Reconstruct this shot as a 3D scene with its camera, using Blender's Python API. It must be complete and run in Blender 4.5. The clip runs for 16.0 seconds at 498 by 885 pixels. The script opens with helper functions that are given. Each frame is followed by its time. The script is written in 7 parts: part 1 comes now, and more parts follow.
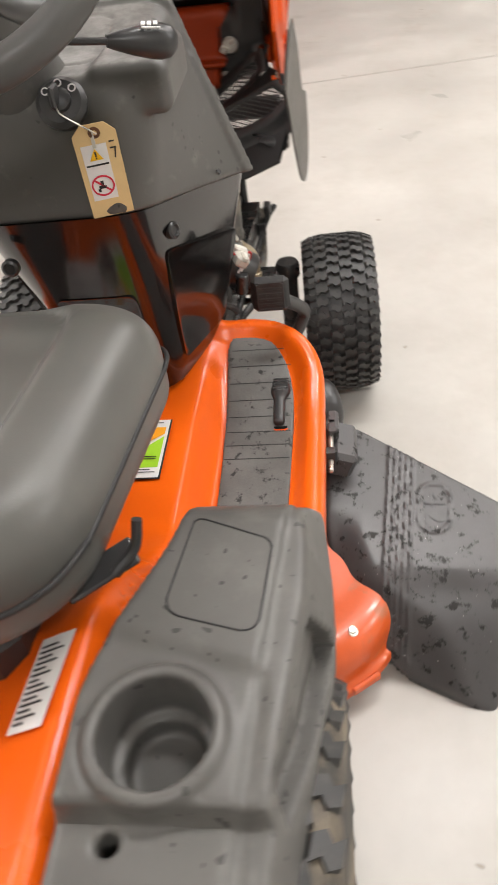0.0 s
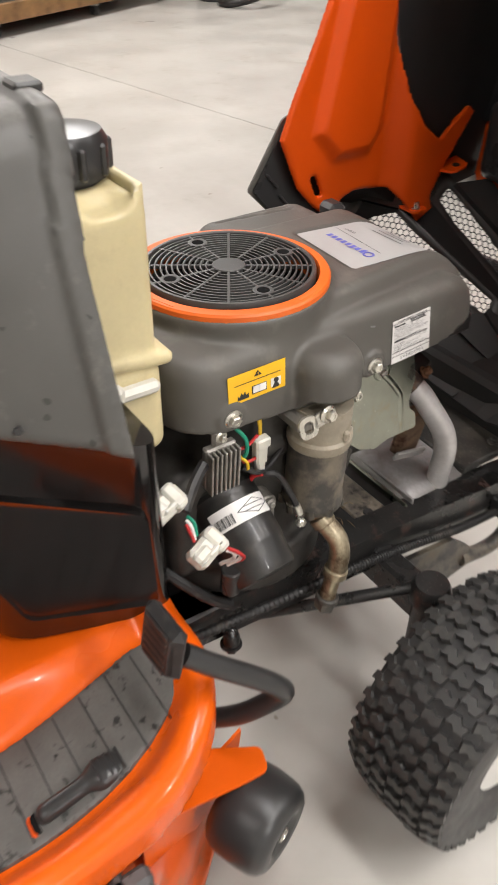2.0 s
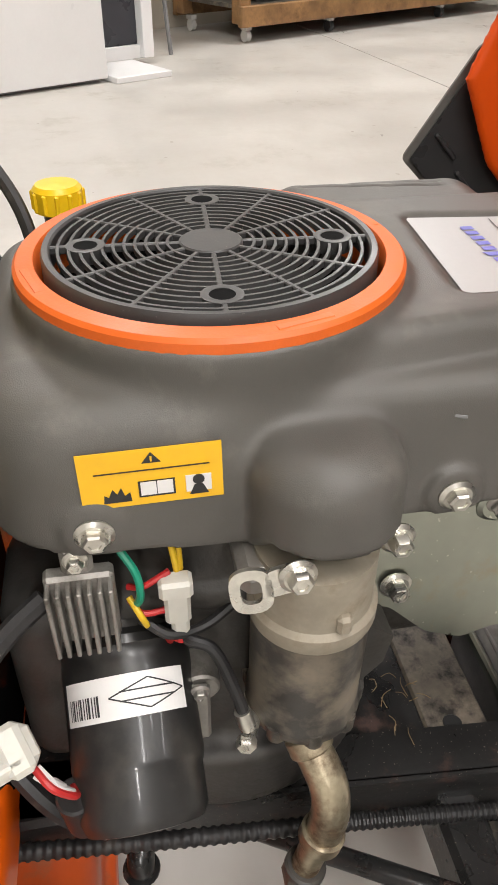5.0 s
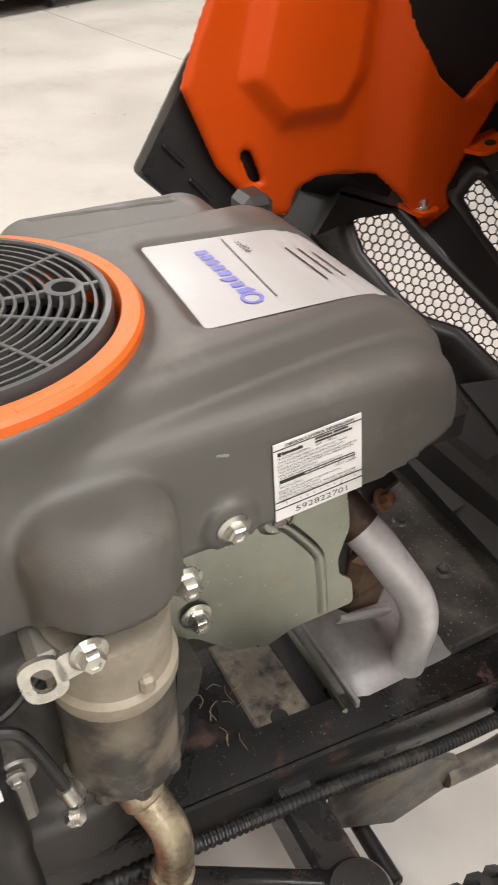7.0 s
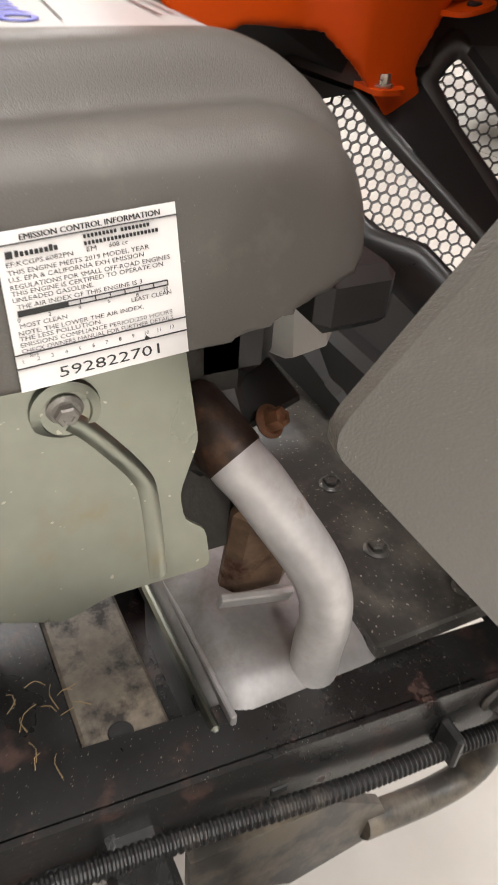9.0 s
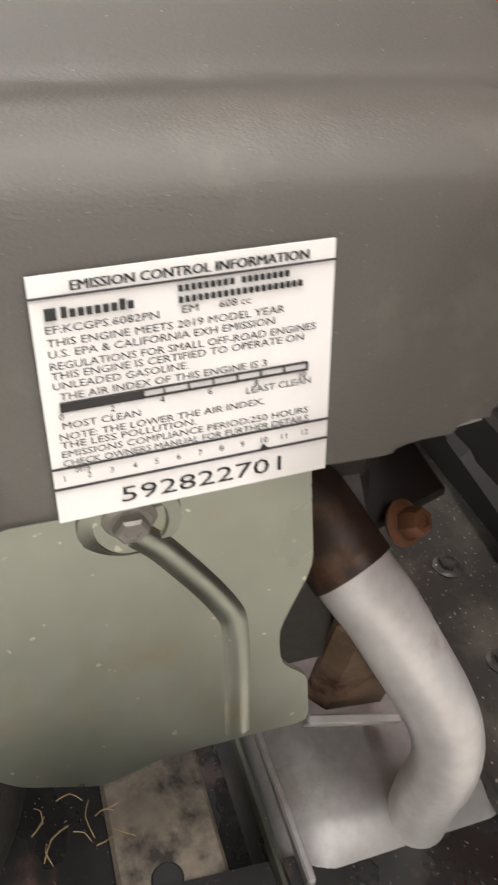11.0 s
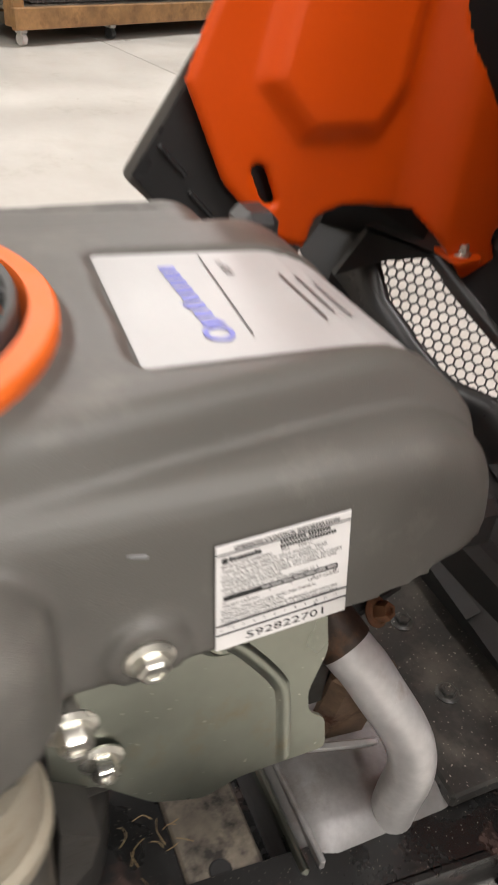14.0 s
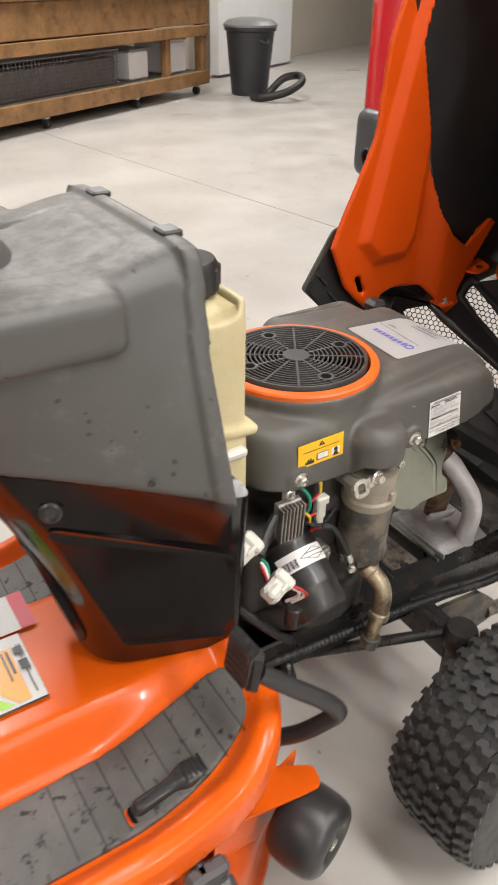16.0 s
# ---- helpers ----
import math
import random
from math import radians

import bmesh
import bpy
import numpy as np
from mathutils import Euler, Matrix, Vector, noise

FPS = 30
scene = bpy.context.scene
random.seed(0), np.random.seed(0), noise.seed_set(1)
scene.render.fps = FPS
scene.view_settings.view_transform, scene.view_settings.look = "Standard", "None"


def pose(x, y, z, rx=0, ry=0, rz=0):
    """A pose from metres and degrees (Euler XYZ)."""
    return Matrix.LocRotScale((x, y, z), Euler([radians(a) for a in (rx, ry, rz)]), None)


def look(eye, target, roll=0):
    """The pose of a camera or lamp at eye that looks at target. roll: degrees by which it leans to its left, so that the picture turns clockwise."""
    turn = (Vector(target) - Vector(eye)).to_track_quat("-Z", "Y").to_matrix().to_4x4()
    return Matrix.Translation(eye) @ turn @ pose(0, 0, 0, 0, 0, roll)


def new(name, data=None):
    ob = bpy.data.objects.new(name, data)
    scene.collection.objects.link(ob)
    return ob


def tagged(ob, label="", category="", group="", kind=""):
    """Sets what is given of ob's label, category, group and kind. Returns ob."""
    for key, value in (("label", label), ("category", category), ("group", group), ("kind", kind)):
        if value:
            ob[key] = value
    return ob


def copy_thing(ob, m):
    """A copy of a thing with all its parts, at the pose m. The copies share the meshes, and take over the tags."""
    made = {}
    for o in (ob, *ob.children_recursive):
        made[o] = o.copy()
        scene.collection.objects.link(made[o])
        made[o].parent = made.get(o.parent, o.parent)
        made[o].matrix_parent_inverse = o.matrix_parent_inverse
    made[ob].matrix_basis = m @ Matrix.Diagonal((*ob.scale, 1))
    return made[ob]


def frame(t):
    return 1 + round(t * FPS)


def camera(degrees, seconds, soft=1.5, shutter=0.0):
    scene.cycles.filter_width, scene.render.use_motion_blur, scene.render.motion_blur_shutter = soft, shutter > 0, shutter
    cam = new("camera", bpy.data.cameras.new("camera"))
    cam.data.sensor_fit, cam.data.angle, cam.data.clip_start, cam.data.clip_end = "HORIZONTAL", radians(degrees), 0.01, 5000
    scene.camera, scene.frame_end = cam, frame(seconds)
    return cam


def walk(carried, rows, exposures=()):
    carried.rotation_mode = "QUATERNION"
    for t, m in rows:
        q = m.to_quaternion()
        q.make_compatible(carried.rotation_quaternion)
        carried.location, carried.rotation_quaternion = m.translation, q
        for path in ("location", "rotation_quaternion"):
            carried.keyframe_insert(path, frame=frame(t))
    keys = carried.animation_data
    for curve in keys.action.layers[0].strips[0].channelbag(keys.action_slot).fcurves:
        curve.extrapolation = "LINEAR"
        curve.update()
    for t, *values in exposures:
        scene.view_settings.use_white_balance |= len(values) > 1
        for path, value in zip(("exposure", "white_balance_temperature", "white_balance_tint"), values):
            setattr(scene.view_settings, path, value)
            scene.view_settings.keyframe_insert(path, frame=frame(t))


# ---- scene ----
cam = camera(36.3, 16.0, shutter=0.4)
PATH = [
    (0, (0.338, 0.063, 1.095), (0.067, 1.52, -0.248), -9.3),
    (0.5, (0.524, 0.131, 1.099), (-0.101, 1.523, -0.195), -5.1),
    (1, (0.6, 0.389, 1.1), (-0.261, 1.686, -0.156), -0.9),
    (1.5, (0.638, 0.682, 1.061), (-0.484, 1.81, -0.152), 0.3),
    (2, (0.614, 0.914, 1.005), (-0.694, 1.823, -0.204), 0.8),
    (2.5, (0.501, 1.075, 0.928), (-0.921, 1.746, -0.308), 0.9),
    (3, (0.424, 1.165, 0.867), (-1.059, 1.617, -0.396), 0.5),
    (3.2, (0.416, 1.187, 0.839), (-1.108, 1.61, -0.387), 0.2),
    (5.3, (0.393, 1.269, 0.832), (-1.192, 1.555, -0.355), 0.6),
    (5.5, (0.397, 1.273, 0.829), (-1.171, 1.615, -0.365), 0.7),
    (6, (0.392, 1.274, 0.829), (-1.117, 1.762, -0.389), 0.5),
    (6.5, (0.381, 1.283, 0.843), (-1.063, 1.911, -0.39), 0.5),
    (7, (0.372, 1.292, 0.862), (-1.013, 2.043, -0.37), 0.9),
    (7.5, (0.391, 1.303, 0.863), (-0.952, 2.135, -0.364), 1.6),
    (8, (0.406, 1.329, 0.838), (-0.932, 2.189, -0.375), 2.4),
    (8.2, (0.396, 1.348, 0.803), (-0.951, 2.205, -0.402), 2.7),
    (10.3, (0.238, 1.471, 0.678), (-0.488, 1.777, 0.061), 5.6),
    (10.5, (0.238, 1.464, 0.678), (-0.490, 1.769, 0.063), 5.2),
    (11, (0.227, 1.443, 0.678), (-1.247, 2.024, -0.542), 5.4),
    (11.5, (0.221, 1.436, 0.68), (-1.293, 1.973, -0.512), 5.2),
    (12, (0.223, 1.435, 0.68), (-1.29, 1.977, -0.51), 5.8),
    (12.5, (0.226, 1.433, 0.683), (-1.279, 2.003, -0.504), 6.3),
    (13, (0.229, 1.433, 0.684), (-1.261, 2.039, -0.503), 6.6),
    (13.5, (0.238, 1.425, 0.697), (-1.224, 2.1, -0.49), 6.3),
    (14, (0.289, 1.367, 0.805), (-1.177, 2.101, -0.34), 5.8),
    (14.5, (0.387, 1.23, 0.947), (-1.077, 1.987, -0.186), 5.5),
    (15, (0.464, 1.079, 1.003), (-0.999, 1.868, -0.109), 4.7),
    (15.5, (0.609, 0.949, 1.05), (-0.846, 1.779, -0.043), 2.9),
    (16, (0.698, 0.788, 1.093), (-0.721, 1.714, 0.03), 1.0),
]
walk(cam, [(t, look(eye, target, roll)) for t, eye, target, roll in PATH], [(0, -0.03), (3, -0.1), (5.5, -0.12), (6.5, -0.02), (7.3, 0.08), (8, 0.22), (10.3, 0.36), (11, 0.22), (12, 0.04), (13, -0.02), (15, 0.0), (16, -0.06)])

# ---- light ----
world = bpy.data.worlds.new("world")
scene.world = world
world.use_nodes = True
world.node_tree.nodes["Background"].inputs["Color"].default_value = (0.9, 0.95, 1.0, 1)
world.node_tree.nodes["Background"].inputs["Strength"].default_value = 0.1
LAMPS = [(2.5, 2.0, 64), (1.8, 3.4, 37), (0.7, 1.6, 44), (2.4, 5.4, 51), (-1.6, 5.8, 46), (-2.7, 1.0, 61), (-4.6, 3.2, 105), (-4.4, -0.4, 60), (5.2, 0.9, 150), (-6.4, 7.0, 74), (0.6, -1.6, 45)]
LAMP_Z = 3.3
for lx, ly, watts in LAMPS:
    lamp = bpy.data.lights.new("ceiling_lamp_light", "AREA")
    lamp.shape, lamp.size, lamp.size_y, lamp.energy = "RECTANGLE", 1.2, 0.3, watts
    lamp.color = (1.0, 0.97, 0.955)
    new("ceiling_lamp_light", lamp).matrix_world = pose(lx, ly, LAMP_Z - 0.06)

# ---- mesh tools ----
V3 = Vector


class Build:
    """Collects faces for one mesh, with a material slot for each face."""

    def __init__(self):
        self.v, self.f, self.mi, self.cur = [], [], [], 0

    def slot(self, n):
        self.cur = n
        return self

    def add(self, vs, fs):
        k = len(self.v)
        self.v += [tuple(p) for p in vs]
        self.f += [tuple(k + i for i in f) for f in fs]
        self.mi += [self.cur] * len(fs)
        return self

    def box(self, c, s, b=0.002, turn=None):
        """A box of size s round c with chamfered edges."""
        h = [x / 2 for x in s]
        b = min(b, min(h) * 0.95)
        vs, fs, at = [], [], {}
        for sx in (-1, 1):
            for sy in (-1, 1):
                for sz in (-1, 1):
                    for a in range(3):
                        p = [sx * (h[0] - b), sy * (h[1] - b), sz * (h[2] - b)]
                        p[a] += (sx, sy, sz)[a] * b
                        at[sx, sy, sz, a] = len(vs)
                        vs.append(V3(p))
        for a in range(3):
            o, q = [k for k in range(3) if k != a]
            for s1 in (-1, 1):
                loop = []
                for s2, s3 in ((-1, -1), (1, -1), (1, 1), (-1, 1)):
                    k = [0, 0, 0]
                    k[a], k[o], k[q] = s1, s2, s3
                    loop.append(at[(*k, a)])
                fs.append(loop if (s1 > 0) == (a != 1) else loop[::-1])
            for s2 in (-1, 1):
                for s3 in (-1, 1):
                    k0, k1 = [0, 0, 0], [0, 0, 0]
                    k0[a], k0[o], k0[q] = -1, s2, s3
                    k1[a], k1[o], k1[q] = 1, s2, s3
                    loop = [at[(*k0, o)], at[(*k1, o)], at[(*k1, q)], at[(*k0, q)]]
                    mid = sum((vs[i] for i in loop), V3()) / 4
                    n = (vs[loop[1]] - vs[loop[0]]).cross(vs[loop[2]] - vs[loop[1]])
                    fs.append(loop if n.dot(mid) > 0 else loop[::-1])
        for sx in (-1, 1):
            for sy in (-1, 1):
                for sz in (-1, 1):
                    loop = [at[sx, sy, sz, a] for a in range(3)]
                    fs.append(loop if sx * sy * sz > 0 else loop[::-1])
        m = Matrix.Translation(c) @ (turn.to_4x4() if turn else Matrix())
        return self.add([m @ p for p in vs], fs)

    def lathe(self, profile, base, axis=(0, 0, 1), n=32, close=False):
        """Turns a profile of (radius, height) pairs round an axis through base."""
        q = V3(axis).to_track_quat("Z", "Y").to_matrix()
        vs = [V3(base) + q @ V3((r * math.cos(2 * math.pi * k / n), r * math.sin(2 * math.pi * k / n), h)) for r, h in profile for k in range(n)]
        rows = len(profile)
        fs = []
        for i in range(rows if close else rows - 1):
            j = (i + 1) % rows
            fs += [(i * n + k, i * n + (k + 1) % n, j * n + (k + 1) % n, j * n + k) for k in range(n)]
        if not close:
            fs += [tuple(range(n))[::-1], tuple((rows - 1) * n + k for k in range(n))]
        return self.add(vs, fs)

    def cyl(self, p0, p1, r0, r1=None, n=24, b=0.0015):
        d = V3(p1) - V3(p0)
        h, r1 = d.length, r0 if r1 is None else r1
        b = min(b, r0 * 0.4, r1 * 0.4, h * 0.3)
        return self.lathe([(r0 - b, 0), (r0, b), (r1, h - b), (r1 - b, h)], p0, d, n)

    def tube(self, pts, r, n=10, steps=6, radii=None):
        """A round tube along a smooth line through pts."""
        line, rad = spline(pts, steps), []
        side = V3((0.3, 0.5, 0.8))
        vs = []
        for i, p in enumerate(line):
            d = (line[min(i + 1, len(line) - 1)] - line[max(i - 1, 0)]).normalized()
            side = (side - d * side.dot(d)).normalized()
            up = d.cross(side)
            rr = r if radii is None else radii(i / (len(line) - 1))
            vs += [p + rr * (math.cos(2 * math.pi * k / n) * side + math.sin(2 * math.pi * k / n) * up) for k in range(n)]
        m = len(line)
        fs = [(i * n + k, i * n + (k + 1) % n, (i + 1) * n + (k + 1) % n, (i + 1) * n + k) for i in range(m - 1) for k in range(n)]
        fs += [tuple(range(n))[::-1], tuple((m - 1) * n + k for k in range(n))]
        return self.add(vs, fs)

    def loft(self, loops, cap=True):
        n = len(loops[0])
        fs = [(i * n + k, i * n + (k + 1) % n, (i + 1) * n + (k + 1) % n, (i + 1) * n + k) for i in range(len(loops) - 1) for k in range(n)]
        if cap:
            fs += [tuple(range(n))[::-1], tuple((len(loops) - 1) * n + k for k in range(n))]
        return self.add([p for loop in loops for p in loop], fs)

    def prism(self, poly, place, w0, w1):
        """A flat outline (u, v), given depth from w0 to w1 by place(u, v, w)."""
        if area(poly) < 0:
            poly = poly[::-1]
        return self.loft([[place(u, v, w0) for u, v in poly], [place(u, v, w1) for u, v in poly]])

    def bolt(self, p, d, r=0.006, h=0.005, flange=True):
        d = V3(d).normalized()
        if flange:
            self.lathe([(r * 1.5, 0), (r * 1.55, r * 0.2), (r * 1.2, r * 0.45)], p, d, 20)
        a = V3(p) + d * (r * 0.3 if flange else 0)
        self.lathe([(r * 0.98, 0), (r, h * 0.1), (r, h * 0.8), (r * 0.82, h), (r * 0.5, h), (r * 0.45, h * 0.85)], a, d, 6)
        return self

    def other(self, vs, fs):
        return self.add(vs, fs)


def area(poly):
    return sum(a[0] * b[1] - b[0] * a[1] for a, b in zip(poly, poly[1:] + poly[:1]))


def spline(pts, steps=6):
    p = [V3(q) for q in pts]
    if len(p) < 3:
        return p
    p = [2 * p[0] - p[1], *p, 2 * p[-1] - p[-2]]
    line = []
    for i in range(1, len(p) - 2):
        for k in range(steps):
            t = k / steps
            a, b, c, d = p[i - 1], p[i], p[i + 1], p[i + 2]
            line.append(0.5 * (2 * b + (c - a) * t + (2 * a - 5 * b + 4 * c - d) * t * t + (3 * b - a - 3 * c + d) * t ** 3))
    return [*line, p[-2]]


def rounded(poly, r, n=4):
    """An outline with rounded corners; r is one radius or one for each corner."""
    out = []
    k = len(poly)
    for i, p in enumerate(poly):
        p = V3((*p, 0))
        a, b = V3((*poly[i - 1], 0)), V3((*poly[(i + 1) % k], 0))
        ri = r[i] if isinstance(r, (list, tuple)) else r
        da, db = (a - p), (b - p)
        ra = min(ri, da.length * 0.48)
        rb = min(ri, db.length * 0.48)
        s, e = p + da.normalized() * ra, p + db.normalized() * rb
        for j in range(n + 1):
            t = j / n
            q = (1 - t) ** 2 * s + 2 * t * (1 - t) * p + t * t * e
            out.append((q.x, q.y))
    return out


def finish(name, b, mats, angle=35):
    me = bpy.data.meshes.new(name)
    me.from_pydata(b.v, [], b.f)
    for m in mats if isinstance(mats, (list, tuple)) else [mats]:
        me.materials.append(m)
    me.polygons.foreach_set("material_index", b.mi)
    me.polygons.foreach_set("use_smooth", [True] * len(b.f))
    me.update()
    me.set_sharp_from_angle(angle=radians(angle))
    return me


def part(name, b, mats, parent=None, label="", angle=35):
    """One mesh object, under a thing or a part if one is given."""
    ob = new(name, finish(name, b, mats, angle))
    if parent:
        ob.parent = parent
    return tagged(ob, label)


def thing(name, label, category, at=(0, 0, 0), group="", kind=""):
    ob = new(name)
    ob.location = at
    ob.empty_display_size = 0.1
    return tagged(ob, label, category, group, kind)


# Solids from distance fields, meshed on a grid.
def solid(field, lo, hi, h):
    n = [int(math.ceil((b - a) / h)) + 1 for a, b in zip(lo, hi)]
    ax = [lo[i] + h * np.arange(n[i]) for i in range(3)]
    x, y, z = np.meshgrid(*ax, indexing="ij")
    d = field(x, y, z)
    inside = d < 0
    sl = lambda a, o: a[o[0]:n[0] - 1 + o[0], o[1]:n[1] - 1 + o[1], o[2]:n[2] - 1 + o[2]]
    count = np.zeros([k - 1 for k in n])
    total = np.zeros([*count.shape, 3])
    for axis in range(3):
        for p in (0, 1):
            for q in (0, 1):
                o0 = [p, q]
                o0.insert(axis, 0)
                o1 = list(o0)
                o1[axis] = 1
                a, b = sl(d, o0), sl(d, o1)
                cross = sl(inside, o0) != sl(inside, o1)
                t = np.where(cross, a / np.where(a == b, 1, a - b), 0)
                count += cross
                for k in range(3):
                    total[..., k] += np.where(cross, t if k == axis else o0[k], 0)
    live = count > 0
    index = -np.ones(live.shape, int)
    index[live] = np.arange(live.sum())
    cell = np.argwhere(live)
    verts = (cell + total[live] / count[live][:, None]) * h + np.array(lo)
    faces = []
    for axis in range(3):
        o, q = [(1, 2), (2, 0), (0, 1)][axis]
        a = [slice(1, -1)] * 3
        a[axis] = slice(0, -1)
        b = list(a)
        b[axis] = slice(1, None)
        i0, i1 = inside[tuple(a)], inside[tuple(b)]
        for sign in (True, False):
            e = np.argwhere((i0 != i1) & (i0 == sign))
            if not len(e):
                continue
            e = e + [0 if k == axis else 1 for k in range(3)]
            quad = []
            for so, sq in ((-1, -1), (0, -1), (0, 0), (-1, 0)):
                c = e.copy()
                c[:, o] += so
                c[:, q] += sq
                quad.append(index[c[:, 0], c[:, 1], c[:, 2]])
            quad = np.stack(quad, 1)
            faces.append(quad if sign else quad[:, ::-1])
    faces = np.concatenate(faces)
    faces = faces[(faces >= 0).all(1)]
    b = Build()
    b.v, b.f = [tuple(p) for p in verts.tolist()], [tuple(f) for f in faces.tolist()]
    b.mi = [0] * len(b.f)
    return b


def d_box(x, y, z, c, s, r):
    q = [np.abs(a - k) - (w / 2 - r) for a, k, w in zip((x, y, z), c, s)]
    out = np.sqrt(sum(np.maximum(k, 0) ** 2 for k in q))
    return out + np.minimum(np.maximum(np.maximum(q[0], q[1]), q[2]), 0) - r


def d_rect(x, y, c, s, r):
    qx, qy = np.abs(x - c[0]) - (s[0] / 2 - r), np.abs(y - c[1]) - (s[1] / 2 - r)
    return np.hypot(np.maximum(qx, 0), np.maximum(qy, 0)) + np.minimum(np.maximum(qx, qy), 0) - r


def d_tin(x, y, z, c, rad, z0, z1, r):
    q, w = np.hypot(x - c[0], y - c[1]) - rad + r, np.abs(z - (z0 + z1) / 2) - (z1 - z0) / 2 + r
    return np.hypot(np.maximum(q, 0), np.maximum(w, 0)) + np.minimum(np.maximum(q, w), 0) - r


def d_poly(x, y, poly):
    """Distance to a closed outline, negative inside."""
    best, inside = np.full(x.shape, 1e9), np.zeros(x.shape, bool)
    for (ax, ay), (bx, by) in zip(poly, poly[1:] + poly[:1]):
        ex, ey = bx - ax, by - ay
        t = np.clip(((x - ax) * ex + (y - ay) * ey) / (ex * ex + ey * ey), 0, 1)
        best = np.minimum(best, np.hypot(x - ax - t * ex, y - ay - t * ey))
        if ay != by:
            inside ^= ((ay > y) != (by > y)) & (x < ex * (y - ay) / ey + ax)
    return np.where(inside, -best, best)


def join(a, b, k):
    h = np.clip(0.5 + 0.5 * (b - a) / k, 0, 1)
    return b + (a - b) * h - k * h * (1 - h)


def meet(a, b, k):
    return -join(-a, -b, k)


def ramp(x, a, b):
    t = np.clip((x - a) / (b - a), 0, 1)
    return t * t * (3 - 2 * t)


_letters = {}


def letters(text):
    """The outline of a line of writing as flat faces, 1 high, and its width."""
    if text not in _letters:
        cu = bpy.data.curves.new("letters", "FONT")
        cu.body, cu.resolution_u = text, 2
        ob = new("letters", cu)
        me = bpy.data.meshes.new_from_object(ob.evaluated_get(bpy.context.evaluated_depsgraph_get()))
        vs, fs = [tuple(v.co) for v in me.vertices], [tuple(p.vertices) for p in me.polygons]
        bpy.data.objects.remove(ob)
        bpy.data.curves.remove(cu)
        bpy.data.meshes.remove(me)
        _letters[text] = vs, fs, (min(v[0] for v in vs), max(v[0] for v in vs))
    return _letters[text]


def write(b, text, place, u, v, height, width=None, lift=0.0004):
    """Writes on a surface: place(u, v, w) gives the point; (u, v) is the left end of the base line."""
    vs, fs, (x0, x1) = letters(text)
    sy = height / 0.69
    sx = width / (x1 - x0) if width else sy
    b.add([place(u + (p[0] - x0) * sx, v + p[1] * sy, lift) for p in vs], fs)


def plane_at(origin, right, up):
    o, r, u = V3(origin), V3(right).normalized(), V3(up)
    u = (u - r * u.dot(r)).normalized()
    n = r.cross(u)
    return lambda a, b, w: o + r * a + u * b + n * w


def card(b, place, u0, v0, u1, v1, w=0.0, thick=0.0006):
    b.prism([(u0, v0), (u1, v0), (u1, v1), (u0, v1)], place, w, w + thick)

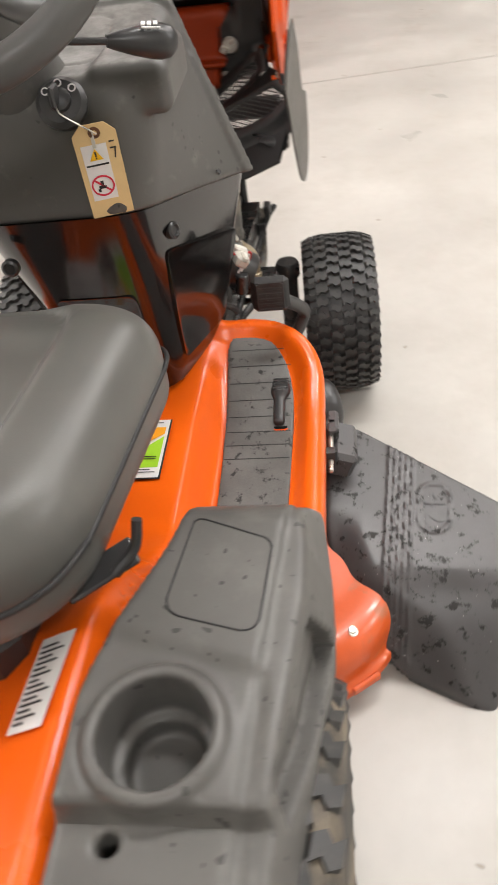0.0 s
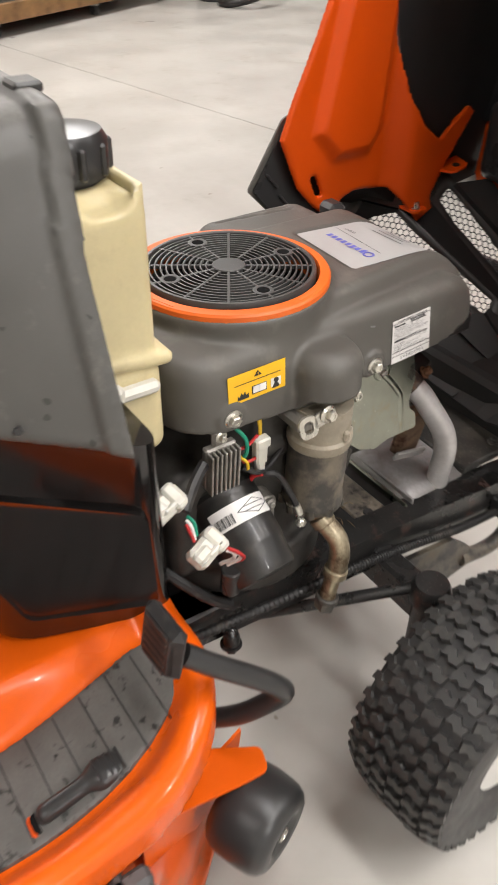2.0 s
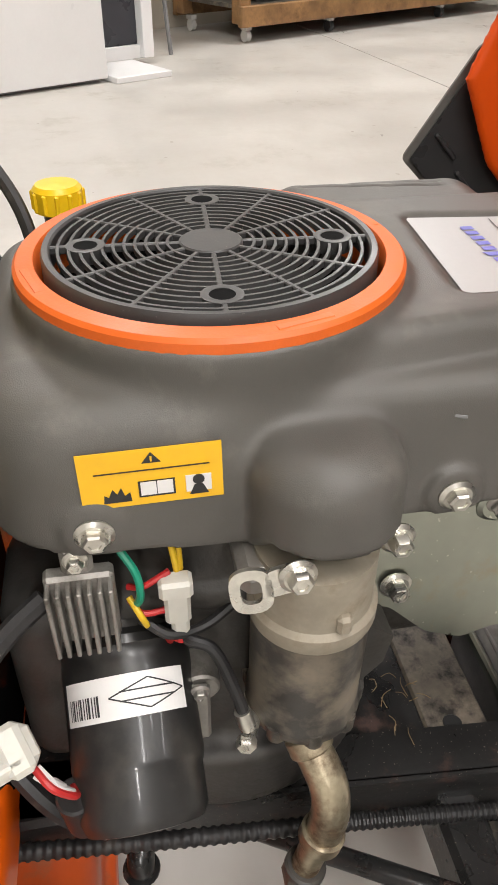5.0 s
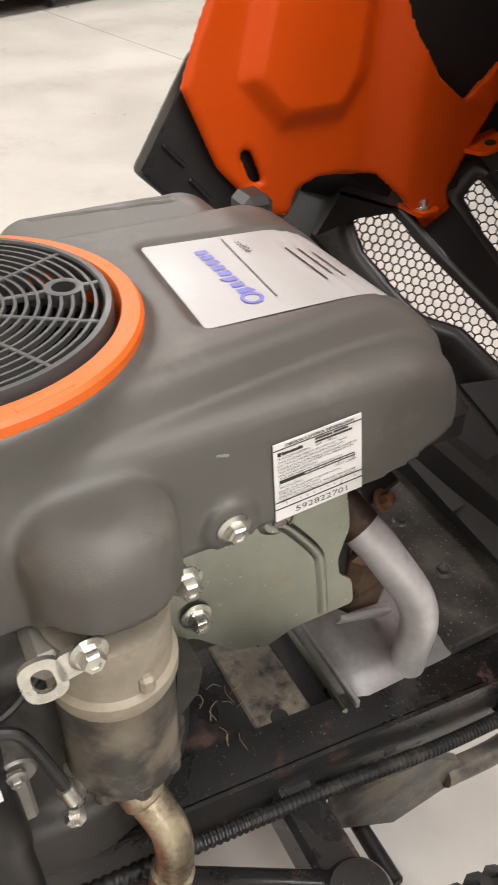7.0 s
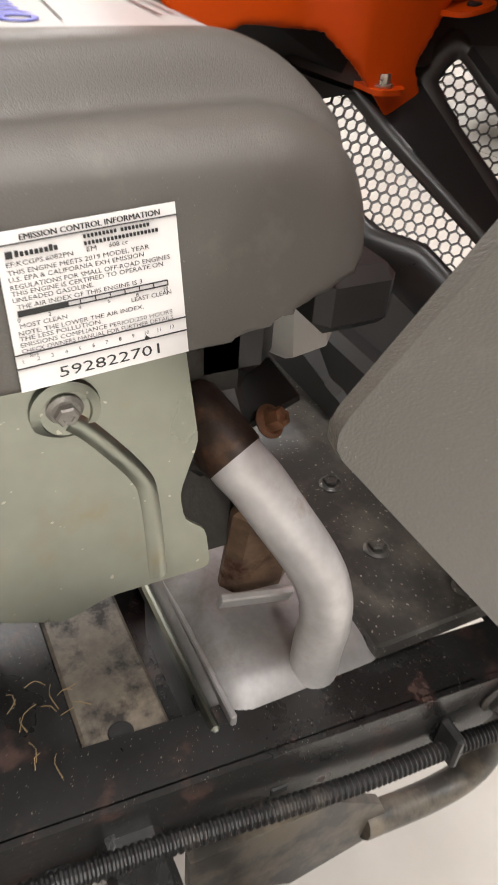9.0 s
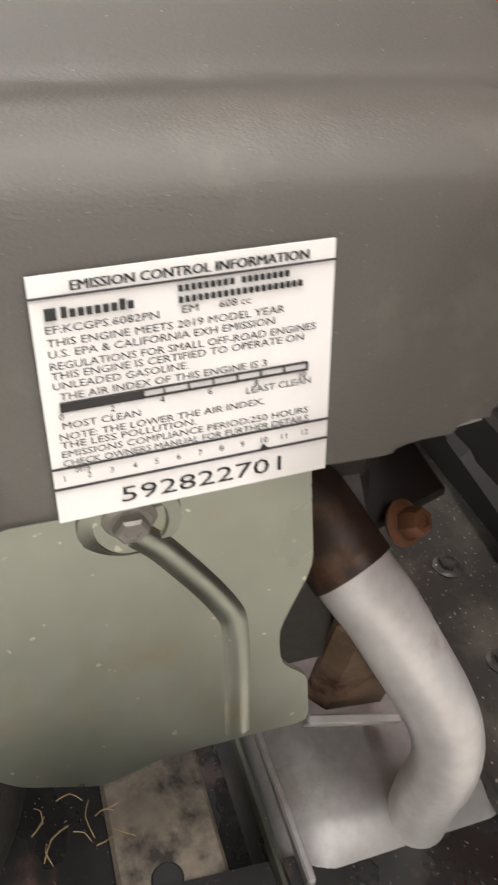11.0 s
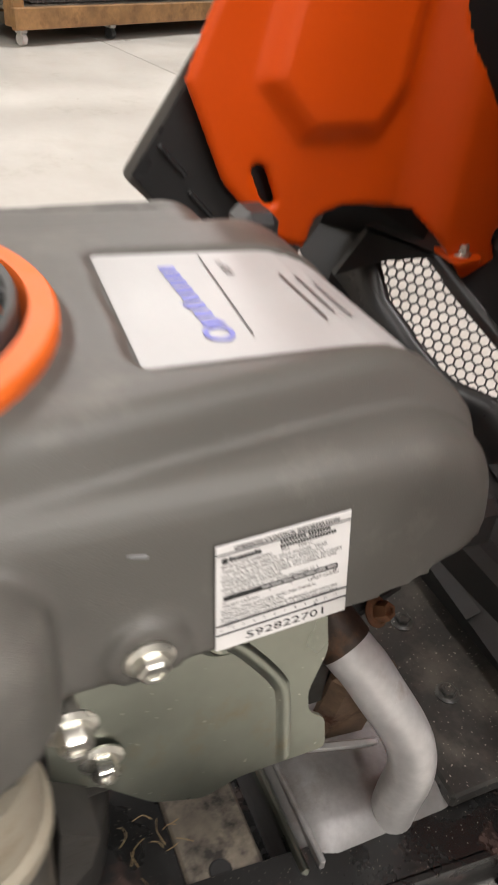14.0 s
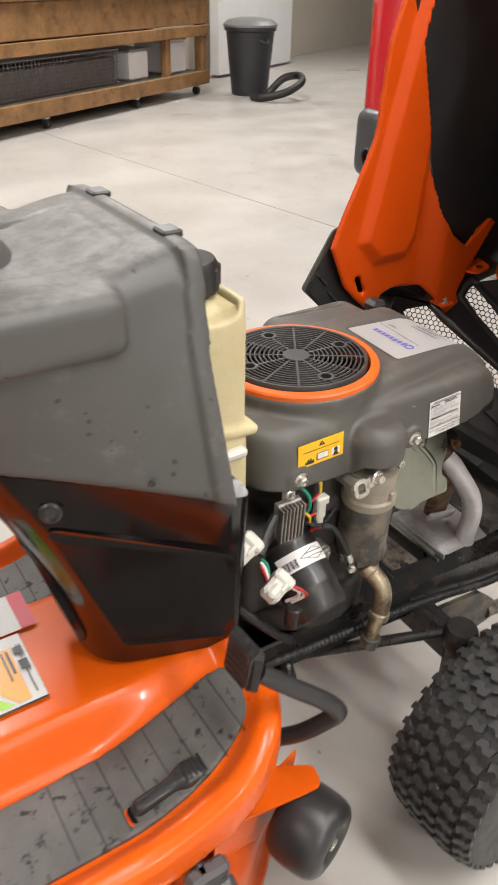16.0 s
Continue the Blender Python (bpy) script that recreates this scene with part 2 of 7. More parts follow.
# ---- materials ----
def mat(name, col, rough=0.5, metal=0.0, var=0.12, scale=9.0, fine=160.0, bump=0.08, depth=0.001, coat=0.0, dirt=None, dirt_at=(0.55, 0.7), dirt_scale=14.0, spec=0.5, trans=0.0, subs=0.0, spread=0.1, specks=None, speck_scale=240.0, speck_at=0.735, settled=None):
    """A surface with broad and fine variation of colour, gloss and relief, and, if dirt names a colour, patches of it."""
    m = bpy.data.materials.new(name)
    m.use_nodes = True
    t, n = m.node_tree, m.node_tree.nodes
    p = n["Principled BSDF"]
    co = n.new("ShaderNodeTexCoord").outputs["Object"]

    def noise_at(s, detail=4.0, r=0.55):
        k = n.new("ShaderNodeTexNoise")
        k.inputs["Scale"].default_value, k.inputs["Detail"].default_value, k.inputs["Roughness"].default_value = s, detail, r
        t.links.new(co, k.inputs["Vector"])
        return k.outputs["Fac"]

    def remap(v, a, b, c, d):
        k = n.new("ShaderNodeMapRange")
        for i, x in enumerate((a, b, c, d), 1):
            k.inputs[i].default_value = x
        t.links.new(v, k.inputs[0])
        return k.outputs[0]

    def mix(f, a, b):
        k = n.new("ShaderNodeMix")
        k.data_type = "RGBA"
        for sock, x in ((k.inputs[0], f), (k.inputs[6], a), (k.inputs[7], b)):
            if isinstance(x, (tuple, list)):
                sock.default_value = (*x, 1)
            elif isinstance(x, float):
                sock.default_value = x
            else:
                t.links.new(x, sock)
        return k.outputs[2]

    broad, grain = noise_at(scale), noise_at(fine, 2.0)
    lo, hi = [c * (1 - var) for c in col], [min(1, c * (1 + var)) for c in col]
    c = mix(remap(broad, 0.3, 0.7, 0, 1), lo, hi)
    c = mix(remap(grain, 0.3, 0.7, 0, var * 1.2), c, [k * 0.6 for k in col])
    r = remap(broad, 0.25, 0.75, max(0.02, rough - spread), min(1, rough + spread))
    if dirt:
        patch = remap(noise_at(dirt_scale, 6.0, 0.65), dirt_at[0], dirt_at[1], 0, 1)
        c = mix(patch, c, dirt)
        k = n.new("ShaderNodeMath")
        k.operation = "MAXIMUM"
        t.links.new(r, k.inputs[0])
        t.links.new(remap(patch, 0, 1, 0, 0.75), k.inputs[1])
        r = k.outputs[0]
    if specks:
        c = mix(remap(noise_at(speck_scale, 1.0), speck_at, speck_at + 0.025, 0, 0.8), c, specks)
    if settled:
        # Dust that has come to rest on level faces, thinner where it was wiped.
        up = n.new("ShaderNodeSeparateXYZ")
        t.links.new(n.new("ShaderNodeNewGeometry").outputs["Normal"], up.inputs[0])
        k = n.new("ShaderNodeMath")
        k.operation = "MULTIPLY"
        t.links.new(remap(up.outputs[2], 0.75, 0.99, 0, 1), k.inputs[0])
        t.links.new(remap(noise_at(38.0, 6.0, 0.7), 0.38, 0.66, 0.1, 0.85), k.inputs[1])
        c = mix(k.outputs[0], c, settled)
    t.links.new(c, p.inputs["Base Color"])
    t.links.new(r, p.inputs["Roughness"])
    p.inputs["Metallic"].default_value = metal
    p.inputs["Specular IOR Level"].default_value = spec
    p.inputs["Coat Weight"].default_value = coat
    p.inputs["Coat Roughness"].default_value = 0.06
    p.inputs["Transmission Weight"].default_value = trans
    p.inputs["Subsurface Weight"].default_value = subs
    p.inputs["Subsurface Radius"].default_value = (0.02, 0.015, 0.008)
    if bump:
        k = n.new("ShaderNodeBump")
        k.inputs["Strength"].default_value, k.inputs["Distance"].default_value = bump, depth
        t.links.new(grain, k.inputs["Height"])
        t.links.new(k.outputs["Normal"], p.inputs["Normal"])
    return m


GREY = mat("textured_grey_plastic", (0.093, 0.087, 0.077), 0.48, var=0.12, scale=7, fine=1500, bump=0.42, depth=0.0004, dirt=(0.15, 0.14, 0.122), dirt_at=(0.56, 0.8), dirt_scale=22, specks=(0.24, 0.225, 0.2), speck_scale=1500, speck_at=0.76)
CONSOLE = mat("grey_console_plastic", (0.1, 0.096, 0.089), 0.42, var=0.14, fine=1200, bump=0.2, depth=0.0003, dirt=(0.145, 0.14, 0.128), dirt_at=(0.5, 0.85), dirt_scale=16, specks=(0.028, 0.027, 0.025), speck_scale=85, speck_at=0.7)
DASH = mat("grey_dash_plastic", (0.084, 0.081, 0.075), 0.45, var=0.12, fine=1200, bump=0.2, depth=0.0003, dirt=(0.15, 0.144, 0.13), dirt_at=(0.58, 0.85), dirt_scale=34, specks=(0.025, 0.024, 0.022), speck_scale=75, speck_at=0.73, settled=(0.23, 0.223, 0.208))
PAD = mat("grey_rubber_pad", (0.105, 0.1, 0.093), 0.5, var=0.2, scale=25, fine=300, bump=0.2, dirt=(0.02, 0.019, 0.017), dirt_at=(0.58, 0.66), dirt_scale=60)
CHUTE = mat("dark_grey_chute_plastic", (0.072, 0.069, 0.07), 0.38, var=0.15, fine=500, bump=0.25, depth=0.0005, dirt=(0.016, 0.015, 0.014), dirt_at=(0.565, 0.62), dirt_scale=46, specks=(0.5, 0.49, 0.47), speck_scale=260, speck_at=0.78)
STEER = mat("dark_grey_wheel_rim", (0.072, 0.07, 0.067), 0.42, var=0.1, fine=700, bump=0.15, depth=0.0004)
STRAW = mat("dry_straw", (0.3, 0.21, 0.1), 0.7, var=0.25, scale=60, bump=0.0)
SEAT = mat("grey_vinyl", (0.102, 0.1, 0.091), 0.38, var=0.08, fine=800, bump=0.3, depth=0.0004)
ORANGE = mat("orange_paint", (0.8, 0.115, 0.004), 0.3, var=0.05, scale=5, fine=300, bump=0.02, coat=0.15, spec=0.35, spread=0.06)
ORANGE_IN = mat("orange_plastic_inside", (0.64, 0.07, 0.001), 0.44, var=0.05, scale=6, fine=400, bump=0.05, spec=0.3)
# Orange plastic darkened to red, for the shade inside the hood.
NOSE = mat("shaded_orange_plastic_inside", (0.3, 0.035, 0.006), 0.4, var=0.08, scale=8, fine=400, bump=0.05, spec=0.3)
ORANGE_RING = mat("orange_ring_plastic", (0.76, 0.135, 0.014), 0.5, var=0.08, scale=20, fine=500, bump=0.1)
ORANGE_WORN = mat("worn_orange_deck_paint", (0.64, 0.1, 0.018), 0.35, var=0.1, scale=8, fine=120, bump=0.05, coat=0.2, dirt=(0.3, 0.16, 0.09), dirt_at=(0.56, 0.75), dirt_scale=12)
SCREEN = mat("dark_grey_screen_plastic", (0.05, 0.049, 0.048), 0.42, var=0.12, scale=20, fine=700, bump=0.12, depth=0.0004, specks=(0.16, 0.15, 0.13), speck_scale=500, speck_at=0.74)
BLACK = mat("black_plastic", (0.03, 0.0295, 0.0295), 0.34, var=0.15, fine=600, bump=0.12, depth=0.0005)
GLOSS = mat("glossy_black_plastic", (0.007, 0.006, 0.006), 0.14, var=0.2, scale=12, fine=60, bump=0.0, coat=0.12, spread=0.06)
# Near-black colour that stands in for the shade inside hollows.
SHADE_BLACK = mat("painted_hollow_shade", (0.006, 0.006, 0.006), 0.9, var=0.1, bump=0.0, spec=0.1)
LINER = mat("dull_black_liner", (0.016, 0.016, 0.016), 0.6, var=0.2, fine=300, bump=0.1)
FRAME = mat("black_steel_frame", (0.018, 0.0175, 0.017), 0.3, var=0.3, scale=20, fine=220, bump=0.15, dirt=(0.09, 0.05, 0.04), dirt_at=(0.56, 0.726), dirt_scale=34, specks=(0.3, 0.26, 0.21), speck_scale=620, speck_at=0.73)
RUBBER = mat("tyre_rubber", (0.04, 0.039, 0.038), 0.5, var=0.2, scale=30, fine=400, bump=0.2, dirt=(0.085, 0.08, 0.07), dirt_at=(0.5, 0.8), dirt_scale=40)
TYRE_DUST = mat("dusty_tyre_rubber", (0.05, 0.047, 0.042), 0.7, var=0.25, scale=14, fine=300, bump=0.25, dirt=(0.22, 0.18, 0.13), dirt_at=(0.46, 0.66), dirt_scale=9)
TREAD = mat("worn_black_rubber", (0.024, 0.023, 0.023), 0.5, var=0.25, scale=40, fine=500, bump=0.2, depth=0.0005, dirt=(0.06, 0.055, 0.05), dirt_at=(0.52, 0.75), dirt_scale=60)
HOSE = mat("black_rubber_hose", (0.016, 0.015, 0.015), 0.5, var=0.3, scale=40, fine=300, bump=0.2, dirt=(0.07, 0.06, 0.05), dirt_at=(0.55, 0.75), dirt_scale=30)
ZINC = mat("zinc_plated_sheet", (0.33, 0.345, 0.295), 0.33, 1.0, var=0.14, scale=14, fine=60, bump=0.05, dirt=(0.36, 0.31, 0.2), dirt_at=(0.58, 0.8), dirt_scale=24, specks=(0.6, 0.58, 0.5), speck_scale=260, speck_at=0.74)
BOLT = mat("bright_bolt", (0.62, 0.6, 0.54), 0.3, 0.9, var=0.2, scale=80, fine=300, bump=0.1)
ALLOY = mat("cast_alloy", (0.34, 0.32, 0.29), 0.45, 0.55, var=0.2, scale=25, fine=260, bump=0.3, dirt=(0.1, 0.09, 0.075), dirt_at=(0.52, 0.7), dirt_scale=25)
BLOCK = mat("grey_engine_casting", (0.06, 0.056, 0.051), 0.5, 0.35, var=0.25, scale=22, fine=240, bump=0.3, dirt=(0.05, 0.045, 0.038), dirt_at=(0.45, 0.65), dirt_scale=24)
DUSTY = mat("dusty_black_steel", (0.045, 0.041, 0.036), 0.45, var=0.25, scale=30, fine=250, bump=0.12, dirt=(0.19, 0.16, 0.12), dirt_at=(0.42, 0.66), dirt_scale=24)
PLATE = mat("dusty_painted_plate", (0.042, 0.04, 0.037), 0.34, var=0.25, scale=16, fine=240, bump=0.1, dirt=(0.12, 0.108, 0.09), dirt_at=(0.48, 0.74), dirt_scale=20, specks=(0.4, 0.37, 0.32), speck_scale=420, speck_at=0.7)
DUST = mat("dust_caked_steel", (0.16, 0.135, 0.105), 0.5, var=0.4, scale=40, fine=200, bump=0.3, dirt=(0.03, 0.026, 0.022), dirt_at=(0.45, 0.62), dirt_scale=46)
BEIGE = mat("dusty_beige_cap", (0.31, 0.272, 0.21), 0.55, 0.1, var=0.18, scale=40, fine=250, bump=0.15, dirt=(0.2, 0.16, 0.11), dirt_at=(0.52, 0.75), dirt_scale=40)
FILTER = mat("black_filter_paint", (0.016, 0.0155, 0.015), 0.38, var=0.2, scale=30, fine=200, bump=0.03, coat=0.12, dirt=(0.06, 0.053, 0.045), dirt_at=(0.5, 0.85), dirt_scale=24)
EXHAUST = mat("heat_dulled_steel", (0.6, 0.58, 0.57), 0.38, 0.25, var=0.2, scale=18, fine=180, bump=0.08, dirt=(0.26, 0.17, 0.11), dirt_at=(0.6, 0.82), dirt_scale=18)
SCORCH = mat("scorched_steel", (0.06, 0.04, 0.03), 0.5, 0.4, var=0.4, scale=50, fine=260, bump=0.2, dirt=(0.14, 0.07, 0.035), dirt_at=(0.55, 0.72), dirt_scale=40)
SILVER = mat("silver_grey_sticker", (0.4, 0.393, 0.385), 0.45, 0.0, var=0.05, scale=30, fine=300, bump=0.02)
RUST = mat("rusty_steel", (0.15, 0.065, 0.03), 0.7, 0.2, var=0.35, scale=60, fine=300, bump=0.4)
HEAT = mat("heat_stained_steel", (0.3, 0.2, 0.13), 0.45, 0.5, var=0.35, scale=40, fine=240, bump=0.1, dirt=(0.1, 0.045, 0.03), dirt_at=(0.5, 0.65), dirt_scale=26)
PIPE = mat("weathered_brass_pipe", (0.42, 0.36, 0.25), 0.35, 0.7, var=0.3, scale=50, fine=250, bump=0.25, dirt=(0.13, 0.09, 0.055), dirt_at=(0.45, 0.65), dirt_scale=45)
TANK = mat("cream_tank_plastic", (0.6, 0.515, 0.3), 0.42, var=0.1, scale=10, fine=200, bump=0.05, subs=0.15, dirt=(0.36, 0.29, 0.18), dirt_at=(0.5, 0.8), dirt_scale=14)
WHITE_P = mat("milky_white_plastic", (0.58, 0.56, 0.5), 0.4, var=0.08, scale=40, fine=200, bump=0.05, subs=0.1)
PAPER = mat("white_sticker", (0.72, 0.7, 0.68), 0.42, var=0.04, scale=30, fine=300, bump=0.02)
INK = mat("black_print", (0.02, 0.02, 0.02), 0.45, var=0.05, bump=0.0)
BLUE = mat("blue_print", (0.13, 0.14, 0.5), 0.45, var=0.05, bump=0.0)
YELLOW = mat("yellow_sticker", (0.85, 0.48, 0.012), 0.4, var=0.05, scale=30, fine=300, bump=0.02)
YELLOW_P = mat("yellow_plastic", (0.85, 0.55, 0.01), 0.35, var=0.08, bump=0.03)
LIME = mat("green_print", (0.33, 0.6, 0.03), 0.35, var=0.04, bump=0.0)
AMBER = mat("orange_print", (0.85, 0.35, 0.02), 0.35, var=0.04, bump=0.0)
RED_INK = mat("red_print", (0.62, 0.03, 0.06), 0.4, var=0.05, bump=0.0)
RED_P = mat("red_plastic", (0.55, 0.015, 0.02), 0.35, var=0.08, bump=0.02)
WIRE_R = mat("red_wire", (0.45, 0.02, 0.02), 0.4, var=0.1, bump=0.0)
WIRE_G = mat("green_wire", (0.01, 0.25, 0.15), 0.4, var=0.1, bump=0.0)
WIRE_Y = mat("yellow_wire", (0.7, 0.45, 0.02), 0.4, var=0.1, bump=0.0)
MANILA = mat("manila_card", (0.7, 0.5, 0.24), 0.7, var=0.06, scale=30, fine=400, bump=0.08)
STEEL_W = mat("white_painted_steel", (0.6, 0.59, 0.56), 0.4, var=0.08, bump=0.04, dirt=(0.3, 0.27, 0.22), dirt_at=(0.6, 0.8))
FLOOR = mat("polished_concrete", (0.5, 0.48, 0.442), 0.4, var=0.08, scale=2.3, fine=30, bump=0.05, depth=0.0015, dirt=(0.435, 0.412, 0.37), dirt_at=(0.46, 0.72), dirt_scale=3.4, spread=0.16, specks=(0.27, 0.23, 0.18), speck_scale=24, speck_at=0.77)
JOINT = mat("joint_dirt", (0.3, 0.28, 0.24), 0.85, bump=0.1)
WALL = mat("white_wall_paint", (0.7, 0.69, 0.66), 0.6, var=0.04, scale=1.5, fine=60, bump=0.05)
WALL_B = mat("beige_wall_paint", (0.55, 0.51, 0.43), 0.65, var=0.05, scale=1.5, fine=60, bump=0.05)
WOOD = mat("stained_pine", (0.27, 0.145, 0.055), 0.5, var=0.35, scale=6, fine=40, bump=0.15, dirt=(0.13, 0.065, 0.025), dirt_at=(0.5, 0.7), dirt_scale=9)
CAR_RED = mat("red_car_paint", (0.55, 0.012, 0.02), 0.15, var=0.03, bump=0.0, coat=1.0, spread=0.03)
CAR_GREY = mat("grey_bumper_plastic", (0.04, 0.041, 0.045), 0.4, var=0.08, bump=0.06)
DARK_GLASS = mat("dark_panel", (0.04, 0.042, 0.05), 0.3, var=0.06, bump=0.0)
WHITE_BOARD = mat("white_laminate", (0.75, 0.75, 0.74), 0.35, var=0.03, scale=3, fine=80, bump=0.02)
BIN = mat("dark_grey_bin_plastic", (0.025, 0.026, 0.03), 0.4, var=0.1, bump=0.05)
LIDGREY = mat("grey_bin_lid", (0.2, 0.2, 0.2), 0.45, var=0.1, bump=0.05)
MESHGREY = mat("grey_wire_crate", (0.2, 0.185, 0.175), 0.5, 0.3, var=0.25, scale=30, bump=0.2)

# ---- the workshop ----
ROOM = Matrix.Translation((-5.0, 2.2, 0)) @ Matrix.Rotation(radians(119.5), 4, "Z")


def in_room(b):
    b.v = [tuple(ROOM @ V3(p)) for p in b.v]
    return b


X0, X1, Y0, Y1, TOP = -8.0, 11.5, -12.5, 0.85, 3.4

# Floor: two slabs that meet at a sawn joint.
b = Build()
j0, j1 = V3((-14, 1.62, 0)), V3((14, 5.36, 0))
across = V3((-(j1 - j0).y, (j1 - j0).x, 0)).normalized() * 0.0025
far = across.normalized() * 16
b.add([j0 - far, j1 - far, j1 - across, j0 - across], [(0, 1, 2, 3)])
b.add([j0 + across, j1 + across, j1 + far, j0 + far], [(0, 1, 2, 3)])
d6 = V3((0, 0, -0.006))
b.slot(1).add([j0 - across, j1 - across, j1 - across + d6, j0 - across + d6, j0 + across, j1 + across, j1 + across + d6, j0 + across + d6], [(0, 1, 2, 3), (3, 2, 6, 7), (7, 6, 5, 4)])
tagged(part("floor", b, [FLOOR, JOINT]), "pale polished concrete floor with a sawn joint", "floor", kind="structure")

for nm, cx, cy, sx, sy, m in (("wall_west", (X0 + X1) / 2, Y1 + 0.1, X1 - X0 + 0.4, 0.2, WALL_B), ("wall_east", (X0 + X1) / 2, Y0 - 0.1, X1 - X0 + 0.4, 0.2, WALL), ("wall_south", X0 - 0.1, (Y0 + Y1) / 2, 0.2, Y1 - Y0, WALL), ("wall_north", X1 + 0.1, (Y0 + Y1) / 2, 0.2, Y1 - Y0, WALL)):
    b = in_room(Build().box((cx, cy, TOP / 2), (sx, sy, TOP), 0.003))
    tagged(part(nm, b, m), "painted workshop wall", "wall", kind="structure")
b = in_room(Build().box(((X0 + X1) / 2, (Y0 + Y1) / 2, TOP + 0.06), (X1 - X0 + 0.4, Y1 - Y0 + 0.4, 0.1), 0.003))
tagged(part("ceiling", b, WALL), "white workshop ceiling", "ceiling", kind="structure")

# Lamp housings round the lamps.
GLOW = bpy.data.materials.new("lit_diffuser")
GLOW.use_nodes = True
GLOW.node_tree.nodes["Principled BSDF"].inputs["Emission Color"].default_value = (1, 0.96, 0.9, 1)
GLOW.node_tree.nodes["Principled BSDF"].inputs["Emission Strength"].default_value = 3.0
first = thing("ceiling_light", "white steel ceiling light with a lit diffuser", "ceiling light", (0, 0, 0), "ceiling lights")
b = Build()
for sx, sy, wx, wy in ((0, 0.165, 1.26, 0.03), (0, -0.165, 1.26, 0.03), (0.615, 0, 0.03, 0.3), (-0.615, 0, 0.03, 0.3)):
    b.box((sx, sy, -0.03), (wx, wy, 0.06), 0.003)
part("frame", b, STEEL_W, first)
part("diffuser", Build().box((0, 0, -0.035), (1.2, 0.3, 0.01), 0.002), GLOW, first)
first.location = (LAMPS[0][0], LAMPS[0][1], TOP)
for lx, ly, _ in LAMPS[1:]:
    copy_thing(first, pose(lx, ly, TOP))


def workbench():
    t = thing("workbench", "long stained wooden workbench on white casters", "workbench")
    L, D = 3.12, 0.72
    for x in (0.0, L):
        for y in (0.05, D - 0.05):
            part("post", in_room(Build().box((x, y, 0.5), (0.09, 0.09, 0.78), 0.006)), WOOD, t)
    part("post", in_room(Build().box((2.5, 0.05, 0.37), (0.07, 0.07, 0.34), 0.006)), WOOD, t)
    for z, h in ((0.155, 0.12), (0.565, 0.09)):
        for y in (0.0, D):
            part("rail", in_room(Build().box((L / 2, y, z), (L + 0.1, 0.045, h), 0.005)), WOOD, t)
    part("apron", in_room(Build().box((L / 2, 0.012, 0.74), (L + 0.12, 0.04, 0.24), 0.005)), WOOD, t)
    part("lower_shelf", in_room(Build().box((L / 2, D / 2, 0.2), (L, D - 0.06, 0.025), 0.003)), DUSTY, t)
    part("tabletop", in_room(Build().box((L / 2, D / 2, 0.89), (L + 0.2, D + 0.1, 0.05), 0.006)), WOOD, t)
    for x in (0.05, 0.8, 2.0, L - 0.08):
        for y in (0.06, D - 0.06):
            c = part("caster", in_room(Build().box((x, y, 0.085), (0.05, 0.06, 0.03), 0.003)), STEEL_W, t)
            part("wheel", in_room(Build().cyl((x - 0.018, y, 0.036), (x + 0.018, y, 0.036), 0.036)), STEEL_W if x < 0.5 else BLACK, c)
    return t


workbench()

# A long wire crate and a pale box on the lower shelf.
crate = thing("wire_crate", "long grey wire crate on the bench shelf", "crate")
b = Build()
for i in range(40):
    x = 0.2 + i * 0.042
    b.box((x, 0.12, 0.345), (0.006, 0.006, 0.26), 0.001)
for k in range(9):
    b.box((1.02, 0.116, 0.225 + k * 0.031), (1.68, 0.006, 0.006), 0.001)
part("wire_front", in_room(b), MESHGREY, crate)
part("tray", in_room(Build().box((1.02, 0.35, 0.32), (1.66, 0.42, 0.2), 0.01)), MESHGREY, crate)
part("rim", in_room(Build().box((1.02, 0.35, 0.478), (1.7, 0.48, 0.012), 0.003)), LIDGREY, crate)
pale = thing("storage_box", "pale plastic storage box on the bench shelf", "box")
part("body", in_room(Build().box((2.15, 0.3, 0.33), (0.28, 0.4, 0.23), 0.015)), WHITE_BOARD, pale)
part("lid", in_room(Build().box((2.15, 0.3, 0.455), (0.3, 0.42, 0.02), 0.006)), LIDGREY, pale)
pale2 = thing("storage_box", "white plastic storage box on the bench shelf", "box")
part("body", in_room(Build().box((2.78, 0.3, 0.35), (0.3, 0.4, 0.27), 0.015)), WHITE_BOARD, pale2)
part("lid", in_room(Build().box((2.78, 0.3, 0.495), (0.32, 0.42, 0.02), 0.006)), WHITE_BOARD, pale2)

# Bin beside the bench, with a hose lying round its foot.
bin_ = thing("rubbish_bin", "dark plastic rubbish bin with a grey lid", "bin")
bc = (-6.32, 5.3)
b = Build().lathe([(0.17, 0.0), (0.18, 0.01), (0.235, 0.56), (0.255, 0.57), (0.255, 0.6), (0.22, 0.6), (0.17, 0.03)], (*bc, 0), n=36)
part("body", b, BIN, bin_)
part("lid", Build().lathe([(0.26, 0.0), (0.265, 0.02), (0.22, 0.055), (0.12, 0.075), (0.0, 0.08)], (*bc, 0.6), n=36), LIDGREY, bin_)
for s in (-1, 1):
    part("handle", Build().tube([(bc[0] + s * 0.24, bc[1] - 0.05, 0.5), (bc[0] + s * 0.3, bc[1], 0.47), (bc[0] + s * 0.24, bc[1] + 0.05, 0.5)], 0.012), BIN, bin_)
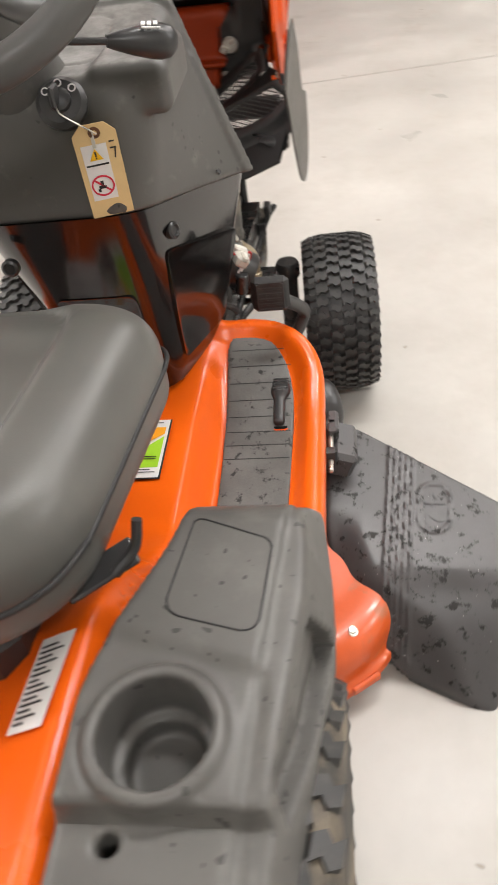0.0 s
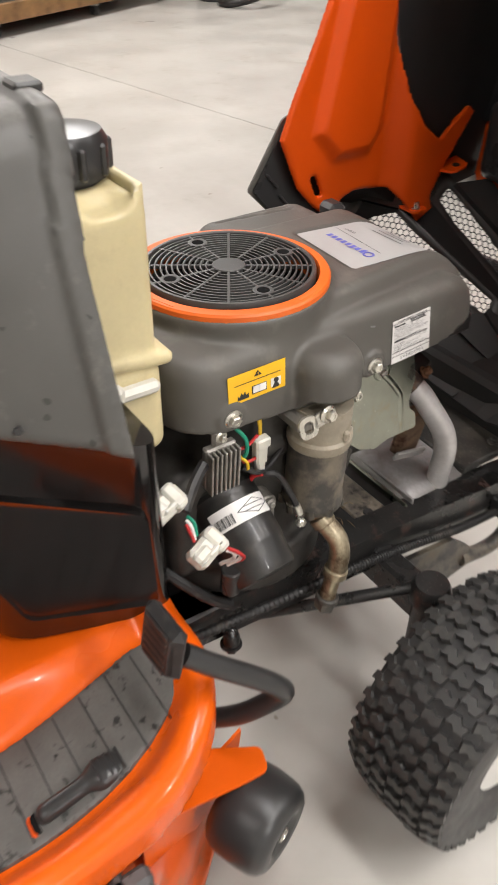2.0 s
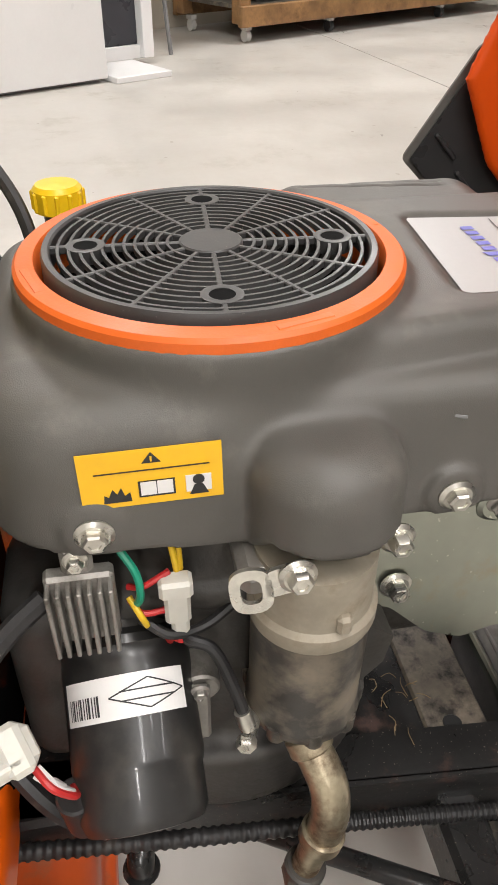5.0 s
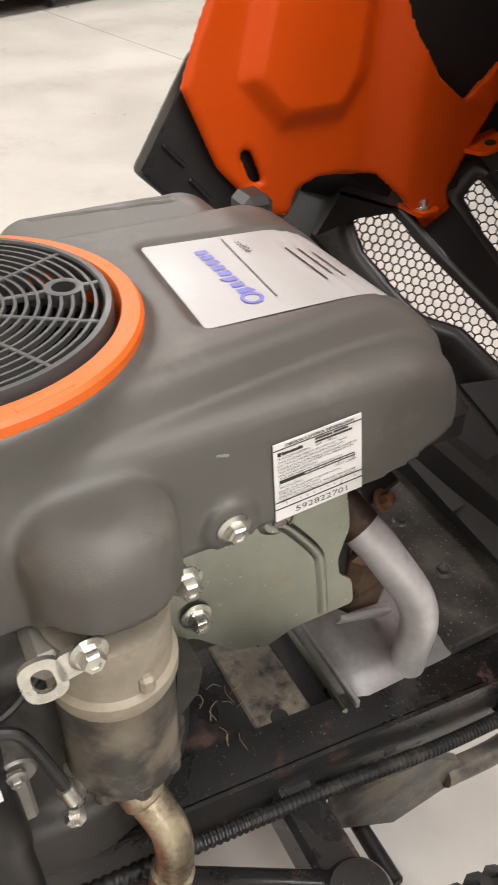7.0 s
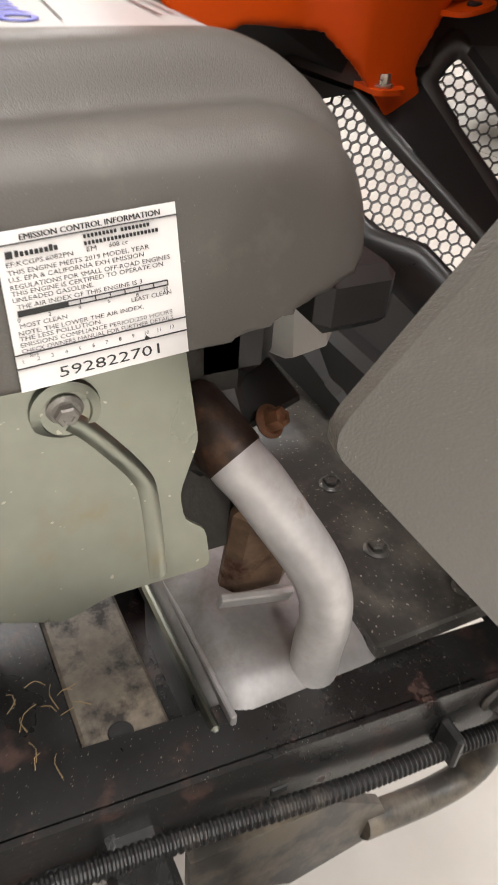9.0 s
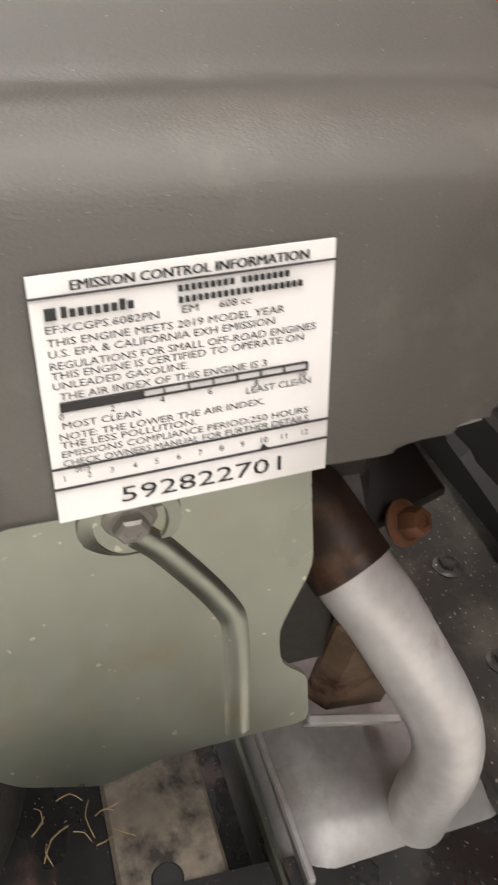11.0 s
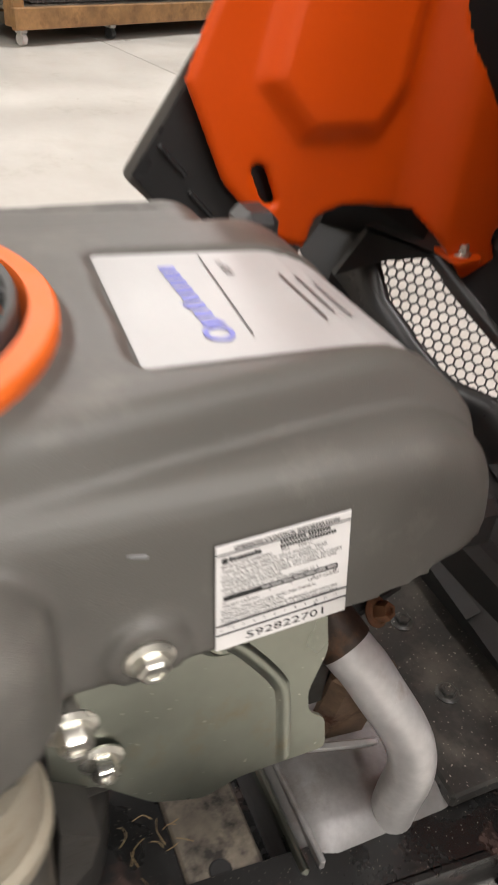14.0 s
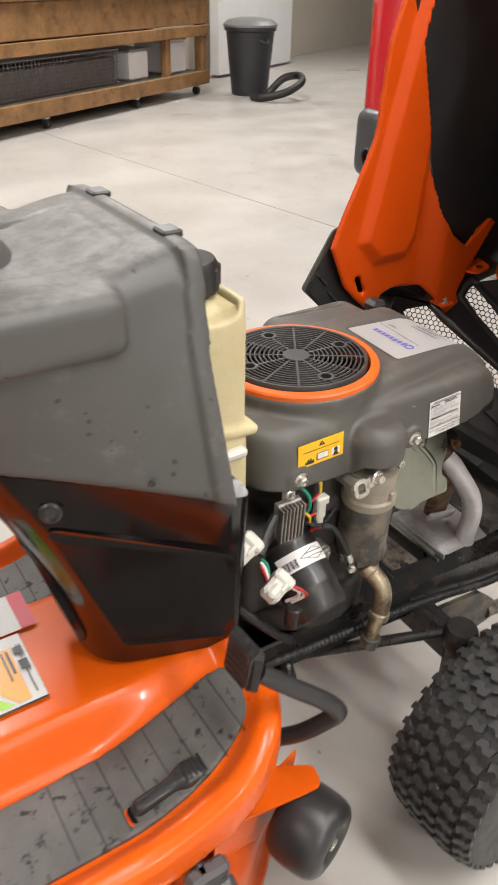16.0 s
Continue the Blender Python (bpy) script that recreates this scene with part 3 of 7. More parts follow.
hose = tagged(part("hose", Build().tube([(-5.95, 5.1, 0.03), (-5.8, 5.12, 0.04), (-5.68, 5.3, 0.09), (-5.72, 5.5, 0.16), (-5.88, 5.58, 0.2), (-6.03, 5.5, 0.16), (-6.03, 5.34, 0.04), (-5.86, 5.22, 0.03)], 0.035, 12), HOSE), "thick black ribbed hose lying by the bin", "hose")

# Tall white door panel past the bin.
dp = thing("panel_door", "tall plain white door panel against the wall", "door")
part("leaf", in_room(Build().box((5.2, 0.55, 1.1), (1.9, 0.12, 2.18), 0.006)), WHITE_BOARD, dp)
part("bottom_seal", in_room(Build().box((5.2, 0.54, 0.0225), (1.9, 0.1, 0.025), 0.003)), BLACK, dp)

# White cabinet and the framed dark panel beside it.
cab = thing("white_cabinet", "tall white laminate cabinet standing on the floor", "cabinet")
part("body", in_room(Build().box((-2.2, -0.2, 1.0), (1.78, 0.56, 1.96), 0.004)), WHITE_BOARD, cab)
part("plinth", in_room(Build().box((-2.2, -0.19, 0.0125), (1.72, 0.5, 0.02), 0.002)), LIDGREY, cab)
disp = thing("display_frame", "white display frame with a dark panel and white foot", "display")
part("panel", in_room(Build().box((-1.08, -0.12, 0.95), (0.36, 0.03, 1.7), 0.003)), DARK_GLASS, disp)
part("base", in_room(Build().box((-1.13, -0.34, 0.015), (0.34, 0.42, 0.03), 0.003)), WHITE_BOARD, disp)
part("kickboard", in_room(Build().box((-1.08, -0.13, 0.065), (0.38, 0.06, 0.07), 0.003)), WHITE_BOARD, disp)
part("jamb", in_room(Build().box((-0.87, -0.14, 0.95), (0.07, 0.12, 1.83), 0.004)), WHITE_BOARD, disp)
tab = thing("folding_table", "folding table with thin dark tubular legs", "table")
for x in (-0.98, -0.62):
    for y in (-0.02, 0.45):
        part("leg", in_room(Build().tube([(x, y, 0.72), (x, y + 0.02, 0.35), (x + 0.02, y, 0.0)], 0.013, 10)), LIDGREY, tab)
part("tabletop", in_room(Build().box((-0.8, 0.22, 0.735), (0.6, 0.6, 0.03), 0.005)), WHITE_BOARD, tab)


def parked_car():
    t = thing("car", "red hatchback with grey bumper and round exhaust pipe", "car")
    cx, y0 = -1.27, 3.17
    body = lambda x, y, z: join(d_box(x, y, z, (cx, y0 + 2.02, 0.74), (1.78, 3.96, 0.66), 0.06), d_box(x, y, z, (cx, y0 + 1.9, 1.15), (1.36, 2.6, 0.62), 0.22), 0.12)
    part("body", solid(body, (cx - 1, y0 - 0.05, 0.3), (cx + 1, y0 + 4.2, 1.55), 0.04), CAR_RED, t)
    bump = lambda x, y, z: np.maximum(d_box(x, y, z, (cx, y0 + 0.42, 0.42), (1.76, 0.84, 0.3), 0.06), -d_rect(x, z, (cx, 0.56), (0.56, 0.2), 0.03) - (y > y0 + 0.04) * 1.0)
    part("bumper", solid(bump, (cx - 1, y0 - 0.05, 0.2), (cx + 1, y0 + 0.95, 0.66), 0.018), CAR_GREY, t)
    pl = part("number_plate", Build().box((cx, y0 + 0.02, 0.58), (0.52, 0.012, 0.11), 0.004), PAPER, t)
    for i in range(6):
        part("plate_bar", Build().box((cx - 0.19 + i * 0.075, y0 + 0.012, 0.58), (0.045, 0.004, 0.07), 0.001), BLUE, pl)
    part("exhaust_pipe", Build().lathe([(0.044, -0.12), (0.044, 0.0), (0.041, 0.004), (0.037, 0.0), (0.037, -0.1), (0.0, -0.1)], (cx - 0.73, y0 - 0.025, 0.375), (-0.2, -1, -0.05), 28), FRAME, t)
    for x in (-0.78, 0.78):
        for y in (0.75, 3.3):
            w = part("wheel", Build().lathe([(0.2, -0.08), (0.3, -0.1), (0.315, -0.06), (0.315, 0.06), (0.3, 0.1), (0.2, 0.08)], (cx + x, y0 + y, 0.315), (1, 0, 0), 40), RUBBER, t)
            part("rim", Build().lathe([(0.2, -0.07), (0.05, -0.05), (0.05, 0.05), (0.2, 0.07)], (cx + x, y0 + y, 0.315), (1, 0, 0), 32), ALLOY, w)
    part("rear_window", Build().box((cx, y0 + 0.57, 1.2), (1.1, 0.02, 0.34), 0.008, Euler((radians(-20), 0, 0)).to_matrix()), DARK_GLASS, t)
    for x in (-0.72, 0.72):
        part("tail_light", Build().box((cx + x, y0 + 0.12, 0.82), (0.16, 0.06, 0.26), 0.02), RED_P, t)
    return t


parked_car()

# ---- riding mower ----
mower = thing("riding_mower", "orange and grey riding mower with its hood tipped open", "riding mower")


def fender():
    """Orange body: tunnel, two footwells with a rolled lip, rising to the wheel arches."""
    def top(x, y):
        ax = np.abs(x)
        foot = 0.298 + 0.062 * ramp(y, 0.93, 1.16)
        tunnel = 0.352 + 0.02 * ramp(y, 1.0, 1.16)
        z = foot + (tunnel - foot) * (1 - ramp(ax, 0.095, 0.136))
        return z + 0.2 * ramp(y, 0.73, 0.42) * (0.72 + 0.28 * ramp(ax, -0.02, 0.13)) * (1 - 0.5 * ramp(ax, 0.13, 0.18))

    def field(x, y, z):
        d = d_rect(x, y, (0, 0.651), (0.592, 1.022), 0.13)
        lip = 0.02 * ramp(d, -0.05, -0.022) * ramp(np.abs(x) + 0.3 * ramp(y, 1.05, 1.17), 0.2, 0.25) * ramp(y, 0.55, 0.75)
        t = top(x, y) + lip
        upper = meet(z - t, d, 0.022)
        under = np.minimum(t - 0.012 - z, np.where(d > -0.01, 0.0, 9.0) + t - 0.055 - z)
        under = np.where(d > -0.012, t - 0.055 - z, t - 0.014 - z)
        return np.maximum(upper, under)

    ob = part("fender_body", solid(field, (-0.32, 0.12, 0.22), (0.32, 1.2, 0.6), 0.005), ORANGE, mower, "glossy orange fender body", 60)
    return ob, top


body, body_top = fender()


def foot_pad(s):
    poly = rounded([(s * 0.143, 0.7), (s * 0.243, 0.7), (s * 0.248, 1.05), (s * 0.2, 1.133), (s * 0.135, 1.133)], [0.012, 0.012, 0.07, 0.05, 0.035])
    f = lambda x, y, z: np.maximum(np.maximum(d_poly(x, y, poly), z - body_top(x, y) - 0.0055), body_top(x, y) - 0.009 - z)
    lo, hi = min(s * 0.12, s * 0.26), max(s * 0.12, s * 0.26)
    pad = part("foot_pad", solid(f, (lo, 0.69, 0.29), (hi, 1.16, 0.38), 0.0032), PAD, mower, "ribbed grey footrest pad", 30)
    for k in range(9):
        y = 0.885 + 0.03 * k
        z = float(body_top(np.array(s * 0.2), np.array(y))) + 0.0059
        x1 = 0.242 if y < 1.07 else 0.242 - 0.5 * (y - 1.07)
        slope = (float(body_top(np.array(0.2), np.array(y + 0.01))) - z + 0.0059) / 0.01
        part("groove", Build().box((s * (0.142 + x1) / 2, y, z), (x1 - 0.142, 0.0014, 0.0006), 0.0002, Euler((math.atan(slope), 0, 0)).to_matrix()), LINER, pad)
    return pad


pad = foot_pad(1)
foot_pad(-1)
# Height lever slot and lever boot in the right pad.
b = Build().prism(rounded([(0.214, 0.945), (0.24, 0.945), (0.237, 1.05), (0.21, 1.045)], 0.01, 4), lambda u, v, w: V3((u, v, 0.3042 + w)), 0, 0.0006)
slot = part("slot", b, ORANGE_IN, pad, "slot with orange paint showing through")
# Black sheet laid over the slot as painted shade, leaving an orange rim.
part("slot_shade", Build().prism(rounded([(0.2155, 0.948), (0.2375, 0.948), (0.2345, 1.04), (0.2115, 1.037)], 0.008, 4), lambda u, v, w: V3((u, v, 0.305 + w)), 0, 0.0005), SHADE_BLACK, slot)
b = solid(lambda x, y, z: join(d_box(x, y, z, (0.226, 1.028, 0.318), (0.032, 0.036, 0.03), 0.01), d_box(x, y, z - 0.2 * (y - 0.985), (0.224, 0.99, 0.314), (0.019, 0.07, 0.016), 0.007), 0.012), (0.19, 0.93, 0.28), (0.26, 1.07, 0.35), 0.0034)
lever = part("release_lever", b, BLACK, pad)
for i in range(5):
    part("grip_rib", Build().box((0.226, 1.016 + i * 0.006, 0.3335), (0.026, 0.0022, 0.002), 0.0006), BLACK, lever)
b = Build()
for r0, r1 in ((0.017, 0.015), (0.011, 0.009)):
    b.box((0.195, 0.728, 0.304), (r0 * 2, 0.0018, 0.0016), 0.0004).box((0.195, 0.728 + r0, 0.304), (r0 * 1.6, 0.0018, 0.0016), 0.0004)
    b.box((0.195 - r0, 0.728 + r0 / 2, 0.304), (0.0018, r0, 0.0016), 0.0004).box((0.195 + r0, 0.728 + r0 / 2, 0.304), (0.0018, r0, 0.0016), 0.0004)
part("moulded_mark", b, BLACK, pad)

# Decals on the tunnel.
b = Build()
pl = plane_at((-0.03, 0.80, 0.3555), (1, 0, 0), (0, 1, 0.0))
card(b, pl, -0.02, 0, 0.094, 0.123)
b.slot(1)
card(b, pl, 0.03, 0.02, 0.09, 0.062, 0.0007)
b.add([pl(0.02, 0.02, 0.0014), pl(0.09, 0.02, 0.0014), pl(0.09, 0.085, 0.0014)], [(0, 1, 2)])
b.slot(2)
b.add([pl(0.0, 0.105, 0.0016), pl(0.0, 0.055, 0.0016), pl(0.03, 0.045, 0.0016), pl(0.09, 0.09, 0.0016), pl(0.09, 0.105, 0.0016)], [(0, 1, 2, 3, 4)])
b.slot(0)
card(b, pl, 0.012, 0.058, 0.04, 0.078, 0.002)
b.slot(3)
for u, v, w, h in ((0.0, 0.113, 0.085, 0.0015), (0.0, 0.117, 0.05, 0.001), (0.006, 0.098, 0.04, 0.003), (0.006, 0.092, 0.05, 0.002), (0.05, 0.008, 0.038, 0.0012), (0.05, 0.013, 0.03, 0.0012), (0.055, 0.04, 0.03, 0.0012), (0.06, 0.035, 0.025, 0.0012), (0.022, 0.062, 0.008, 0.01)):
    card(b, pl, u, v, u + w, v + h, 0.0026)
b.lathe([(0.03, 0), (0.03, 0.0006), (0.0, 0.0006)], pl(0.0, 0.03, 0.0012), (0, 0, 1), 32)
b.slot(0)
for r in (0.031, 0.027, 0.012):
    b.lathe([(r, 0), (r, 0.0006), (r - 0.0015, 0.0006), (r - 0.0015, 0)], pl(0.0, 0.03, 0.0022), (0, 0, 1), 32, True)
for k in range(4):
    a = 0.4 + k * 1.57
    b.lathe([(0.006, 0), (0.006, 0.0006), (0.004, 0.0006), (0.004, 0)], pl(0.02 * math.cos(a), 0.03 + 0.02 * math.sin(a), 0.0022), (0, 0, 1), 14, True)
b.slot(3)
card(b, pl, -0.0205, -0.0025, 0.0965, 0.1235, -0.0004)
for u, v, w, h in ((0.028, 0.108, 0.016, 0.011), (0.004, 0.108, 0.012, 0.011)):
    card(b, pl, u, v, u + w, v + h, 0.0028)
part("instruction_decal", b, [PAPER, LIME, AMBER, INK], body, "white, orange and green instruction decal")
b = Build()
pl = plane_at((-0.125, 0.83, 0.3555), (1, 0, 0), (0, 1, 0.0))
card(b, pl, 0, 0, 0.07, 0.12)
b.slot(1)
card(b, pl, 0.0, 0.1, 0.07, 0.12, 0.0008)
b.slot(2)
for k in range(6):
    card(b, pl, 0.006, 0.01 + k * 0.014, 0.02 + 0.04 * ((k * 37) % 5) / 5, 0.014 + k * 0.014, 0.0008)
part("danger_decal", b, [PAPER, RED_INK, INK], body, "red and white danger decal")


def tower():
    """Glossy black lower console, tapering down to the fender."""
    low = [(-0.062, 0.985), (0.062, 0.985), (0.125, 1.165), (-0.125, 1.165)]
    high = [(-0.098, 0.862), (0.098, 0.862), (0.206, 1.122), (-0.206, 1.122)]
    loops = []
    for t in np.linspace(0, 1, 9):
        poly = [(a[0] + (c[0] - a[0]) * t, a[1] + (c[1] - a[1]) * t + (0.02 * math.sin(math.pi * t) if a[1] < 1.1 else 0)) for a, c in zip(low, high)]
        base, lift = 0.362, (0.718, 0.662)
        loops.append([V3((x, y, base + t * (lift[0] + (lift[1] - lift[0]) * (y - 0.86) / 0.23 - base))) for x, y in rounded(poly, [0.05, 0.05, 0.03, 0.03], 7)])
    ob = part("dash_tower", Build().loft(loops), GLOSS, mower, "glossy black plastic lower dash", 50)
    # Recessed panels set on the side faces and the rear face.
    def face(a, c):
        """A point on a face between two corners of the tower, a along it and c up it, and its outward normal."""
        def at(u, v):
            lo = [low[a][k] + (low[c][k] - low[a][k]) * u for k in (0, 1)]
            hi = [high[a][k] + (high[c][k] - high[a][k]) * u for k in (0, 1)]
            x, y = lo[0] + (hi[0] - lo[0]) * v, lo[1] + (hi[1] - lo[1]) * v
            top = 0.718 + (0.662 - 0.718) * (hi[1] - 0.86) / 0.23
            y += 0.02 * math.sin(math.pi * v) * (1 if lo[1] < 1.1 else 0)
            return V3((x, y, 0.362 + v * (top - 0.362)))

        def place(u, v, w):
            p = at(u, v)
            n = (at(u + 0.01, v) - p).cross(at(u, v + 0.01) - p).normalized()
            return p + n * w

        return place

    for a, c, poly in ((1, 2, [(0.2, 0.12), (0.9, 0.12), (0.92, 0.7), (0.14, 0.78)]), (3, 0, [(0.1, 0.12), (0.8, 0.12), (0.86, 0.78), (0.08, 0.7)]), (0, 1, [(0.14, 0.08), (0.86, 0.08), (0.84, 0.6), (0.16, 0.6)])):
        pl = face(a, c)
        out = rounded(poly, 0.07, 4)
        inn = [(0.5 + (u - 0.5) * 0.93, 0.44 + (v - 0.44) * 0.94) for u, v in out]
        n = len(out)
        b = Build().add([pl(u, v, -0.004) for u, v in out] + [pl(u, v, 0.005) for u, v in out] + [pl(u, v, 0.0035) for u, v in inn], [(k, (k + 1) % n, n + (k + 1) % n, n + k) for k in range(n)] + [(n + k, n + (k + 1) % n, 2 * n + (k + 1) % n, 2 * n + k) for k in range(n)] + [tuple(2 * n + k for k in range(n))])
        part("inset_panel", b, GLOSS, ob)
    for p, d in (((0.12, 0.944, 0.655), (0.9, -0.42, 0.2)), ((-0.07, 0.868, 0.66), (0, -1, 0.1))):
        part("screw", Build().lathe([(0.011, -0.004), (0.011, 0.004), (0.008, 0.006), (0.006, 0.003), (0.0, 0.003)], p, d, 20), BLACK, ob)
    b = Build().box((-0.165, 0.965, 0.64), (0.05, 0.07, 0.022), 0.006, Euler((0, 0.2, 0.45)).to_matrix()).tube([(-0.12, 0.97, 0.66), (-0.15, 0.965, 0.668), (-0.172, 0.95, 0.655)], 0.008)
    part("brake_latch", b, BLACK, ob, "black parking brake latch")
    return ob


tower()


def dash():
    def field(x, y, z):
        k = np.clip((z - 0.66) / 0.22, -0.2, 1.3)
        ax = np.abs(x)
        half_front, half_rear = 0.212 - 0.36 * np.clip(z - 0.664, -0.02, 0.24), 0.1 + 0.03 * ramp(k, 0.1, 0.7)
        yf, yr = 1.092 + 0.01 * ramp(z, 0.78, 0.9), 0.86 + 0.012 * k
        side = (ax - (half_rear + (half_front - half_rear) * (y - yr) / (yf - yr))) * 0.9
        d = meet(meet(side, yr - y, 0.05), y - yf, 0.012)
        roof = 0.862 + 0.022 * ramp(y, 0.95, 1.09) - 0.03 * ramp(y, 0.9, 0.855) - 0.006 * ramp(ax, 0.1, 0.16)
        d = meet(d, z - roof, 0.02)
        seam = 0.7175 - 0.056 * (y - 0.86) / 0.23
        d = meet(d, seam - z, 0.008)
        # Armrest-like hump on each side, and the recess for the ignition switch.
        hump = d_box(np.abs(x), y, z, (0.118, 0.955, 0.842), (0.088, 0.135, 0.056), 0.014)
        d = join(d, hump, 0.006)
        key = np.sqrt((x - 0.05) ** 2 + (y - 0.853) ** 2 + (z - 0.84) ** 2) - 0.028
        d = meet(d, -key, 0.008)
        # Front rim and the shallow tray lines on top.
        rim = np.maximum(np.abs(y - yf + 0.008) - 0.009, meet(side - 0.005, z - roof - 0.006, 0.008))
        d = np.minimum(d, meet(rim, seam - z, 0.008))
        tray = np.abs(d_rect(x, y, (0.0, 1.0), (0.15, 0.12), 0.02)) - 0.0025
        d = np.maximum(d, -np.maximum(tray, roof - 0.003 - z))
        # Cut corner of the front rim.
        d = np.maximum(d, -d_box(x, y, z, (-0.2, 1.12, 0.885), (0.16, 0.06, 0.03), 0.004))
        return d

    ob = part("dash_panel", solid(field, (-0.235, 0.83, 0.655), (0.235, 1.13, 0.91), 0.0042), DASH, mower, "grey plastic dashboard with dusty top", 50)
    sw = part("ignition_switch", Build().lathe([(0.026, -0.006), (0.027, 0.004), (0.022, 0.009), (0.012, 0.01), (0.012, 0.016), (0.008, 0.018)], (0.05, 0.87, 0.843), (0.1, -0.75, 0.6), 32), BLACK, ob, "black round ignition switch with white marks")
    b = Build()
    for a in (-0.9, 0.0, 0.9):
        q = V3((0.1, -0.75, 0.6)).to_track_quat("Z", "Y")
        c = V3((0.05, 0.87, 0.843)) + q @ V3((0.018 * math.sin(a), 0.018 * math.cos(a), 0.0102))
        b.lathe([(0.0042, 0), (0.0042, 0.0006), (0.003, 0.0006), (0.003, 0)], c, q @ V3((0, 0, 1)), 12, True)
    part("switch_marks", b, PAPER, ob)
    b = Build().box((0.05, 0.852, 0.858), (0.006, 0.022, 0.02), 0.002)
    part("key", b, BLACK, ob)
    b = Build().lathe([(0.0035, 0.0), (0.0035, 0.06)], (0.085, 0.815, 0.915), (0.85, 0.45, -0.2), 12)
    knob = Build().lathe([(0.0055, 0.0), (0.0085, 0.01), (0.0125, 0.026), (0.0158, 0.044), (0.0162, 0.054), (0.0145, 0.062), (0.0095, 0.068), (0.004, 0.0705), (0.0, 0.071)], (0.121, 0.836, 0.906), (0.88, 0.42, -0.2), 28)
    lv = part("throttle_lever", b, BLACK, ob)
    kn = part("lever_knob", knob, BLACK, ob, "black throttle knob with white marks")
    pl = plane_at((0.155, 0.843, 0.914), (0.85, 0.4, -0.15), (-0.3, 0.75, 0.55))
    b = Build()
    for u in (0, 0.006, 0.012):
        b.prism([(u, 0), (u + 0.004, 0), (u + 0.005, 0.004), (u + 0.001, 0.004)], pl, 0, 0.0015)
    b.prism([(0.0, -0.003), (0.018, -0.004), (0.018, -0.003), (0.0, -0.002)], pl, 0, 0.0015)
    part("knob_marks", b, PAPER, ob)
    for p, d in (((0.176, 1.024, 0.692), (0.9, -0.42, 0.3)), ((0.113, 0.915, 0.706), (0.9, -0.42, 0.3)), ((-0.1, 0.9, 0.71), (-0.7, -0.6, 0.3))):
        part("screw", Build().bolt(p, d, 0.0036, 0.004, False), BLACK, ob)
    # Black clip tabs on the front rim.
    for x in (0.086, -0.072):
        part("clip", Build().box((x, 1.096, 0.889), (0.024, 0.02, 0.008), 0.002), BLACK, ob)
    return ob


dash_ob = dash()


def steering_wheel():
    c, q = V3((-0.015, 0.84, 0.998)), V3((0, -0.574, 0.819)).to_track_quat("Z", "Y")
    n = q @ V3((0, 0, 1))
    prof = [(0.153 + 0.0165 * math.cos(a), 0.0175 * math.sin(a)) for a in np.linspace(0, 2 * math.pi, 16, endpoint=False)]
    ob = part("steering_wheel", Build().lathe(prof, c, n, 72, True), BLACK, mower, "thick dark grey steering wheel")
    ob.data.materials[0] = STEER
    for a in (90, 215, 325):
        d = q @ V3((math.cos(radians(a)), math.sin(radians(a)), 0))
        part("spoke", Build().tube([c - n * 0.03 + d * 0.03, c - n * 0.022 + d * 0.1, c + d * 0.149], 0.016, 12), STEER, ob)
    part("hub", Build().lathe([(0.05, -0.05), (0.056, -0.03), (0.05, -0.012), (0.03, -0.004), (0.0, -0.003)], c, n, 32), DASH, ob)
    part("column", Build().cyl(c - n * 0.04, V3((-0.01, 0.93, 0.84)), 0.035, 0.055), DASH, ob)
    part("column_cover", Build().box((-0.048, 0.9, 0.85), (0.05, 0.09, 0.04), 0.012, Euler((radians(-20), 0, 0)).to_matrix()), DASH, ob)
    return ob


steering_wheel()


def seat():
    def field(x, y, z):
        x = x + 0.12 * (0.66 - y) * (x > -0.065)
        z = z + 0.03 * ramp(y, 0.68, 0.82)
        plan = d_rect(x, y, (-0.08, 0.578), (0.44, 0.414), 0.11) * 0.9
        d = meet(meet(plan, z - 0.695, 0.06), 0.57 - z, 0.03)
        dish = np.maximum(d_rect(x, y, (-0.075, 0.57), (0.24, 0.36), 0.07), 0.684 - z)
        d = meet(d, -dish, 0.025)
        return d

    ob = part("seat", solid(field, (-0.34, 0.34, 0.56), (0.2, 0.85, 0.73), 0.005), SEAT, mower, "grey vinyl seat cushion", 60)
    seam = []
    for x, y in rounded([(-0.3, 0.371), (0.14, 0.371), (0.14, 0.785), (-0.3, 0.785)], 0.11, 8):
        seam.append((x - 0.12 * (0.66 - y) * (x > -0.065), y, 0.624 - 0.03 * float(ramp(np.array(y), 0.68, 0.82))))
    part("piping", Build().tube(seam + seam[:1], 0.0028, 8), LINER, ob)
    part("seat_base", Build().box((-0.075, 0.58, 0.57), (0.3, 0.34, 0.05), 0.02), BLACK, ob)
    part("seat_spring", Build().box((-0.02, 0.5, 0.5), (0.12, 0.2, 0.12), 0.02), BLACK, ob)
    b = Build().box((0.115, 0.462, 0.582), (0.07, 0.03, 0.006), 0.002, Euler((0.1, -0.25, 0.5)).to_matrix()).tube([(0.13, 0.455, 0.585), (0.148, 0.472, 0.6), (0.153, 0.483, 0.624)], 0.005, 10)
    part("adjust_lever", b, BLACK, ob)
    return ob


seat()
b = Build()
def pl(u, v, w):
    x, y = 0.047 + u * 0.72 + 0.08 * v, 0.338 + v * 0.8
    return V3((x, y, float(body_top(np.array(x), np.array(y))) + 0.004 + w))


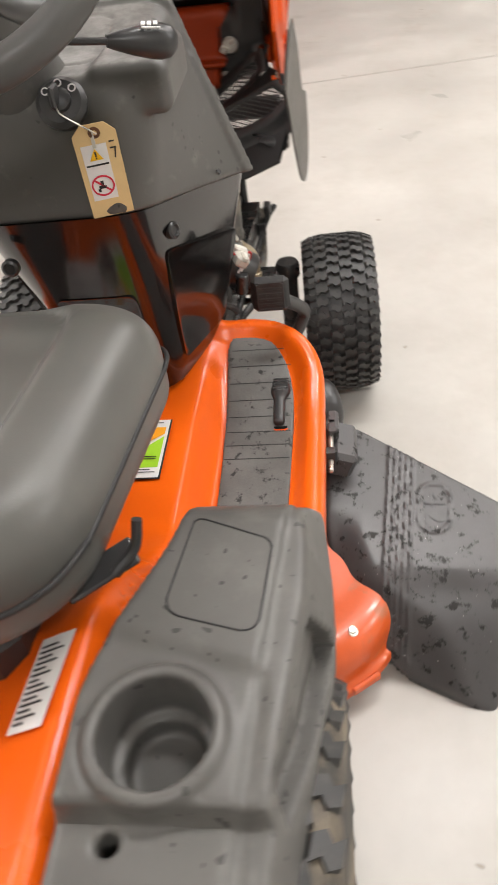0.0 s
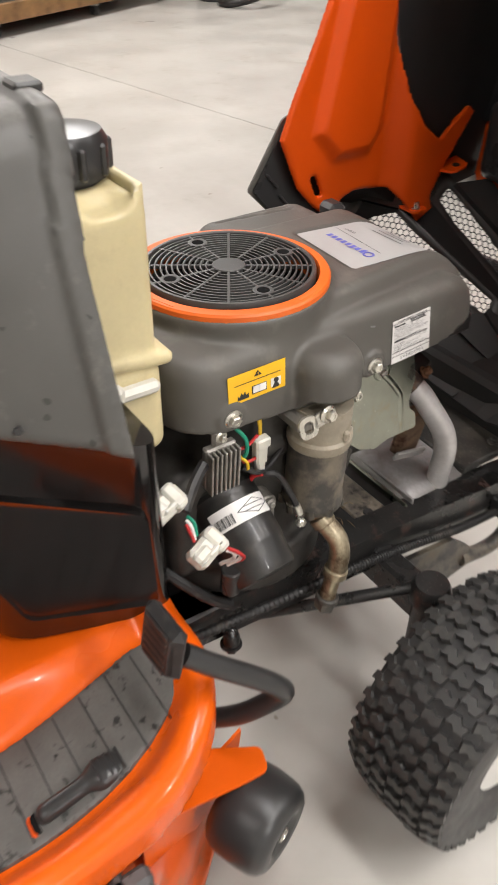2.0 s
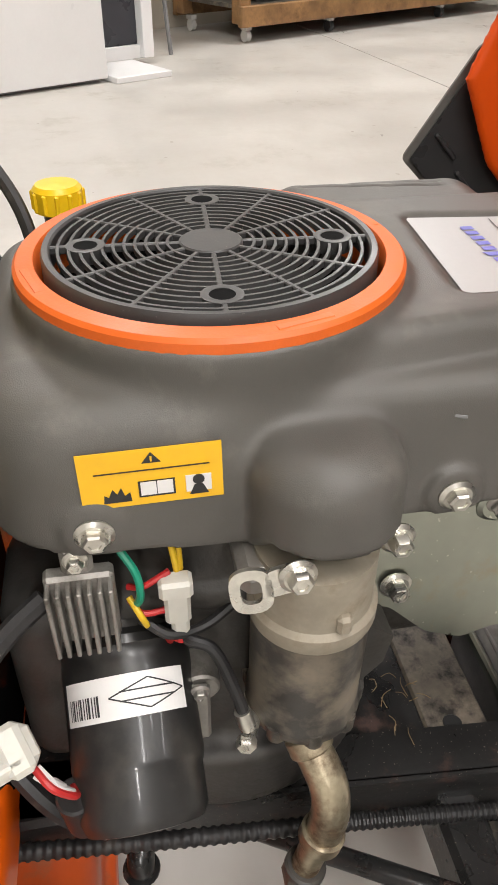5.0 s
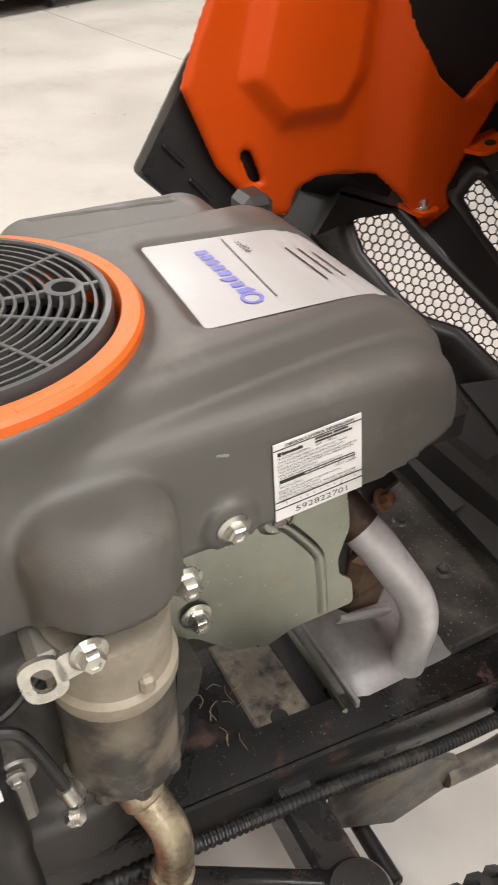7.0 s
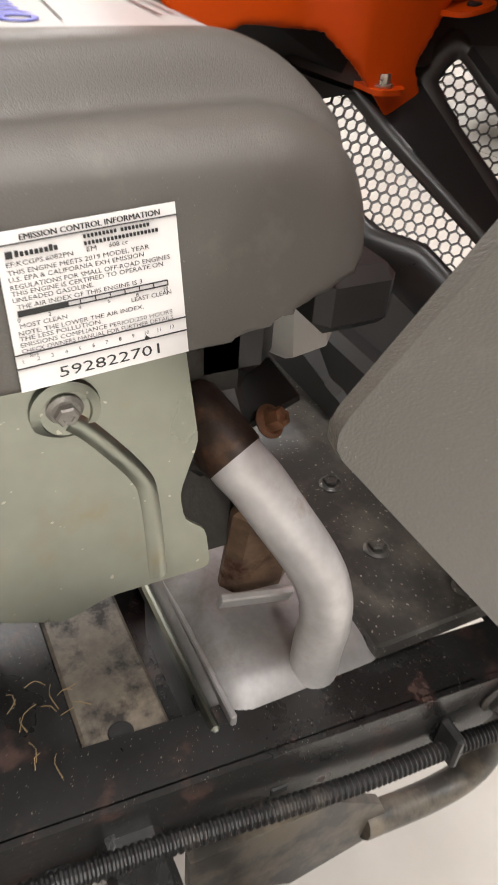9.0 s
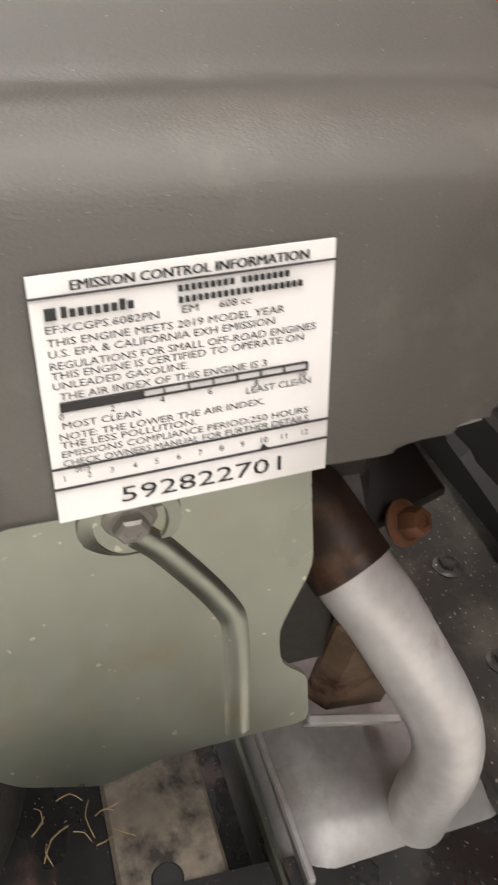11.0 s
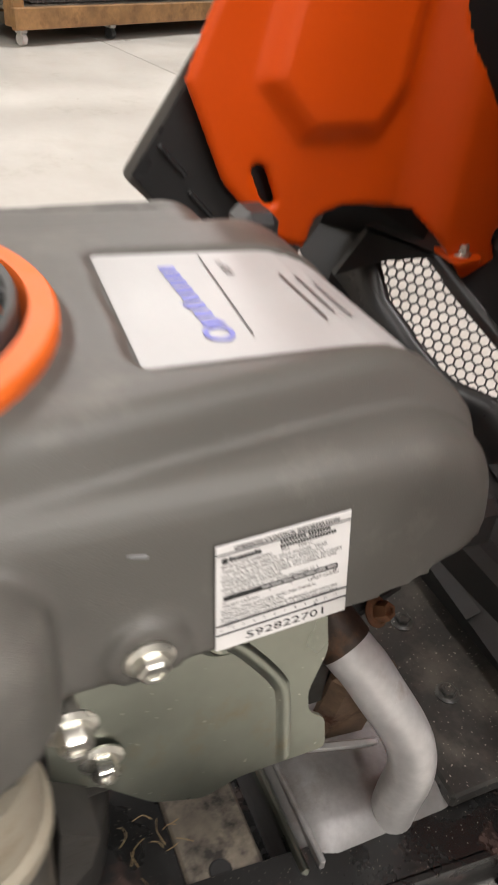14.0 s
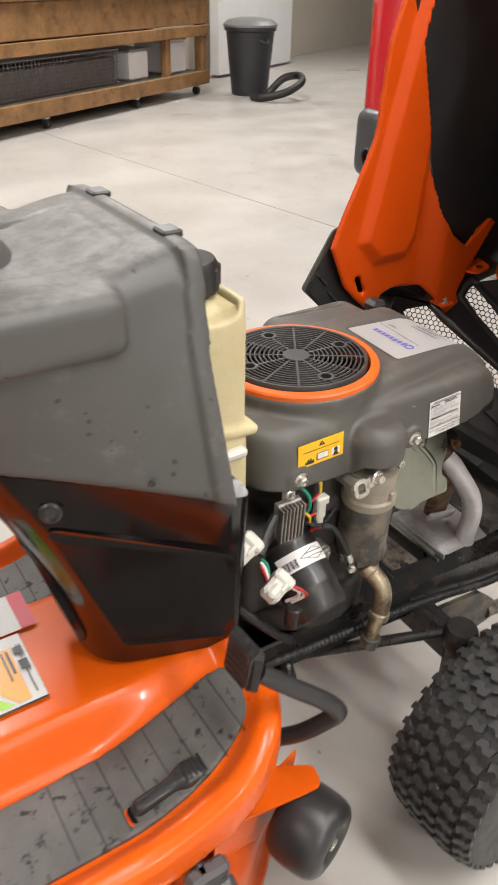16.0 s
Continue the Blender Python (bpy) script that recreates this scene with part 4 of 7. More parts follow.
for k in range(8):
    card(b, pl, 0, k * 0.01375, 0.05, (k + 1) * 0.01375)
decal = part("serial_decal", b, PAPER, body, "white serial decal with fine print")
for k in range(14):
    b = Build()
    card(b, pl, 0.005, 0.008 + k * 0.0068, 0.02 + 0.024 * ((k * 53) % 7) / 7, 0.0105 + k * 0.0068, 0.0007)
    part("printed_bar", b, INK, decal)


def console(s):
    def field(x, y, z):
        xx = x * s
        roof = 0.573 - 0.15 * ramp(y, 0.525, 0.68) - 0.02 * ramp(y, 0.272, 0.262) - 0.005 * ramp(xx + 0.1 * (0.454 - y), 0.264, 0.27) - 0.004 * ramp(y + 0.28 * (xx - 0.21), 0.396, 0.376) * ramp(xx, 0.27, 0.255)
        side = (xx - 0.314 + 0.32 * np.clip(z - 0.5, 0, 0.1) + 0.12 * np.clip(0.45 - y, 0, 0.3) + 0.1 * np.clip(y - 0.5, 0, 0.2)) * 0.94
        left = 0.116 + 0.062 * ramp(y, 0.34, 0.56) - xx
        d = meet(meet(side, left, 0.012), y - 0.612, 0.03)
        d = meet(meet(d, z - roof, 0.006), 0.16 - y, 0.02)
        d = np.maximum(d, 0.4 + 0.035 * ramp(y, 0.53, 0.47) + 0.05 * ramp(y, 0.44, 0.34) - z)
        # Lower rear shelf, lid, channel, cup and side recess.
        d = join(d, d_tin(xx, y, z, (0.185, 0.32), 0.056, 0.45, 0.578, 0.008), 0.006)
        cup = np.minimum(d_tin(xx, y, z, (0.185, 0.32), 0.0435, 0.526, 0.7, 0.006), d_tin(xx, y, z, (0.185, 0.32), 0.033, 0.505, 0.7, 0.006))
        d = meet(d, -cup, 0.004)
        hollow = d_poly(y, z, [(0.468, 0.452), (0.435, 0.548), (0.29, 0.561), (0.272, 0.528)])
        d = meet(d, -np.maximum(-(side + 0.02), hollow), 0.003)
        d = np.maximum(d, -d_tin(xx, y, z, (0.158, 0.25), 0.0085, 0.5, 0.7, 0.002))
        return d

    lo, hi = (0.1, 0.33) if s > 0 else (-0.33, -0.1)
    ob = part("side_console", solid(field, (lo, 0.14, 0.38), (hi, 0.64, 0.6), 0.0036), CONSOLE, mower, "grey plastic side console with cup holder", 50)
    loop = rounded([(0.19, 0.53), (0.174, 0.424), (0.256, 0.402), (0.264, 0.50)], [0.012, 0.02, 0.02, 0.012], 6)
    part("lid_gap", Build().tube([(s * x, y, 0.5728 - 0.004 * float(ramp(np.array(y), 0.396, 0.376))) for x, y in loop + loop[:1]], 0.0011, 6), LINER, ob)
    return ob


console(1)


def wheel(name, c, r, w, rim_r, mat_tyre, mat_lug, lug_rows, lug_n, lug, turn=0.0, split=False):
    """A tyre with raised tread lugs on a dished rim."""
    t = new(name)
    t.parent, t.location = mower, c
    t.rotation_euler = (0, 0, radians(turn))
    h = w / 2
    prof = [(rim_r, -h * 0.82), (rim_r + 0.012, -h * 0.92), (r * 0.82, -h), (r * 0.92, -h * 0.97), (r * 0.975, -h * 0.86), (r * 0.992, -h * 0.5), (r, 0), (r * 0.992, h * 0.5), (r * 0.975, h * 0.86), (r * 0.92, h * 0.97), (r * 0.82, h), (rim_r + 0.012, h * 0.92), (rim_r, h * 0.82)]
    part("tyre", Build().lathe(prof, (0, 0, 0), (1, 0, 0), 64), mat_tyre, t, angle=30)
    b = Build()
    rnd = random.Random(5)
    lw, ll, lh = lug
    for row in range(lug_rows):
        u = (row - (lug_rows - 1) / 2) / ((lug_rows - 1) / 2)
        x = u * h * 0.81
        for k in range(lug_n):
            a = 2 * math.pi * (k + 0.5 * (row % 2)) / lug_n
            rr = r * (1 - 0.012 * u * u - 0.03 * (abs(u) > 0.95))
            turn_lug = Matrix.Rotation(a, 4, "X") if not split else Matrix()
            m = turn_lug @ Matrix.Translation((x, 0, rr - 0.001)) @ Matrix.Rotation(0.42 * u * u * (1 if u > 0 else -1), 4, "Y") @ Matrix.Rotation(radians(10 if row % 2 else -10) + rnd.uniform(-0.03, 0.03), 4, "Z")
            pts = [(p * lw, q * ll) for p, q in ((-0.5, -0.45), (-0.15, -0.2), (0.1, -0.5), (0.5, -0.28), (0.5, 0.45), (0.15, 0.2), (-0.1, 0.5), (-0.5, 0.28))]
            vs = [m @ V3((p, q, -0.004)) for p, q in pts] + [m @ V3((p * 0.86, q * 0.86, lh)) for p, q in pts]
            faces = [(i, (i + 1) % 8, 8 + (i + 1) % 8, 8 + i) for i in range(8)] + [tuple(range(8, 16))]
            if not split:
                b.add(vs, faces)
                continue
            if k == 0:
                shared = finish("lug", Build().add(vs, faces), mat_lug, 30)
            ob = new("lug", shared)
            ob.parent, ob.rotation_euler = t, (a, 0, 0)
    if not split:
        tagged(part("tread", b, mat_lug, t, angle=30), kind="stuff")
    b = Build().lathe([(rim_r + 0.006, -h * 0.84), (rim_r + 0.006, -h * 0.7), (rim_r - 0.012, -h * 0.55), (rim_r * 0.55, -h * 0.3), (rim_r * 0.3, -h * 0.35), (rim_r * 0.3, h * 0.35), (rim_r * 0.55, h * 0.3), (rim_r - 0.012, h * 0.55), (rim_r + 0.006, h * 0.7), (rim_r + 0.006, h * 0.84)], (0, 0, 0), (1, 0, 0), 48)
    part("rim", b, STEEL_W, t, "white painted steel rim")
    return t


FW = (0.321, 1.475, 0.169)
wheel("front_wheel", FW, 0.161, 0.148, 0.07, TREAD, RUBBER, 6, 40, (0.0262, 0.0182, 0.0075), 3, True)
wheel("front_wheel", (-FW[0], FW[1], FW[2]), 0.161, 0.148, 0.07, TREAD, RUBBER, 6, 40, (0.0262, 0.0182, 0.0075), 3)
wheel("rear_wheel", (0.236, 0.27, 0.252), 0.246, 0.17, 0.105, TYRE_DUST, RUBBER, 7, 34, (0.031, 0.034, 0.009))
wheel("rear_wheel", (-0.236, 0.27, 0.252), 0.246, 0.17, 0.105, TYRE_DUST, RUBBER, 7, 34, (0.031, 0.034, 0.009))


def chassis():
    ob = part("frame", Build().box((0, 0.75, 0.29), (0.22, 1.2, 0.05), 0.004), FRAME, mower, "dusty black steel frame")
    for s in (1, -1):
        rail = Build().prism([(1.0, 0.255), (1.70, 0.255), (1.735, 0.29), (1.735, 0.315), (1.0, 0.315)], lambda u, v, w: V3((s * (0.112 + 0.07 * (u - 1.35) + w), u, v)), 0, 0.005)
        rail.prism([(1.0, 0.31), (1.735, 0.31), (1.735, 0.315), (1.0, 0.315)], lambda u, v, w: V3((s * (0.076 + 0.07 * (u - 1.35) + w), u, v)), 0, 0.037)
        part("side_rail", rail, FRAME, ob)
    # Top plates with a window for the silencer.
    part("engine_plate", Build().box((0.0, 1.255, 0.305), (0.17, 0.41, 0.012), 0.002), FRAME, ob)
    part("undertray", Build().box((-0.01, 1.31, 0.245), (0.2, 0.5, 0.006), 0.002), FRAME, ob)
    cp = part("cross_plate", Build().box((0.03, 1.484, 0.308), (0.13, 0.05, 0.01), 0.002), DUST, ob, "dust caked cross plate")
    part("heat_tray", Build().box((-0.01, 1.6, 0.2), (0.2, 0.22, 0.006), 0.002), FRAME, ob)
    part("plate_hole", Build().cyl((0.082, 1.481, 0.311), (0.082, 1.481, 0.314), 0.0075), LINER, ob)
    part("cross_strip", Build().box((0.04, 1.53, 0.312), (0.13, 0.006, 0.012), 0.002), ZINC, ob)
    fp = part("front_plate", Build().box((-0.085, 1.688, 0.326), (0.376, 0.098, 0.014), 0.002), PLATE, ob)
    part("back_wall", Build().box((-0.08, 1.75, 0.352), (0.39, 0.03, 0.11), 0.008), LINER, ob)
    part("baffle", Build().box((-0.02, 1.80, 0.355), (0.22, 0.1, 0.012), 0.004, Euler((0.35, 0, 0)).to_matrix()), BLACK, ob)
    for p in ((0.032, 1.684, 0.333), (-0.04, 1.69, 0.333), (0.085, 1.72, 0.333)):
        part("frame_bolt", Build().bolt(p, (0, 0, 1), 0.0062, 0.005), PLATE, ob)
    part("frame_bolt", Build().bolt((0.142, 1.71, 0.292), (1, 0, 0), 0.0075, 0.006), DUSTY, ob)
    for y in (1.15, 1.22, 1.3, 1.43, 1.56):
        part("rail_hole", Build().box((0.1165 + 0.07 * (y - 1.35), y, 0.275), (0.003, 0.012, 0.008), 0.001), LINER, ob)
    b = Build().tube([(0.04, 1.24, 0.29), (0.115, 1.236, 0.268), (0.12, 1.235, 0.25)], 0.01, 12).bolt((0.12, 1.235, 0.252), (0, 0, -1), 0.009, 0.012)
    part("drain_stub", b, FRAME, ob)
    # Front guard loop and its bracket.
    b = Build().prism([(1.5, 0.215), (1.575, 0.155), (1.655, 0.17), (1.64, 0.21), (1.6, 0.245), (1.5, 0.255)], lambda u, v, w: V3((0.133 + w, u, v)), 0, 0.008).tube([(0.137, 1.63, 0.185), (0.138, 1.69, 0.178), (0.139, 1.722, 0.19), (0.14, 1.732, 0.225), (0.141, 1.728, 0.265), (0.141, 1.715, 0.3)], 0.0115, 12, 6)
    part("guard_bracket", b, DUSTY, ob)
    # Axle, king pins, steering rods.
    ax = part("front_axle", Build().box((0, 1.47, 0.262), (0.42, 0.036, 0.05), 0.005), FRAME, ob)
    for s in (1, -1):
        part("king_pin", Build().lathe([(0.019, -0.16), (0.019, 0.0), (0.025, 0.002), (0.025, 0.026), (0.021, 0.033), (0.0, 0.035)], (s * 0.217, 1.468, 0.272), (0, 0, 1), 28), FRAME, ob)
        part("stub_axle", Build().cyl((s * 0.21, 1.468, 0.176), (s * 0.32, 1.475, 0.176), 0.014), FRAME, ob)
    part("tie_rod", Build().cyl((0.19, 1.54, 0.17), (-0.19, 1.54, 0.17), 0.008), FRAME, ob)
    part("drag_link", Build().cyl((0.2, 1.462, 0.286), (0.06, 1.28, 0.208), 0.008), FRAME, ob)
    # Wiring loom in ribbed sleeve along the rail.
    line = [(0.112, 1.1, 0.296), (0.124, 1.25, 0.294), (0.134, 1.4, 0.292), (0.139, 1.5, 0.283), (0.145, 1.6, 0.27), (0.15, 1.68, 0.27), (0.16, 1.74, 0.276), (0.17, 1.8, 0.27)]
    part("wiring_loom", Build().tube(line, 0.0062, 10, 90, lambda t: 0.0056 + 0.0011 * (round(t * 630) % 4 < 2)), HOSE, ob)
    part("cable_tie", Build().box((0.149, 1.672, 0.276), (0.02, 0.006, 0.03), 0.002), BLACK, ob)
    part("loom_plug", Build().box((0.158, 1.745, 0.288), (0.016, 0.035, 0.03), 0.003), BLACK, ob)
    return ob


frame_ob = chassis()


def pedal():
    line = [(0.23, 1.112, 0.44), (0.242, 1.14, 0.415), (0.256, 1.182, 0.378), (0.262, 1.2, 0.358), (0.2605, 1.206, 0.343), (0.25, 1.198, 0.322), (0.225, 1.178, 0.285), (0.19, 1.155, 0.25)]
    ob = part("brake_pedal", Build().tube(line, 0.0112, 12, 5), BLACK, mower, "black brake pedal with ribbed rubber pad")
    m = Euler((radians(80), radians(0), radians(2))).to_matrix()
    c = V3((0.218, 1.1, 0.457))
    pad = part("pedal_pad", Build().box(c, (0.06, 0.058, 0.016), 0.0075, m).box(c + m @ V3((0, -0.002, 0.004)), (0.05, 0.048, 0.011), 0.004, m), TREAD, ob)
    for k in range(6):
        part("rib", Build().box(c + m @ V3((0, -0.0225 + k * 0.0085, 0.0098)), (0.036, 0.0035, 0.0018), 0.0006, m), TREAD, pad)


pedal()


def deck():
    def field(x, y, z):
        d2 = np.maximum(d_rect(x, y, (0.0, 0.905), (0.81, 0.57), 0.2), (np.abs(x) - 0.41 + 0.9 * (y - 0.92)) * 0.74)
        roof = 0.128 + 0.02 * ramp(np.hypot(x - 0.15, y - 0.95), 0.26, 0.12)
        d = meet(d2, z - roof, 0.05)
        d = join(d, np.maximum(d2 - 0.012, np.maximum(z - 0.05, 0.03 - z)), 0.012)
        return np.maximum(d, 0.03 - z)

    ob = part("mower_deck", solid(field, (-0.44, 0.6, 0.02), (0.44, 1.29, 0.17), 0.006), ORANGE_WORN, mower, "worn orange stamped mower deck", 60)
    part("deck_bolt", Build().bolt((0.326, 0.70, 0.122), (0.15, -0.15, 1), 0.0065, 0.006), BOLT, ob)
    part("skirt_clip", Build().box((0.345, 0.66, 0.045), (0.05, 0.008, 0.014), 0.002, Euler((0, 0, 0.62)).to_matrix()), ORANGE_WORN, ob)
    # Gauge wheel and its orange bracket.
    gw = part("gauge_wheel", Build().lathe([(0.012, -0.026), (0.02, -0.037), (0.034, -0.04), (0.043, -0.038), (0.0495, -0.033), (0.0535, -0.025), (0.055, -0.015), (0.0555, 0.0), (0.055, 0.015), (0.0535, 0.025), (0.0495, 0.033), (0.043, 0.038), (0.034, 0.04), (0.026, 0.038), (0.02, 0.031), (0.012, 0.029)], (0.272, 1.168, 0.157), (0.93, 0.36, -0.05), 56), BLACK, ob, "round black plastic gauge wheel", 80)
    part("axle_bolt", Build().bolt(V3((0.272, 1.168, 0.157)) + V3((0.93, 0.36, -0.05)).normalized() * 0.028, (0.93, 0.36, -0.05), 0.009, 0.008), BOLT, ob)
    b = Build().prism(rounded([(0.19, 1.03), (0.245, 1.04), (0.262, 1.16), (0.264, 1.19), (0.236, 1.198), (0.19, 1.12)], 0.008, 3), lambda u, v, w: V3((u, v, 0.216 + w)), 0, 0.004)
    b.prism([(1.04, 0.1), (1.18, 0.13), (1.192, 0.217), (1.04, 0.217)], lambda u, v, w: V3((0.212 - 0.3 * (u - 1.16) + w, u, v)), 0, 0.004)
    part("wheel_bracket", b, ORANGE, ob)
    return ob


deck_ob = deck()


def chute():
    poly = rounded([(0.31, 0.775), (0.288, 0.86), (0.292, 1.0), (0.322, 1.064), (0.346, 1.056), (0.58, 0.908), (0.588, 0.86), (0.57, 0.71), (0.531, 0.636), (0.5, 0.645), (0.406, 0.692), (0.345, 0.73)], [0.03, 0.04, 0.012, 0.012, 0.012, 0.012, 0.03, 0.04, 0.012, 0.012, 0.03, 0.03], 5)

    def top(x, y):
        z = 0.1655 - 0.07 * (x - 0.4628) + 0.21 * (y - 0.8965) - 0.1 * (np.maximum(0, 0.8 - y) / 0.155) ** 1.6
        z = z - 0.045 * ramp(d_poly(x, y, poly), -0.06, 0.012) * ramp(y - 0.3 * (x - 0.3), 0.9, 0.8) * ramp(x, 0.5, 0.42)
        for k in range(5):
            z = z + 0.0034 * np.exp(-(((x - 0.389 - k * 0.0095) - 0.1 * (y - 0.9)) / 0.0022) ** 2)
        oval = d_rect(x - 0.08 * (y - 0.9), y, (0.463, 0.9), (0.05, 0.088), 0.025)
        return z + 0.003 * np.exp(-(oval / 0.002) ** 2)

    def field(x, y, z):
        d = d_poly(x, y, poly)
        t = top(x, y)
        up = meet((z - t) * 0.78, d, 0.008)
        low = np.where(d > -0.012, t - 0.03, t - 0.012)
        return np.maximum(up, (low - z) * 0.78)

    ob = part("discharge_chute", solid(field, (0.27, 0.615, -0.03), (0.605, 1.09, 0.3), 0.0036), CHUTE, mower, "dark grey plastic discharge chute with splashes", 60)
    b = Build()
    vs, fs, (x0, x1) = letters("42")
    pts = []
    for p in vs:
        u, v = (p[0] - (x0 + x1) / 2) * 0.062, (p[1] - 0.34) * 0.05
        x, y = 0.463 + v * 0.9, 0.9 - u * 1.0
        pts.append((x, y, float(top(np.array(x), np.array(y))) + 0.0022))
    b.add(pts, fs)
    part("size_mark", b, CHUTE, ob)
    hb = Build().box((0.318, 0.985, 0.222), (0.044, 0.09, 0.05), 0.008, Euler((0, 0.35, 0)).to_matrix()).box((0.306, 1.0, 0.262), (0.02, 0.05, 0.03), 0.005)
    part("hinge_bracket", hb, CHUTE, ob)
    for y in (0.93, 0.995):
        part("hinge_lug", Build().box((0.298, y, 0.262), (0.03, 0.014, 0.03), 0.004), BLACK, ob)
    part("hinge_pin", Build().cyl((0.303, 0.9, 0.255), (0.303, 1.02, 0.262), 0.004), BOLT, ob)
    return ob


chute()


def tank():
    def field(x, y, z):
        d = d_box(x, y, z, (0.0, 1.134, 0.738), (0.224, 0.072, 0.142), 0.012)
        d = join(d, d_box(x, y, z + 0.12 * (y - 1.138), (0.0, 1.138, 0.674), (0.232, 0.088, 0.014), 0.006), 0.004)
        d = join(d, d_box(x, y, z, (0.005, 1.142, 0.62), (0.215, 0.062, 0.095), 0.014), 0.006)
        rim = np.maximum(np.abs(d_rect(x, y, (0.0, 1.134), (0.216, 0.066), 0.012)) - 0.004, np.abs(z - 0.808) - 0.008)
        d = np.minimum(d, rim)
        return meet(d, -d_box(x, y, z, (0.105, 1.135, 0.845), (0.05, 0.05, 0.09), 0.02), 0.006)

    ob = part("fuel_tank", solid(field, (-0.13, 1.08, 0.56), (0.13, 1.2, 0.83), 0.0036), TANK, mower, "cream plastic fuel tank behind the dash", 50)
    b = Build().lathe([(0.026, 0.0), (0.026, 0.012), (0.033, 0.014), (0.034, 0.04), (0.03, 0.047), (0.0, 0.05)], (0.045, 1.134, 0.8), (0, 0, 1), 36)
    cap = part("fuel_cap", b, BLACK, ob, "black screw cap")
    for k in range(10):
        a = 2 * math.pi * k / 10
        part("grip", Build().box((0.045 + 0.033 * math.cos(a), 1.134 + 0.033 * math.sin(a), 0.828), (0.007, 0.007, 0.024), 0.002), BLACK, cap)
    b = Build().box((0.112, 1.14, 0.648), (0.02, 0.05, 0.012), 0.004).box((0.118, 1.12, 0.652), (0.016, 0.02, 0.02), 0.005)
    part("tank_clip", b, WHITE_P, ob)
    nk = part("filler_bottle", Build().lathe([(0.03, 0), (0.032, 0.01), (0.032, 0.05), (0.022, 0.07), (0.022, 0.085)], (-0.085, 1.15, 0.73), (0, 0, 1), 28), WHITE_P, ob)
    part("bottle_cap", Build().lathe([(0.024, 0), (0.025, 0.004), (0.024, 0.014), (0.0, 0.016)], (-0.085, 1.15, 0.815), (0, 0, 1), 28), YELLOW_P, ob)
    part("tank_shield", Build().box((0.0, 1.15, 0.465), (0.21, 0.006, 0.23), 0.003), LINER, ob, "black shield below the tank")
    part("side_shield", Build().box((-0.13, 1.18, 0.42), (0.006, 0.2, 0.34), 0.003), LINER, ob, "black shield beside the tank")
    # Orange cross panel below the tank and hoses beside it.
    part("cross_panel", Build().box((-0.045, 1.178, 0.47), (0.16, 0.006, 0.2), 0.003), ORANGE_WORN, ob)
    for z, y in ((0.66, 1.2), (0.58, 1.205), (0.53, 1.21)):
        part("fuel_hose", Build().tube([(-0.14, 1.17, z + 0.05), (-0.11, 1.2, z + 0.01), (-0.09, y + 0.01, z - 0.03), (-0.07, y + 0.01, z - 0.08)], 0.0045, 8), HOSE, ob)
    return ob


tank()

# ---- engine ----
FAN = (0.0, 1.312)


COVER_TOP = lambda y: 0.664 - 0.06 + np.sqrt(np.maximum(0.0, 0.0036 - np.maximum(0.0, y - 1.528) ** 2))


